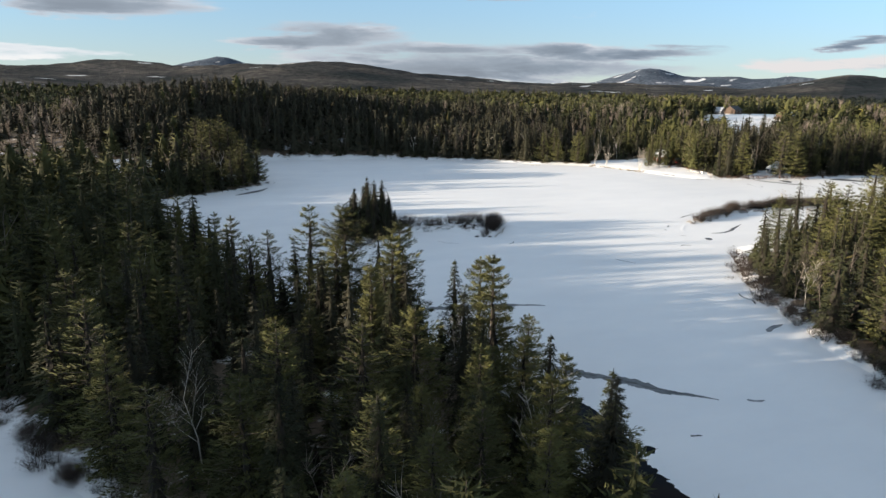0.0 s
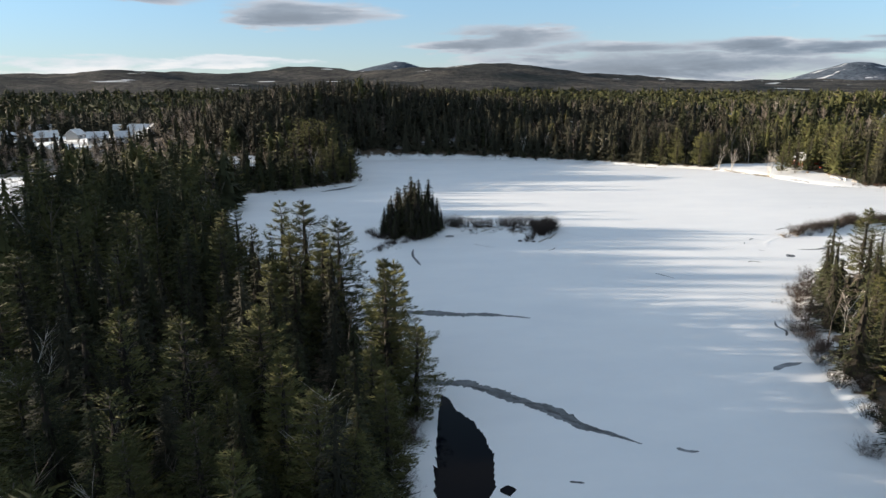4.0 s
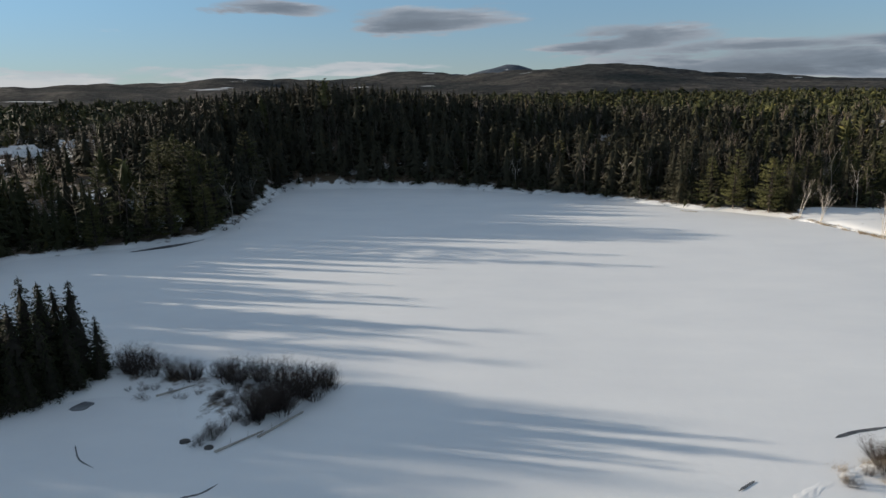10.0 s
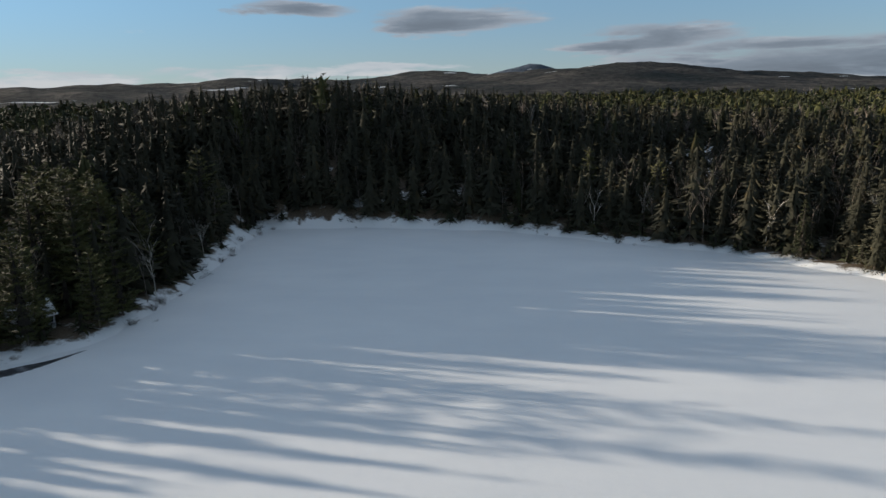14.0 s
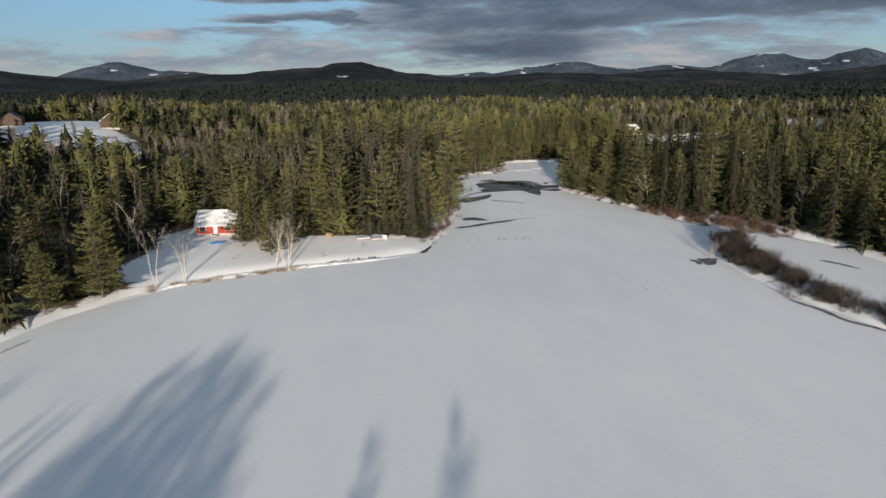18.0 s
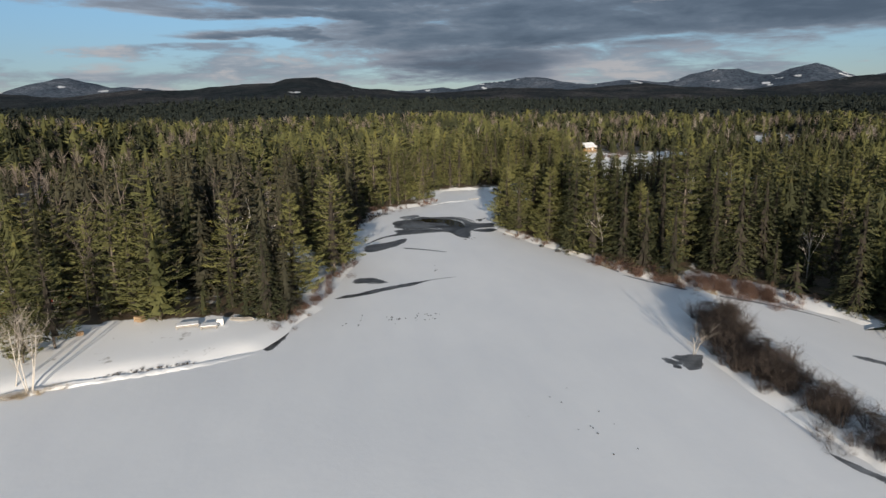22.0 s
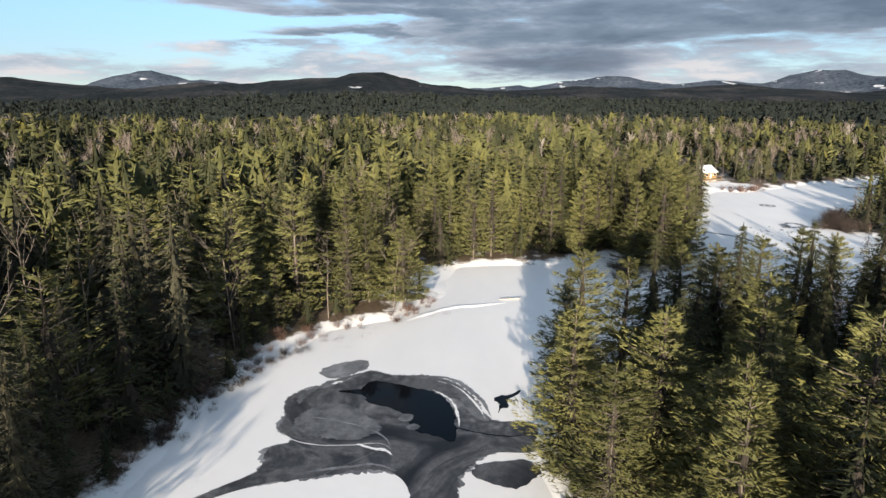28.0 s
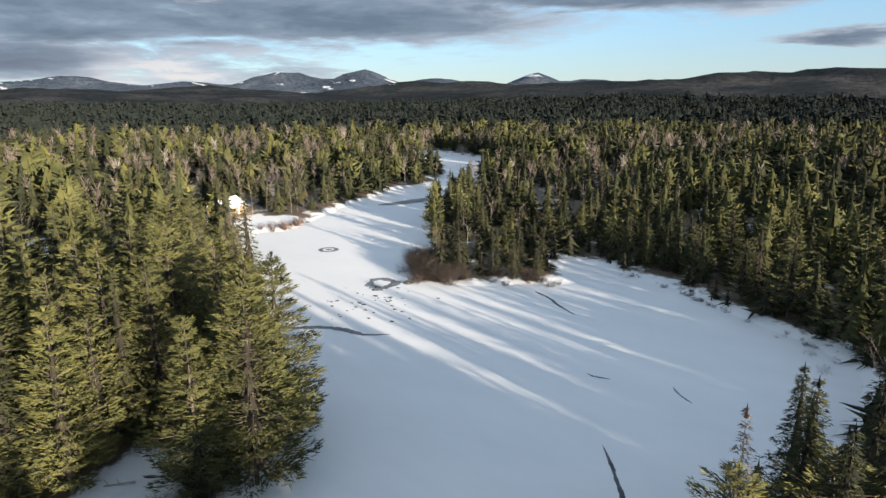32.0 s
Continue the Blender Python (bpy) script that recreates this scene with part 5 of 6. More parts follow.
LEAD = "dark grey thin ice round an open lead in the river"
ice_patch("thin_ice", [(208, 178.5), (214, 174), (216.8, 169.4), (217.7, 165), (218.5, 161.4), (219, 158.6), (218.2, 156), (216, 154.6), (212.5, 154), (209.5, 152.3), (211.5, 150.4), (216.8, 149.4), (219.4, 148),
                       (221.5, 145.5), (221.8, 141), (227.2, 140.4), (228.2, 144), (230, 145.7), (234.1, 146.4), (238.7, 148.8), (241, 152.5), (241, 156.6), (242.6, 160), (239, 163.8), (237.5, 167.6), (234.5, 169.6),
                       (230.9, 169), (227.6, 169.2), (225, 167.2), (223.2, 169.8), (219.6, 169.4), (215, 174.5)], 0.012, M_THIN_ICE, LEAD, 0.24, 0.2)
ice_patch("grey_ice", [(229.3, 167.6), (232.8, 166), (233.4, 162.4), (230.8, 159.8), (227.3, 157.6), (225.2, 159.6), (225.4, 163), (226.6, 166.2)], 0.020, M_FROST_ICE, "paler frosted oval within the thin ice", 0.3, 0.2)
ice_patch("grey_ice", [(238.6, 149.4), (240.2, 153), (239.8, 150.8), (236.5, 147.4), (232, 146.4), (228.6, 144.8), (229, 146.6), (232.6, 147.8), (236, 148.4)], 0.020, M_FROST_ICE, "frosted band along the edge of thin ice", 0.15)
ice_patch("open_water", [(236.8, 163.4), (237.6, 160.4), (239.8, 159.2), (238.5, 156.2), (236.8, 152.6), (234.3, 150.1), (231.3, 149.2), (227.3, 149.1), (224, 149.6), (225.3, 151.5), (226.2, 153.4), (227.7, 154.3),
                         (230, 154.8), (232.1, 156.7), (233.4, 159.2), (235.6, 160.3)], 0.024, M_WATER, "black open water in the middle of the river ice", 0.22, 0.35)
ice_patch("ice_floe", [(228.9, 155.6), (230.4, 155.2), (230.2, 153.9), (228.6, 154.2)], 0.030, M_FROST_ICE, "grey plate of broken ice at the edge of open water", 0.08, 0.5)
ice_patch("ice_floe", [(227.2, 154.8), (228.2, 153.9), (227.4, 153.1), (226.6, 153.9)], 0.030, M_FROST_ICE, "grey plate of broken ice at the edge of open water", 0.08, 0.5)
STREAK = "thin streak of blown snow over dark ice"
ice_crack("snow_streak", [(240.4, 152.9), (240.6, 150.2), (238.6, 147.7), (235.6, 146.2), (233, 145.4), (229.4, 144.8)], 0.55, 0.026, M_GREY_ICE, STREAK, 0.7)
ice_crack("snow_streak", [(239.2, 150.7), (237.4, 148.4), (234.4, 146.9), (231.8, 146.1), (228.8, 145.5)], 0.22, 0.028, M_SNOW_ICE, STREAK, 0.8)
ice_crack("snow_streak", [(236.6, 151.4), (235, 149.9), (232.8, 149), (230, 148.7), (227.2, 148.7)], 0.3, 0.022, M_SNOW_ICE, STREAK, 0.9)
ice_crack("snow_streak", [(233.6, 167.9), (236, 167.8), (238.4, 165.8), (241, 162.6), (242.4, 160)], 0.7, 0.026, M_FROST_ICE, STREAK, 0.8)
ice_crack("snow_streak", [(219, 164.6), (219.6, 161), (219.9, 158), (218.6, 155.6)], 0.35, 0.026, M_GREY_ICE, STREAK, 0.8)
ice_patch("thin_ice", [(233.5, 144), (234.7, 143), (234.7, 141.8), (235.9, 140.4), (234.9, 140.7), (233.4, 142.2), (231.6, 142.4), (231.3, 143.3), (230.2, 143.8), (232.6, 143.4)], 0.018, M_WATER,
          "black gash of broken ice beside the lead", 0.1, 0.2)
ice_crack("snow_streak", [(230.4, 167.3), (229.7, 163.9), (228.4, 161.1), (226.8, 158.5), (224.6, 156.8), (222.3, 156.4)], 0.2, 0.026, M_GREY_ICE, STREAK, 0.6)
ice_crack("snow_streak", [(226.8, 168.6), (225.1, 167), (224, 164.4), (223.8, 160.7), (224, 157.6), (222.8, 156.4)], 0.12, 0.028, M_SNOW_ICE, STREAK, 0.6)
ice_crack("snow_streak", [(224, 160), (223, 158.4), (222.6, 157), (221.6, 156.2)], 0.4, 0.030, M_SNOW_ICE, STREAK, 0.5)
ice_crack("snow_streak", [(218.4, 163), (220.2, 160.6), (222.8, 157.4)], 0.10, 0.032, M_FROST_ICE, STREAK, 0.4)
ice_crack("ice_crack", [(227, 149.2), (225.6, 146.4), (224.8, 143.6), (225, 141.2)], 0.22, 0.026, M_WATER, "hairline black crack running from the open lead", 0.5)
ice_patch("thin_ice", [(243.1, 166.2), (245.3, 164.3), (246.1, 160.8), (243.3, 161), (241, 163.8)], 0.014, M_GREY_ICE, "small patch of thin ice on the river", 0.3)
ice_patch("thin_ice", [(218.2, 148.2), (219.6, 146.6), (220.2, 143.8), (219.6, 141.6), (217.2, 141.7), (215.4, 144.2), (216.5, 146.9)], 0.016, M_THIN_ICE, "small patch of thin ice on the river", 0.25)
ice_patch("thin_ice", [(200.1, 179.5), (206, 178.5), (208.6, 173.3), (212.2, 168.3), (207.5, 169), (203.3, 172.6), (200.4, 175.5), (199.1, 177.9)], 0.012, M_THIN_ICE, "dark patch of thin ice near the river bank", 0.22)
ice_patch("thin_ice", [(172.2, 182.8), (175, 182.1), (174.9, 178.9), (171.7, 176.6), (171.3, 178.4), (172.1, 180.8)], 0.012, M_THIN_ICE, "dark patch of thin ice near the river bank", 0.22)
ice_crack("ice_crack", [(162.5, 187), (164.6, 181.5), (167.5, 175.5), (170.6, 168.6), (171.4, 167)], 2.0, 0.012, M_THIN_ICE, "long dark crack reaching out from the river bank", 0.25)
ice_crack("ice_crack", [(171, 168), (171.8, 165), (172.4, 161.5)], 0.35, 0.016, M_GREY_ICE, "fine continuation of a crack in the ice")
ice_crack("ice_crack", [(201.5, 170), (198.5, 165), (194.6, 159.5)], 0.9, 0.012, M_THIN_ICE, "short dark crack in the river ice")
HOLE = "dark refrozen hole beside the sandbar"
ice_patch("thin_ice", [(124, 138.4), (123.6, 134.8), (121.6, 135.4), (119.8, 137), (120, 138.6), (122, 138.2)], 0.012, M_FROST_ICE, HOLE, 0.16, 0.35)
ice_patch("thin_ice", [(123.3, 140.3), (122.6, 139.2), (121.4, 139.1), (122, 140.1)], 0.012, M_FROST_ICE, HOLE, 0.1, 0.3)
ice_patch("thin_ice", [(121.2, 140), (120.6, 139.4), (119.9, 139.6), (120.5, 140.2)], 0.012, M_THIN_ICE, HOLE, 0.06, 0.3)
ice_crack("ice_crack", [(97, 135.6), (93.7, 134.6), (90.2, 133.5), (86, 133), (82, 130.6), (77, 128.4)], 1.1, 0.012, M_GREY_ICE, "grey ice along the edge of the sandbar")
ice_crack("ice_crack", [(119, 113.5), (116, 111.5), (111.5, 109.8)], 1.2, 0.012, M_GREY_ICE, "short grey crack in the ice of the pool")
ice_crack("ice_crack", [(166, 127), (158, 122.6), (150, 117), (143, 111), (136, 106.5), (131, 105)], 0.9, 0.012, M_GREY_ICE, "dark narrow lead between sandbar and bank")
ice_patch("thin_ice", [(138.6, 197), (141, 198.3), (145, 196.8), (146.6, 194.9), (143.5, 195)], 0.012, M_THIN_ICE, "dark oval of refrozen ice at the tip of the yard", 0.1, 0.4)
ice_crack("ice_crack", [(178, 129.5), (175, 128), (171, 126.9), (168, 127)], 1.8, 0.013, M_GREY_ICE, "grey ice along the river bank")
for r, mat, zz in ((2.6, M_GREY_ICE, 0.012), (1.5, M_SNOW_ICE, 0.018), (0.8, M_THIN_ICE, 0.024)):
    ice_patch("ice_ring", [(370.5 + r * math.cos(k), 33.2 + r * math.sin(k)) for k in np.arange(0, 6.2, 0.7)], zz, mat, "dark refrozen ring in the river snow", 0.12, 0.5)
ice_patch("ice_ring", [(334, 48.5), (339, 47), (341, 42), (337, 40.5), (333.5, 43)], 0.012, M_GREY_ICE, "patch of broken grey ice on the river", 0.5)
ice_patch("ice_ring", [(335.5, 46), (338.5, 45), (339, 43), (336, 42.5)], 0.018, M_SNOW_ICE, "patch of broken grey ice on the river", 0.4)
ice_crack("ice_crack", [(335, 78), (331.4, 74.7), (327.7, 71.4), (322.1, 67.1), (317.1, 66.2), (313.6, 63)], 1.3, 0.012, M_FROST_ICE, "grey refrozen crack across the river snow", 0.45)
ice_crack("ice_crack", [(309.5, 27), (305, 28.6), (301, 31.2), (295.5, 34)], 0.6, 0.012, M_THIN_ICE, "narrow dark crack in the river ice", 0.4)
ice_patch("thin_ice", [(413, -22), (409, -52), (404, -50), (405, -38), (407, -26)], 0.012, M_GREY_ICE, "dark refrozen bend in the far river", 0.6)
ice_crack("ice_crack", [(262, 78.5), (264.5, 75.5), (266.5, 73), (269.5, 69.8)], 0.45, 0.012, M_THIN_ICE, "narrow dark crack in the river ice", 0.4)
ice_crack("ice_crack", [(277.5, 53.6), (279.5, 54.3), (281, 54.2)], 0.4, 0.012, M_THIN_ICE, "narrow dark crack in the river ice", 0.4)
ice_crack("ice_crack", [(266, 53), (268.5, 51.6), (270, 50)], 0.3, 0.012, M_GREY_ICE, "narrow dark crack in the river ice", 0.4)
ice_patch("thin_ice", [(-47, 226), (-51, 218), (-57, 213), (-60, 212), (-55, 217.5), (-50, 222)], 0.012, M_THIN_ICE, "dark thin ice along the western shore", 0.25)
ice_crack("ice_crack", [(-101.6, 42.1), (-103.4, 40.3), (-105.5, 38)], 1.2, 0.012, M_FROST_ICE, "grey mark in the snow of the western bay", 0.5)
ice_crack("ice_crack", [(-131, 112.9), (-135.3, 110.4), (-138.6, 105.2), (-143, 99)], 2.0, 0.012, M_FROST_ICE, "grey refrozen crack across the western bay", 0.45)
ice_crack("ice_crack", [(-45.6, 123), (-44.5, 121), (-45.4, 117.6)], 0.7, 0.012, M_GREY_ICE, "grey marks in the snow by the islet", 0.5)
ice_patch("thin_ice", [(-20.3, 132.4), (-18.9, 131.8), (-19.4, 130.4), (-20.8, 130.8)], 0.012, M_GREY_ICE, "grey patch of ice by the islet", 0.2)


PLATE = "black plate of refrozen ice, cracked across, in the lake snow"
ice_patch("ice_plate", [(56.5, 101.9), (56.8, 102.7), (57.7, 103.0), (58.5, 102.4), (57.5, 101.9)], 0.014, M_WATER, PLATE, 0.06, 0.3)
ice_patch("ice_plate", [(56.4, 101.7), (57.5, 101.7), (58.45, 102.2), (58.3, 101.4), (57.2, 100.6), (56.2, 101.0)], 0.014, M_WATER, PLATE, 0.06, 0.3)


def chunk_field(name, count, cx, cy, ax, ay, seed, label, size=0.35):
    """Small bits of broken ice lying on the snow."""
    rng = random.Random(seed)
    verts, faces = [], []
    for _ in range(count):
        px, py, r = cx + rng.gauss(0, ax), cy + rng.gauss(0, ay), size * rng.uniform(0.4, 1.6)
        k = len(verts)
        m = rng.randint(4, 6)
        turn = rng.uniform(0, 6)
        for j in range(m):
            a = turn + 2 * math.pi * j / m
            verts.append((px + r * rng.uniform(0.6, 1.5) * math.cos(a), py + r * rng.uniform(0.5, 1) * math.sin(a), 0.006))
        verts.append((px, py, 0.05 + 0.15 * r))
        faces += [(k + j, k + (j + 1) % m, k + m) for j in range(m)]
    return tagged(new(name, mesh_from(name, verts, faces, [M_ROCK])), label, "ice bits", kind="stuff")


chunk_field("broken_ice", 46, 328, 54, 6, 5, 3, "small dark bits of broken ice on river snow")
chunk_field("broken_ice", 34, 149, 174.8, 1.4, 4.2, 5, "small dark bits of broken ice on river snow", 0.2)
chunk_field("broken_ice", 12, 109, 158, 5, 2.5, 8, "small dark bits of broken ice on river snow", 0.11)
chunk_field("broken_ice", 4, 181, 165, 2.2, 0.4, 11, "small dark bits of broken ice on river snow", 0.22)
chunk_field("broken_ice", 8, 208, 150.6, 1.5, 1.2, 9, "small dark bits of broken ice on river snow", 0.35)
chunk_field("broken_ice", 10, 267, 118, 3, 4, 10, "small dark bits of broken ice on river snow", 0.3)


def rock(name, x, y, sx, sy, sz, mat, label, seed=1):
    bm = bmesh.new()
    bmesh.ops.create_icosphere(bm, subdivisions=2, radius=1)
    for v in bm.verts:
        k = 1 + 0.25 * noise.noise(v.co * 1.3 + Vector((seed, 0, 0)))
        v.co = Vector((v.co.x * sx * k, v.co.y * sy * k, max(-0.2, v.co.z) * sz * k))
    me = bpy.data.meshes.new(name)
    bm.to_mesh(me)
    bm.free()
    me.materials.append(mat)
    ob = new(name, me)
    ob.location = (x, y, 0.02)
    return tagged(ob, label, "rock")


for i, (px, py, r) in enumerate(((1.0, 122.6, 0.45), (-2.4, 123.7, 0.5), (189, 133.2, 0.7), (195, 135.4, 0.6), (269.5, 108.5, 0.5), (283.6, 103.8, 0.5), (333, 40.6, 0.8), (335.4, 46.8, 0.6))):
    rock("rock", px, py, r * 1.3, r, r * 0.7, M_ROCK, "small dark rock at the edge of the ice", i)


# low snow ridge where the yard meets the lake
def berm(points, wide, high, seed):
    rng = random.Random(seed)
    line = smooth_outline(points, 0.7, False)
    verts, n, m, lump = [], len(line), 6, 0.8
    for i, q in enumerate(line):
        way = (line[min(i + 1, n - 1)] - line[max(i - 1, 0)]).normalized()
        side = Vector((-way.y, way.x))
        lump = 0.75 * lump + 0.25 * rng.uniform(0.2, 1.6)
        h, w = high * lump * min(1, 4 * i / n, 4 * (n - 1 - i) / n), wide * rng.uniform(0.7, 1.2)
        for j in range(m):
            t = j / (m - 1) * 2 - 1
            verts.append((q.x + side.x * w * t, q.y + side.y * w * t, -0.03 + h * (1 - t * t) * rng.uniform(0.7, 1.1)))
    faces = [(i * m + j, i * m + j + 1, (i + 1) * m + j + 1, (i + 1) * m + j) for i in range(n - 1) for j in range(m - 1)]
    return tagged(new("snow_ridge", mesh_from("snow_ridge", verts, faces, [M_SNOW_ICE])), "low uneven ridge of pushed-up snow along the shore", "snow ridge")


berm([(111, 258.5), (117, 252.6), (123.4, 244.6), (130.3, 227), (134.4, 209), (138.6, 197.6)], 1.1, 0.42, 4)
berm([(68.2, 121.1), (63.8, 118.2), (59.8, 114.9), (57.6, 111.9), (56.7, 109.1), (58.9, 107.4), (63.1, 107.1)], 0.9, 0.09, 6)
berm([(61.4, 121.6), (57.6, 118.6), (53.5, 114.8), (52.6, 110.4), (53.5, 107.3)], 0.5, 0.04, 7)
berm([(272, 135.5), (270, 142), (268.5, 148), (262, 156)], 0.7, 0.22, 5)


# ---- shrubs ----
SHRUBS, SHRUB_SHAPES = [], []
for i, (h, w, c) in enumerate(((3.0, 3.6, 56), (3.8, 4.0, 70), (2.2, 3.4, 46), (4.4, 4.4, 80), (4.0, 3.4, 52), (3.2, 2.8, 42))):
    v, f = thicket_shape(300 + i, h, w, c, 6)
    SHRUBS.append(mesh_from("shrub", v, f, [M_TWIG]))
    SHRUB_SHAPES.append((v, f))
REEDS = [mesh_from("reeds", *thicket_shape(320 + i, 0.8, 2.2, 70), [M_REED]) for i in range(2)]


def shrub(x, y, k, size, turn, label="leafless brown shrub growing on the snowy shore", group="shore shrubs"):
    ob = new("shrub", SHRUBS[k])
    ob.matrix_basis = pose(x, y, spot(x, y), 0, 0, turn) @ Matrix.Diagonal((size, size, size, 1))
    return tagged(ob, label, "shrub", group)


def shrub_strip(points, count, spread, sizes, seed, group, label, kinds=(0, 1, 2, 3)):
    rng = random.Random(seed)
    line = smooth_outline(points, 0.5, False)
    if group in ("bank shrubs", "lake shrubs", "low shrubs"):
        q = np.array([line[rng.randrange(len(line))] for _ in range(count)]) + np.array([(rng.gauss(0, spread), rng.gauss(0, spread)) for _ in range(count)])
        size = np.array([rng.uniform(*sizes) for _ in range(count)])
        scatter_mesh("undergrowth", [(SHRUB_SHAPES[k],) for k in kinds], q[:, 0], q[:, 1], ground_height(q[:, 0], q[:, 1]), size, np.ones(count), size * 900,
                     np.array([rng.randrange(len(kinds)) for _ in range(count)]), [M_TWIG_RED if "red" in label else M_TWIG], label.replace("shrub", "shrubs"), "undergrowth")
        return
    for _ in range(count):
        q = line[rng.randrange(len(line))]
        shrub(q.x + rng.gauss(0, spread), q.y + rng.gauss(0, spread), rng.choice(kinds), rng.uniform(*sizes), rng.uniform(0, 360), label, group)


BUSH = "leafless grey-brown shrub on the snowy islet"
shrub_strip([(-20.5, 141), (-14, 140), (-10, 138.5), (-2, 138), (6, 138)], 40, 1.0, (0.75, 1.1), 1, "islet shrubs", BUSH, (4, 5))
shrub_strip([(9, 138), (7.5, 133.5), (4, 129)], 22, 1.3, (0.8, 1.25), 2, "islet shrubs", BUSH, (4, 1, 5))
shrub_strip([(4.5, 128.5), (2, 125.6), (-1, 124.6)], 14, 0.8, (0.4, 0.7), 24, "low shrubs", BUSH, (0, 5))
shrub_strip([(-19, 137), (-14.6, 134.5), (-8, 134.5), (0, 132)], 26, 1.0, (0.28, 0.5), 3, "low shrubs", "low leafless shrub on the snowy islet", (0, 2))
shrub_strip([(-41.6, 139), (-39, 133), (-35, 128.5), (-29, 127), (-25, 131)], 34, 0.8, (0.4, 0.9), 4, "low shrubs", "low leafless shrub under the islet spruces", (0, 2, 5))
shrub_strip([(-40.5, 117), (-38, 119), (-35.5, 122.3), (-34, 126)], 30, 0.9, (0.3, 0.62), 5, "low shrubs", "low leafless shrub on a snowy hummock", (0, 2))
ALDER = "leafless red-brown alder on the sandbar"
shrub_strip([(70, 121.5), (82, 126), (92, 129)], 46, 1.3, (0.5, 0.85), 6, "sandbar shrubs", ALDER)
shrub_strip([(92, 129.5), (100, 131), (108, 130.6), (116, 130)], 64, 1.7, (0.65, 1.0), 25, "sandbar shrubs", ALDER)
shrub_strip([(112, 130.2), (119, 129.6), (126, 129), (132, 126.5), (137, 124)], 84, 1.9, (0.75, 1.15), 7, "sandbar shrubs", ALDER, (0, 1, 3))
shrub_strip([(140, 106.5), (150, 112.5), (158, 118.5), (166, 123), (178, 127.5)], 190, 1.7, (0.35, 0.75), 8, "bank shrubs", "low red-brown shrub on the river bank")
shrub_strip([(185, 130), (200, 136), (212, 140)], 24, 0.8, (0.25, 0.5), 9, "bank shrubs", "low red-brown shrub on the river bank", (0, 2))
shrub_strip([(16, 20), (20, 32), (26, 46), (32, 60), (40, 72), (50, 82)], 55, 1.2, (0.5, 1.0), 10, "lake shrubs", "leafless grey shrub under the shore trees")
shrub_strip([(258, 166), (264, 158), (272, 151)], 22, 1.0, (0.3, 0.6), 11, "bank shrubs", "low red-brown shrub on the river bank", (0, 2))
shrub_strip([(253, 166), (256, 162.5), (260, 158.5), (265, 152.5), (268, 146)], 70, 1.0, (0.22, 0.5), 27, "bank shrubs", "low red-brown shrub on the snowy river bank", (0, 2))
shrub_strip([(222, 182.5), (229, 181), (235, 179), (239, 177), (244, 175), (247, 172.8), (251.5, 169)], 90, 0.9, (0.25, 0.55), 28, "bank shrubs", "low leafless shrub under the trees of the bank", (0, 2))
shrub_strip([(257, 128), (256.6, 123), (252, 117.6)], 18, 0.9, (0.35, 0.6), 26, "bank shrubs", "low dark shrub standing out of the river ice", (0, 2))
shrub_strip([(287, 110.5), (291, 108), (295, 106.5), (298, 105)], 34, 1.1, (0.55, 1.0), 12, "bank shrubs", "leafless dark shrub at the river's edge")
shrub_strip([(326, 33), (332, 36), (339, 30), (345, 24)], 40, 1.6, (0.8, 1.3), 13, "point shrubs", "leafless orange-brown shrub on the river point", (1, 3, 0))
shrub_strip([(307, 18), (314, 22), (322, 28)], 16, 1.2, (0.5, 0.9), 14, "low shrubs", "leafless brown shrub on the river point")
shrub_strip([(404, 30), (400, 26), (408, 12)], 22, 1.2, (0.4, 0.8), 15, "bank shrubs", "low red-brown shrub on the river bank")
shrub_strip([(300, 4), (288, 8), (274, 16), (261, 22), (255, 32)], 34, 0.9, (0.3, 0.6), 16, "bank shrubs", "low leafless shrub on the shaded bank", (0, 2))
shrub_strip([(-46, 234), (-47, 258), (-52, 298), (-50, 317), (-20, 320), (14, 317), (42, 304), (66, 293)], 60, 1.0, (0.3, 0.7), 17, "lake shrubs", "low leafless shrub under the shore trees", (0, 2))


def reed_strip(points, count, spread, seed):
    rng = random.Random(seed)
    line = smooth_outline(points, 0.5, False)
    for _ in range(count):
        q = line[rng.randrange(len(line))]
        px, py = q.x + rng.gauss(0, spread), q.y + rng.gauss(0, spread)
        ob = new("grass_clump", REEDS[rng.randrange(2)])
        ob.matrix_basis = pose(px, py, max(0.1, spot(px, py)), 0, 0, rng.uniform(0, 360)) @ Matrix.Scale(rng.uniform(0.6, 1.1), 4)
        tagged(ob, "clump of dry straw-coloured grass poking through snow", "grass", "shore grass")


shrub_strip([(-74, 16), (-77, 22), (-85, 34), (-91, 44), (-101, 60), (-113, 83), (-125, 108)], 70, 0.9, (0.45, 0.9), 18, "lake shrubs", "dark leafless shrub crowding the wooded shore", (0, 1, 2))
shrub_strip([(-38, 4), (-37, 16), (-36, 30), (-34.5, 41)], 40, 0.8, (0.4, 0.8), 19, "lake shrubs", "dark leafless shrub crowding the wooded shore", (0, 1, 2))
shrub_strip([(148, 196), (158, 192), (173, 188), (192, 184), (211, 184), (233, 181), (246, 177), (258, 170)], 130, 1.1, (0.3, 0.7), 20, "bank shrubs", "low red-brown shrub along the wooded bank", (0, 2, 2))
reed_strip([(116, 254.6), (121.6, 247.4), (124.4, 240), (127.6, 231.6), (129.6, 226.4), (131, 223.6)], 64, 0.45, 21)
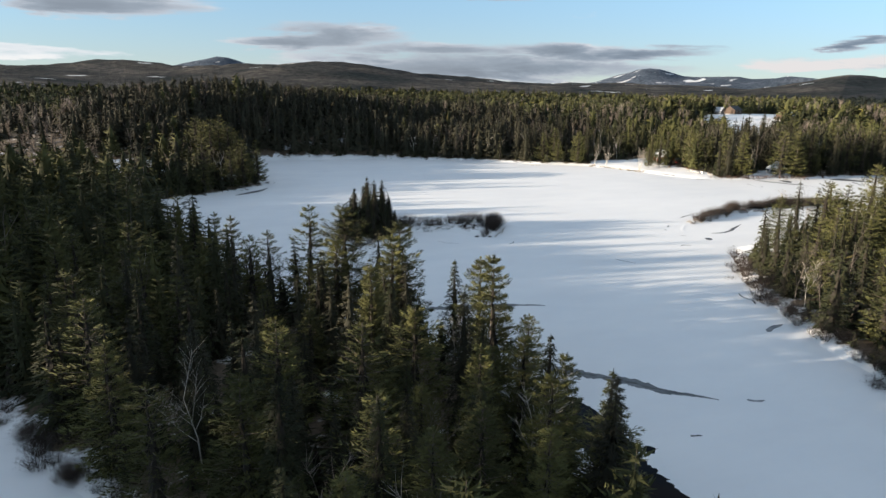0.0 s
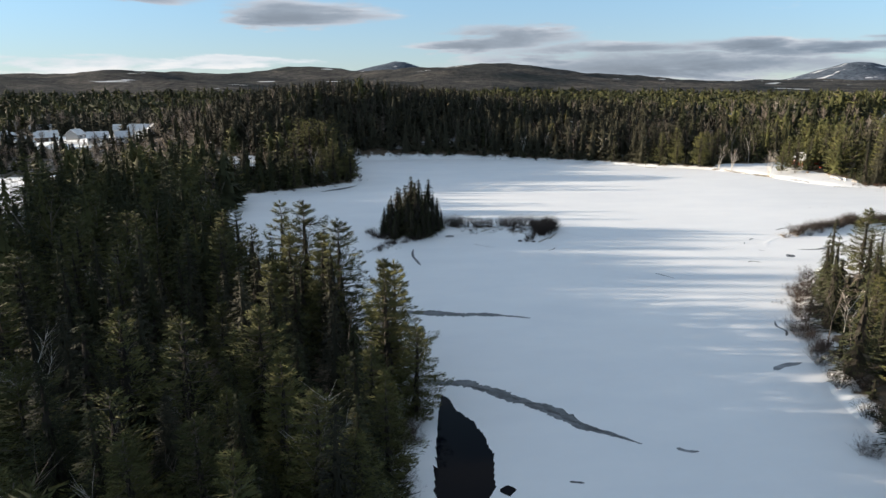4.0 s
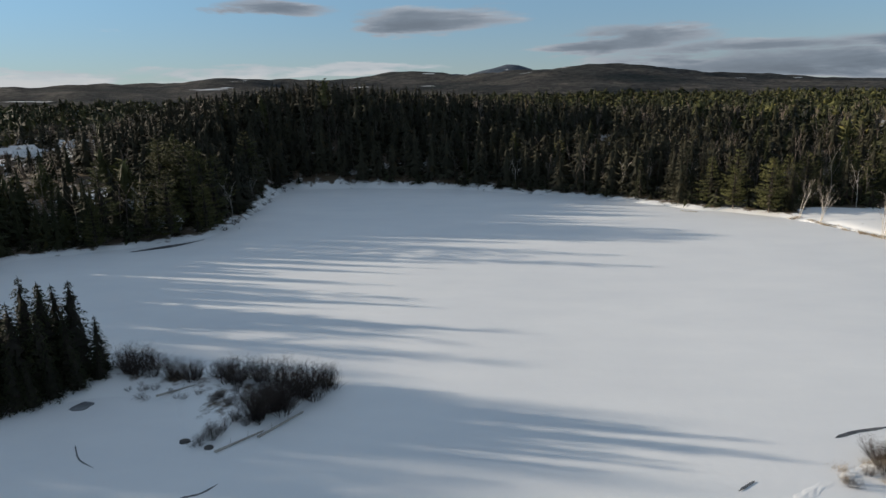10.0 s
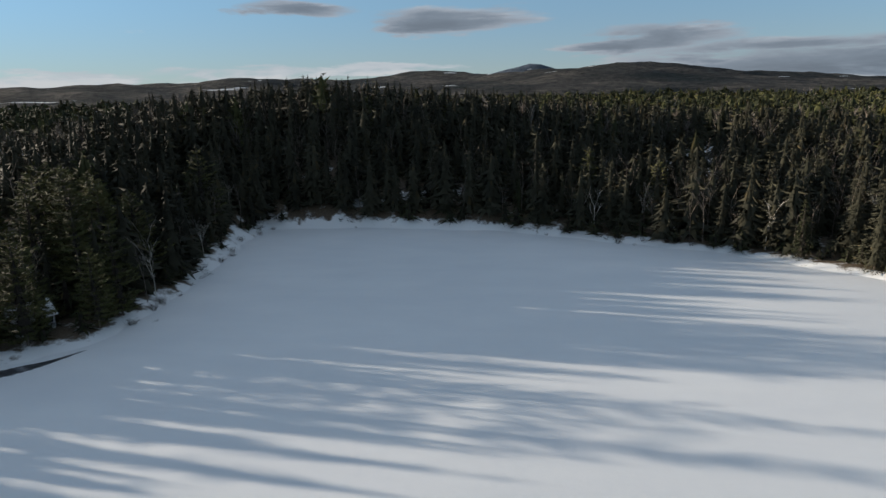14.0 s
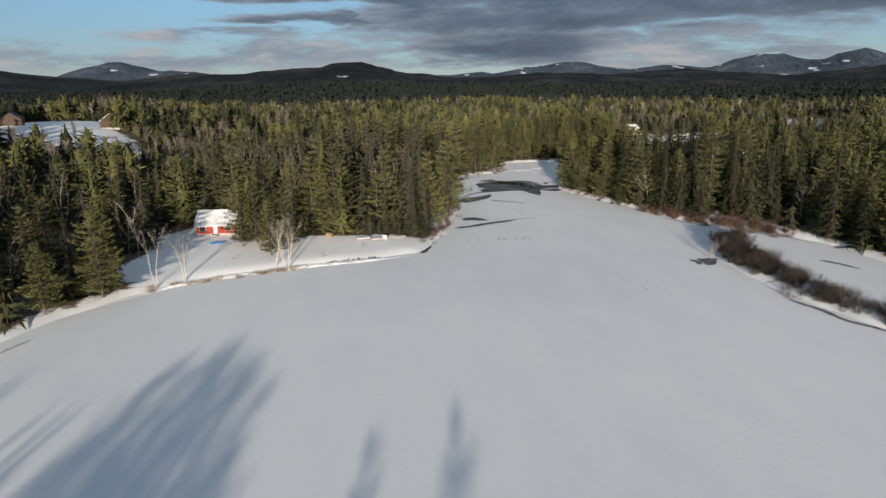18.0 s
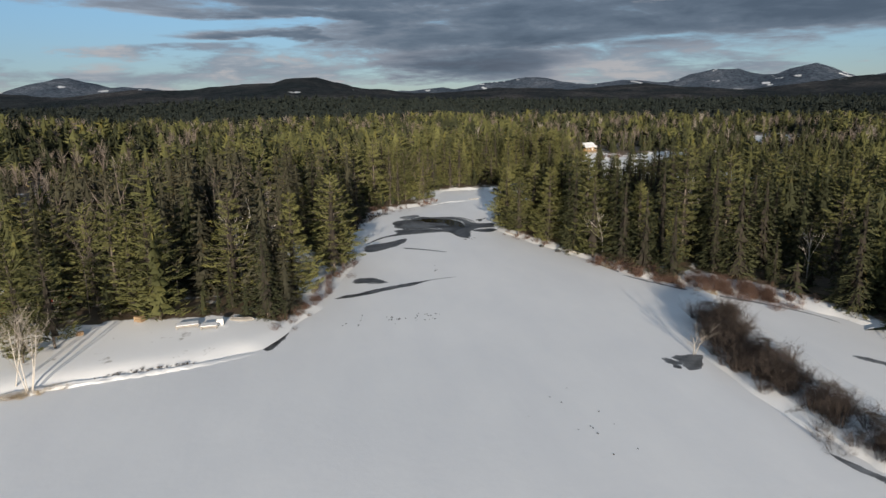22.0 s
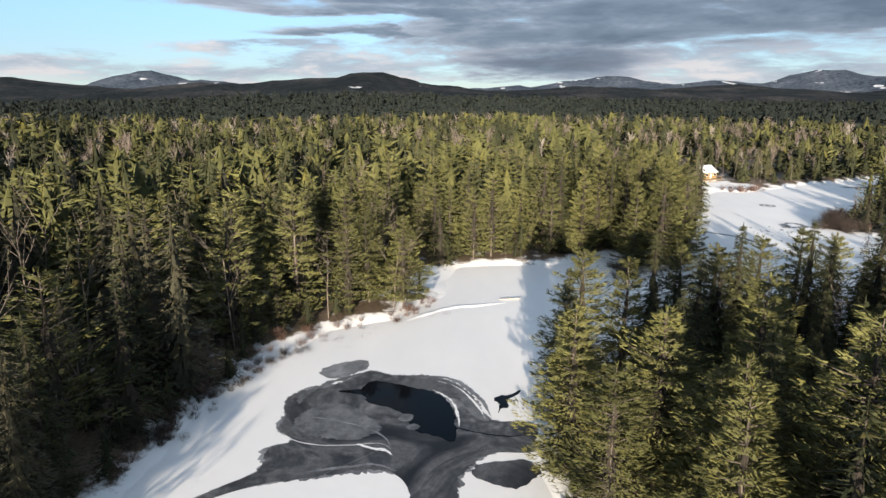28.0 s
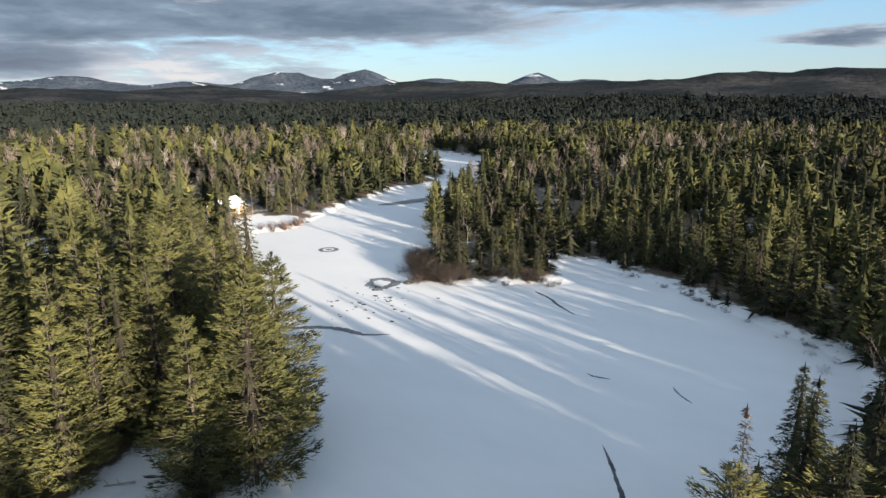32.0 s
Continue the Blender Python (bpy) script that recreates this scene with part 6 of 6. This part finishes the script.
shrub_strip([(131.6, 221.4), (133.4, 218), (134, 214), (134.6, 210.6), (135.2, 207)], 60, 0.22, (0.10, 0.2), 29, "bank shrubs", "low leafless shrub along the snowy edge of the yard", (0, 2))
reed_strip([(68, 120.5), (84, 127)], 14, 1.0, 22)
reed_strip([(150, 117), (160, 121), (176, 128)], 26, 1.2, 23)


# ---- single trees that stand out ----
def grown(root, x, y, size, turn, lean=0.0):
    return plant(root, used, x, y, spot(x, y), size, turn, lean)


ISLET_SPRUCE = [tree_thing("spruce", spruce_shape(450 + i, 18, w, 26, 8, 22, 0.62, 0.13, 0.0, 0.6), (M_BARK, M_SPRUCE), "slender dark spruce in a cluster on the small islet", "tree", "islet spruces") for i, w in enumerate((5.8, 6.6, 5.2))]
for i, (px, py, h) in enumerate(((-35, 133, 12), (-33.5, 136, 14), (-31, 131, 13.5), (-30, 136.5, 17), (-28.4, 132.5, 14.5), (-27.5, 137, 16), (-26, 134, 13), (-25, 139, 15.5), (-24, 136, 11.5),
                                 (-32.5, 139.5, 13), (-28.5, 141, 14.5), (-37, 137, 8), (-22.5, 140, 9.5), (-34, 130, 7.5), (-27, 129.5, 8.5), (-30, 128.5, 9), (-36, 135, 10), (-31.5, 134, 15), (-29.3, 139, 15), (-26.5, 141, 11), (-24.4, 132.6, 8), (-37.5, 133, 6), (-34.4, 128.6, 5.5), (-28.4, 127.8, 6), (-25.6, 130.4, 7), (-22.6, 135, 6.5), (-33, 132, 10), (-21.4, 138, 6))):
    ob = grown(ISLET_SPRUCE[i % 3], px, py, h / 20.5, i * 77)
    tagged(ob, "slender dark spruce in a cluster on the small islet", group="islet spruces")
BIRCH_CLUMP = [tree_thing("birch_clump", bare_shape(330 + i, 9.5, s_, 4, 6, 0.22), (M_BIRCH, M_PALEBARK), "white birch with several stems on the snowy yard", "tree", "yard birches") for i, s_ in enumerate((2, 3, 4))]
grown(BIRCH_CLUMP[0], 119.6, 250.4, 1.05, 20)
grown(BIRCH_CLUMP[1], 123.6, 246.2, 1.05, 110)
grown(BIRCH_CLUMP[2], 129.6, 227.0, 1.1, 200)
grown(BIRCH_CLUMP[0], 131.4, 229.6, 0.9, 300)
leaning = grown(BIRCH_CLUMP[1], 124.6, 135.0, 0.75, 250, 24)
tagged(leaning, "white dead birch leaning over the ice from the sandbar")
YARD_PINES = [(143.3, 229, 16, 1), (138.5, 231.4, 13, 3), (146, 239, 15.5, 0), (149, 236, 16, 2), (168, 259, 19, 1), (171, 250, 20, 3), (171, 243, 19, 0), (166, 236, 18, 1), (162, 229, 19, 3), (156.6, 223.6, 20, 2), (156.4, 221, 17, 0),
              (177, 187, 22, 1), (186, 187, 21, 2), (163, 205, 21, 0), (180, 128, 21, 0)]
RIVER_PINES = [(268, 155.5, 17, 1), (270, 161.5, 17, 3), (318, 97, 23, 1), (322, 106, 22, 3), (326, 98, 22, 0), (314, 106, 23, 2), (330, 92, 21, 1), (320, 116, 22, 3), (312, 94, 22, 0), (292, 101, 24, 1), (297, 97, 24, 3),
               (300, 92, 23, 0), (296, 105, 20, 2), (216, 138.4, 18, 0), (207, 138, 16.5, 1), (226, 131, 19.5, 2), (248.4, 92.5, 17.5, 0), (246.6, 104.5, 17.5, 1), (246.4, 99.5, 18.5, 2), (244.5, 116.5, 17, 0), (243.6, 112.5, 17, 1), (243.6, 88.3, 18, 1), (240, 86, 18, 2), (204, 131, 17, 1), (196, 133.6, 20, 2)]
SHORE_PINES = [(-37.6, 38.5, 19, 2), (-50.5, 69, 21, 1), (-55.5, 76, 20, 2), (-44.6, 59, 20, 0), (-47, 55, 18.5, 2), (-37, 45.5, 17, 0), (-34.5, 35.2, 12.5, 3), (-58, 27, 16.5, 1), (-85, 44, 17, 1), (-38, 20, 13.5, 2), (-40.5, 9, 14, 1), (-44, 14, 15, 0), (-39.5, 27, 13, 1), (-48, 21, 15, 2), (-52, 10, 15, 0), (-60, 14, 15.5, 1), (-70, 20, 15, 2), (-66, 32, 16, 0), (-78, 26, 14, 1), (-60, 245, 22, 1)]
GROVE_PINES = [(-63, 248.5, 23, 3), (-58, 250, 21, 0), (-66, 252, 24, 1), (-61, 254.5, 22, 2), (-69, 247.5, 23.5, 3), (-72, 253, 24, 1), (-64, 257, 22.5, 0), (-56, 257, 19, 1), (-70, 259, 22, 3), (-67, 243, 22, 0), (-57, 241, 18.5, 2), (-56, 225.5, 19, 0), (-70, 218, 22, 2), (-87, 190, 17, 1), (-91, 177, 16.5, 2), (-61, 295, 21.5, 0)]
for px, py, h, k in YARD_PINES + RIVER_PINES + SHORE_PINES + GROVE_PINES:
    ob = grown(FINE_PINE[k % 3] if -55 < px < 0 or 195 < px < 320 else NEAR_PINE[k], px, py, h / 20, px * 13)
for px, py, h in ((190, 130, 21), (160, 119, 17), (201, 123, 18), (241, 122, 19), (240, 111, 20), (241, 101, 20), (243, 90, 20), (173, 124, 20), (167, 122, 18), (246, 85, 18.5), (245.4, 94.3, 16), (248.6, 86, 14), (241.5, 82, 19), (247, 79, 18), (249, 74, 17)):
    grown(FINE_SPRUCE[int(px) % 3] if px > 200 else NEAR_SPRUCE[int(px) % 4], px, py, h / 18, px * 31)
LARCH = tree_thing("dead_conifer", spruce_shape(350, 15, 2.2, 24, 7, 12, 0.55, 0.055, inner=0), (M_SNAG, M_LARCH), "thin rust-brown dying conifer above darker spruces", "tree", "dead trees")
grown(LARCH, 249.4, 86.8, 1.24, 40)
SNAG = tree_thing("dead_tree", bare_shape(360, 13, 1, 6, 7, 0.4), (M_SNAG, M_SNAG), "bleached dead tree with bare crooked branches", "tree", "dead trees")
grown(SNAG, -45, 15.5, 0.95, 60)
grown(SNAG, -74, 31, 0.85, 200)
grown(SNAG, 179, 126, 0.9, 120)
grown(SNAG, 172, 201, 0.8, 10)


# ---- buildings ----
def house(x, y, turn, long, deep, eave, rise, wall, roof, label, category="house", windows=3, door=True, base=0.5, porch=False, chimney=False, windows_back=2, hip=0.0):
    """A gabled house with its ridge along its length; the front looks along -y before it is turned."""
    root = new("cabin" if category == "cabin" else "shed" if category == "shed" else "house")
    tagged(root, label, category)
    root.matrix_basis = pose(x, y, spot(x, y) - 0.15, 0, 0, turn)
    a, d, z0 = long / 2, deep / 2, base
    part("foundation", box(-a + 0.05, a - 0.05, -d + 0.05, d - 0.05, -0.6, z0), M_CONCRETE, root)
    t = 0.15
    for name, (x0, x1, y0, y1) in (("front_wall", (-a, a, -d, -d + t)), ("back_wall", (-a, a, d - t, d)), ("side_wall", (-a, -a + t, -d + t, d - t)), ("side_wall", (a - t, a, -d + t, d - t))):
        part(name, box(x0, x1, y0, y1, z0, z0 + eave), wall, root)
    for sx in (-a, a - t) if not hip else ():
        bm = bmesh.new()
        vs = [bm.verts.new((sx + dx, yy, zz)) for dx in (0, t) for yy, zz in ((-d, z0 + eave), (d, z0 + eave), (0, z0 + eave + rise))]
        for f in ((0, 1, 2), (5, 4, 3), (0, 3, 4, 1), (1, 4, 5, 2), (2, 5, 3, 0)):
            bm.faces.new([vs[i] for i in f])
        part("gable", bm, wall, root)
    over, thick = 0.45, 0.14
    for sgn in (-1, 1):
        bm = bmesh.new()
        slope = rise / d
        low, ridge = (sgn * (d + over), z0 + eave - over * slope), (0.0, z0 + eave + rise)
        ends = (-a - over, -a - over + hip, a + over, a + over - hip)
        vs = [bm.verts.new((xx, yy, zz + dz)) for dz in (0.02, thick + 0.02) for xx, (yy, zz) in zip(ends, (low, ridge, low, ridge))]
        for f in ((0, 1, 3, 2), (4, 6, 7, 5), (0, 4, 5, 1), (2, 3, 7, 6), (0, 2, 6, 4), (1, 5, 7, 3)):
            bm.faces.new([vs[i] for i in f])
        part("roof_slope", bm, roof, root)
        if hip:
            bm = bmesh.new()
            ex, px = sgn * (a + over), sgn * (a + over - hip)
            vs = [bm.verts.new((xx, yy, zz + dz)) for dz in (0.02, thick + 0.02) for xx, yy, zz in ((ex, -d - over, low[1]), (ex, d + over, low[1]), (px, 0, ridge[1]))]
            for f in ((0, 1, 2), (3, 4, 5), (0, 1, 4, 3), (1, 2, 5, 4), (2, 0, 3, 5)):
                bm.faces.new([vs[i] for i in f])
            part("hip_slope", bm, roof, root)

    def window(cx, face, w, h, zc):
        s_ = -1 if face == "front" else 1
        yy = s_ * (d + 0.02)
        frame_ = part("window", box(cx - w / 2, cx + w / 2, yy - 0.03, yy + 0.03, zc - h / 2, zc + h / 2), M_WHITE, root)
        part("pane", box(cx - w / 2 + 0.08, cx + w / 2 - 0.08, yy + s_ * 0.02 - 0.02, yy + s_ * 0.02 + 0.02, zc - h / 2 + 0.08, zc + h / 2 - 0.08), M_GLASS, frame_)

    spots = [(i + 0.5) / (windows + door) * long - a for i in range(windows + door)]
    where = len(spots) // 2
    for i, cx in enumerate(spots):
        if door and i == where:
            leaf = part("door", box(cx - 0.47, cx + 0.47, -d - 0.05, -d + 0.02, z0 + 0.02, z0 + 2.05), M_WHITE, root)
            part("handle", box(cx + 0.33, cx + 0.40, -d - 0.11, -d - 0.05, z0 + 0.98, z0 + 1.08), M_BLACK, leaf)
            part("step", box(cx - 0.8, cx + 0.8, -d - 1.1, -d - 0.02, -0.2, z0 - 0.05), M_GREYWOOD, root)
        else:
            window(cx, "front", min(1.6, long / (windows + 1.5)), 1.1, z0 + eave * 0.58)
    for i in range(windows_back):
        window((i + 0.5) / windows_back * long - a, "back", 1.0, 1.0, z0 + eave * 0.58)
    if chimney:
        part("chimney", box(a * 0.3, a * 0.3 + 0.6, 0.4, 1.0, z0 + eave + rise * 0.3, z0 + eave + rise + 0.9), M_CONCRETE, root)
    if porch:
        part("deck", box(-a, a, -d - 2.6, -d - 0.02, z0 - 0.22, z0 - 0.05), M_WOOD, root)
        for px in (-a + 0.1, -a / 3, a / 3, a - 0.1):
            part("post", box(px - 0.06, px + 0.06, -d - 2.56, -d - 2.44, -0.6, z0 + 0.95), M_WOOD, root)
        part("rail", box(-a, a, -d - 2.55, -d - 2.45, z0 + 0.95, z0 + 1.03), M_WOOD, root)
    return root


def stove_pipe(x, y, top):
    root = new("stove_pipe")
    tagged(root, "thin dark metal stove pipe rising above a cabin roof", "chimney")
    root.location = (x, y, spot(x, y))
    for name, r, z0, z1 in (("pipe", 0.09, 2.6, top), ("cap", 0.17, top, top + 0.12)):
        s_ = Soup()
        s_.tube((0, 0, z0), (0, 0, z1), r, r * 0.9, 8)
        part(name, mesh_from(name, *s_.arrays(), [M_ROOF]), M_ROOF, root)


house(160.4, 247.2, -92, 9.2, 8.4, 2.15, 2.9, M_RED, M_ROOF_SNOW, "small red lakeside cabin with a snow-dusted roof", "cabin", 2, True, 0.55)
house(163, 236.5, -92, 4.5, 3.5, 2.1, 1.2, M_RED, M_ROOF_SNOW, "red wooden shed with a snowy roof under pines", "shed", 1, True, 0.2, windows_back=0)
house(183, 194.6, -90, 6.2, 5.6, 2.3, 3.0, M_GREYWALL, M_ROOF_SNOW, "small riverside cabin with a steep snow-covered hipped roof", "cabin", 3, False, 0.5, hip=2.9)
stove_pipe(181.2, 193.2, 5.2)
house(427, 31, -65, 9.5, 7.5, 2.7, 2.4, M_YELLOW, M_ROOF_SNOW, "ochre wooden river house with a raised deck", "house", 3, True, 1.2, True)
house(-77, 247, 60, 8.0, 6.5, 2.5, 2.3, M_BROWN, M_ROOF_SNOW, "brown house among trees on the western shore", "house", 2, True, 0.5, chimney=True)
house(-60, 231, 60, 6.0, 5.0, 2.3, 1.9, M_GREYWALL, M_ROOF_SNOW, "grey cottage among trees on the western shore", "cabin", 2, True, 0.4)
house(340, 384, 200, 13, 9, 3.2, 3.0, M_BROWN, M_ROOF, "large dark timber house on an open snowy rise", "house", 4, True, 0.6)
house(333, 393, 110, 8, 7, 3.0, 2.8, M_GREYWALL, M_ROOF_SNOW, "grey garage wing beside a timber house", "house", 2, True, 0.3)
house(350, 342, 200, 12, 9, 3.2, 3.4, M_BROWN, M_ROOF_SNOW, "dark house with a snowy roof on an open rise", "house", 4, True, 0.6, True)
for px, py, turn, long, wall, text in ((-202, 366, 20, 11, M_GREYWALL, "grey"), (-195, 395, 15, 16, M_WHITE, "long white"), (-181, 378, 15, 12, M_WHITE, "white"), (-170, 368, 110, 10, M_GREYWALL, "grey"), (-181, 350, 20, 9, M_WHITE, "small white"),
                                       (-246, 372, 100, 12, M_WHITE, "white"), (-256, 418, 30, 13, M_BROWN, "brown"), (-268, 446, 15, 12, M_WHITE, "white"), (-300, 455, 95, 11, M_GREYWALL, "grey"), (-293, 489, 20, 14, M_WHITE, "white"), (-230, 402, 80, 9, M_GREYWALL, "small grey")):
    house(px, py, turn, long, 8, 3.0, 3.0, wall, M_ROOF_SNOW, text + " village house with a snow-covered roof", "house", 3, True, 0.4, chimney=True)
for px, py, turn in ((91, 437, 30), (130, 440, 10), (72, 470, 60), (215, 420, 20), (255, 455, 40)):
    house(px, py, turn, 10, 8, 2.8, 2.6, M_GREYWALL, M_ROOF_SNOW, "grey house half hidden in hillside woods", "house", 3, True, 0.4)


# ---- things in the yard ----
def dock_section(x, y, turn, long):
    root = new("dock_section")
    tagged(root, "weathered dock section pulled up on the snowy yard", "dock", "dock sections")
    root.matrix_basis = pose(x, y, spot(x, y), 0, 0, turn)
    for i in range(int(long / 0.3)):
        part("plank", box(-long / 2 + i * 0.3, -long / 2 + i * 0.3 + 0.27, -0.9, 0.9, 0.42, 0.47), M_GREYWOOD, root)
    part("snow_cover", box(-long / 2 + 0.05, long / 2 - 0.1, -0.86, 0.84, 0.474, 0.60, 0.05), M_SNOW_ICE, root, "thick white snow on the planks")
    for yy in (-0.8, 0.7):
        part("beam", box(-long / 2, long / 2, yy, yy + 0.1, 0.22, 0.415), M_GREYWOOD, root)
    for xx in (-long / 2 + 0.2, long / 2 - 0.3):
        for yy in (-0.82, 0.72):
            part("leg", box(xx, xx + 0.12, yy + 0.11, yy + 0.2, -0.3, 0.41), M_GREYWOOD, root)


dock_section(149, 211, 100, 3.6)
dock_section(148.2, 207.4, 95, 2.8)


def boat(x, y, turn, mat, label, long=4.2):
    """An upturned rowing boat."""
    bm = bmesh.new()
    rings = []
    for i in range(9):
        t = i / 8 * 2 - 1
        w, h = 0.7 * (1 - abs(t) ** 2.6) + 0.02, 0.5 * (1 - 0.35 * t * t)
        rings.append([bm.verts.new((t * long / 2, w * math.cos(k), h * math.sin(k) * 0.9)) for k in np.linspace(0, math.pi, 7)])
    for r0, r1 in zip(rings[:-1], rings[1:]):
        for j in range(6):
            bm.faces.new((r0[j], r0[j + 1], r1[j + 1], r1[j]))
    root = new("rowing_boat")
    tagged(root, label, "boat")
    root.matrix_basis = pose(x, y, spot(x, y), 0, 0, turn)
    part("hull", bm, mat, root)
    part("keel", box(-long / 2 + 0.2, long / 2 - 0.2, -0.03, 0.03, 0.40, 0.49), M_GREYWOOD, root)


boat(151, 202.6, 80, M_GREYWOOD, "upturned grey rowing boat beside dock sections")
boat(149, 245.6, 100, M_BLUE, "upturned bright blue boat on the snowy lawn", 3.6)
boat(301.6, 108, 40, M_BLACK, "dark upturned boat on the snowy river bank", 3.6)


def wood_pile(x, y, turn, rows, cols):
    root = new("wood_pile")
    tagged(root, "stack of split orange-brown firewood under the pines", "firewood", "wood piles")
    root.matrix_basis = pose(x, y, spot(x, y) + 0.1, 0, 0, turn)
    rng = random.Random(int(x))
    bm = bmesh.new()
    bmesh.ops.create_cone(bm, cap_ends=True, segments=6, radius1=0.13, radius2=0.13, depth=1.0, matrix=Matrix.Rotation(math.pi / 2, 4, "X"))
    me = bpy.data.meshes.new("log")
    bm.to_mesh(me)
    bm.free()
    me.materials.append(M_WOOD)
    for r in range(rows):
        for c in range(cols - (r % 2)):
            ob = new("log", me)
            ob.parent = root
            ob.matrix_basis = pose((c + 0.5 * (r % 2)) * 0.25 - cols * 0.125, rng.uniform(-0.08, 0.08), 0.1 + r * 0.215, 0, rng.uniform(0, 60), 0)


wood_pile(158.4, 225.2, 30, 5, 9)
wood_pile(152.5, 219.4, 60, 4, 7)
wood_pile(148, 227.1, 20, 2, 5)


def storage_box(x, y, turn):
    root = new("storage_box")
    tagged(root, "small white wooden storage box with a snowy lid", "storage box")
    root.matrix_basis = pose(x, y, spot(x, y), 0, 0, turn)
    part("body", box(-0.55, 0.55, -0.4, 0.4, 0.0, 0.8, 0.02), M_WHITE, root)
    part("lid", box(-0.6, 0.6, -0.45, 0.45, 0.803, 0.86, 0.02), M_GREYWOOD, root, "grey wooden lid")
    part("snow_cover", box(-0.56, 0.56, -0.41, 0.41, 0.863, 1.0, 0.05), M_SNOW_ICE, root, "white snow on the lid")


storage_box(149.4, 205.9, 100)


def log_on_shore(x, y, turn, long, tilt=0.0):
    s_ = Soup()
    s_.tube((-long / 2, 0, 0.12), (long / 2, 0, 0.2), 0.16, 0.09, 7)
    for i in range(4):
        t = -long / 2 + long * (0.3 + 0.18 * i)
        s_.tube((t, 0, 0.15), (t + 0.5, (-1) ** i * 0.7, 0.5), 0.05, 0.02, 4)
    v, f = s_.arrays()
    ob = new("fallen_log", mesh_from("fallen_log", v, f, [M_SNAG]))
    ob.matrix_basis = pose(x, y, max(0.0, spot(x, y)), 0, tilt, turn)
    tagged(ob, "fallen bleached log lying on the snow", "log", "fallen logs")


for px, py, turn, long in ((4, 124, 50, 6), (7.5, 128, 60, 7), (-9, 135, 40, 5), (-34, 127.5, 30, 5), (92.5, 263.5, 160, 5), (-33, 45.5, 70, 6), (273, 136, 100, 4), (186, 130.6, 30, 5), (210, 139.2, 20, 6), (-36, 33, 80, 4), (302, 111, 60, 3)):
    log_on_shore(px, py, turn, long)


def ribbon_on_ground(name, points, wide, mat, label, category):
    line = smooth_outline(points, 3.0, False)
    xs, ys = [], []
    n = len(line)
    for i, q in enumerate(line):
        way = (line[min(i + 1, n - 1)] - line[max(i - 1, 0)]).normalized()
        for sgn in (-1, 0, 1):
            xs.append(q.x - way.y * sgn * wide / 2)
            ys.append(q.y + way.x * sgn * wide / 2)
    zs = ground_height(np.array(xs), np.array(ys)) + 0.12
    faces = [(3 * i + j, 3 * i + j + 1, 3 * i + j + 4, 3 * i + j + 3) for i in range(n - 1) for j in range(2)]
    tagged(new(name, mesh_from(name, list(zip(xs, ys, zs)), faces, [mat])), label, category, kind="structure")


ribbon_on_ground("road", [(-330, 500), (-290, 470), (-262, 430), (-235, 392), (-215, 372), (-180, 345)], 6, M_ROAD, "packed snowy village road", "road")
ribbon_on_ground("road_1", [(-30, 326), (-12, 329), (4, 333), (30, 345)], 3, M_ROAD, "packed snowy shore road behind trees", "road")
ribbon_on_ground("road_2", [(72, 352), (80, 366), (88, 400), (90, 440)], 4.5, M_ROAD, "packed snowy woodland track", "road")
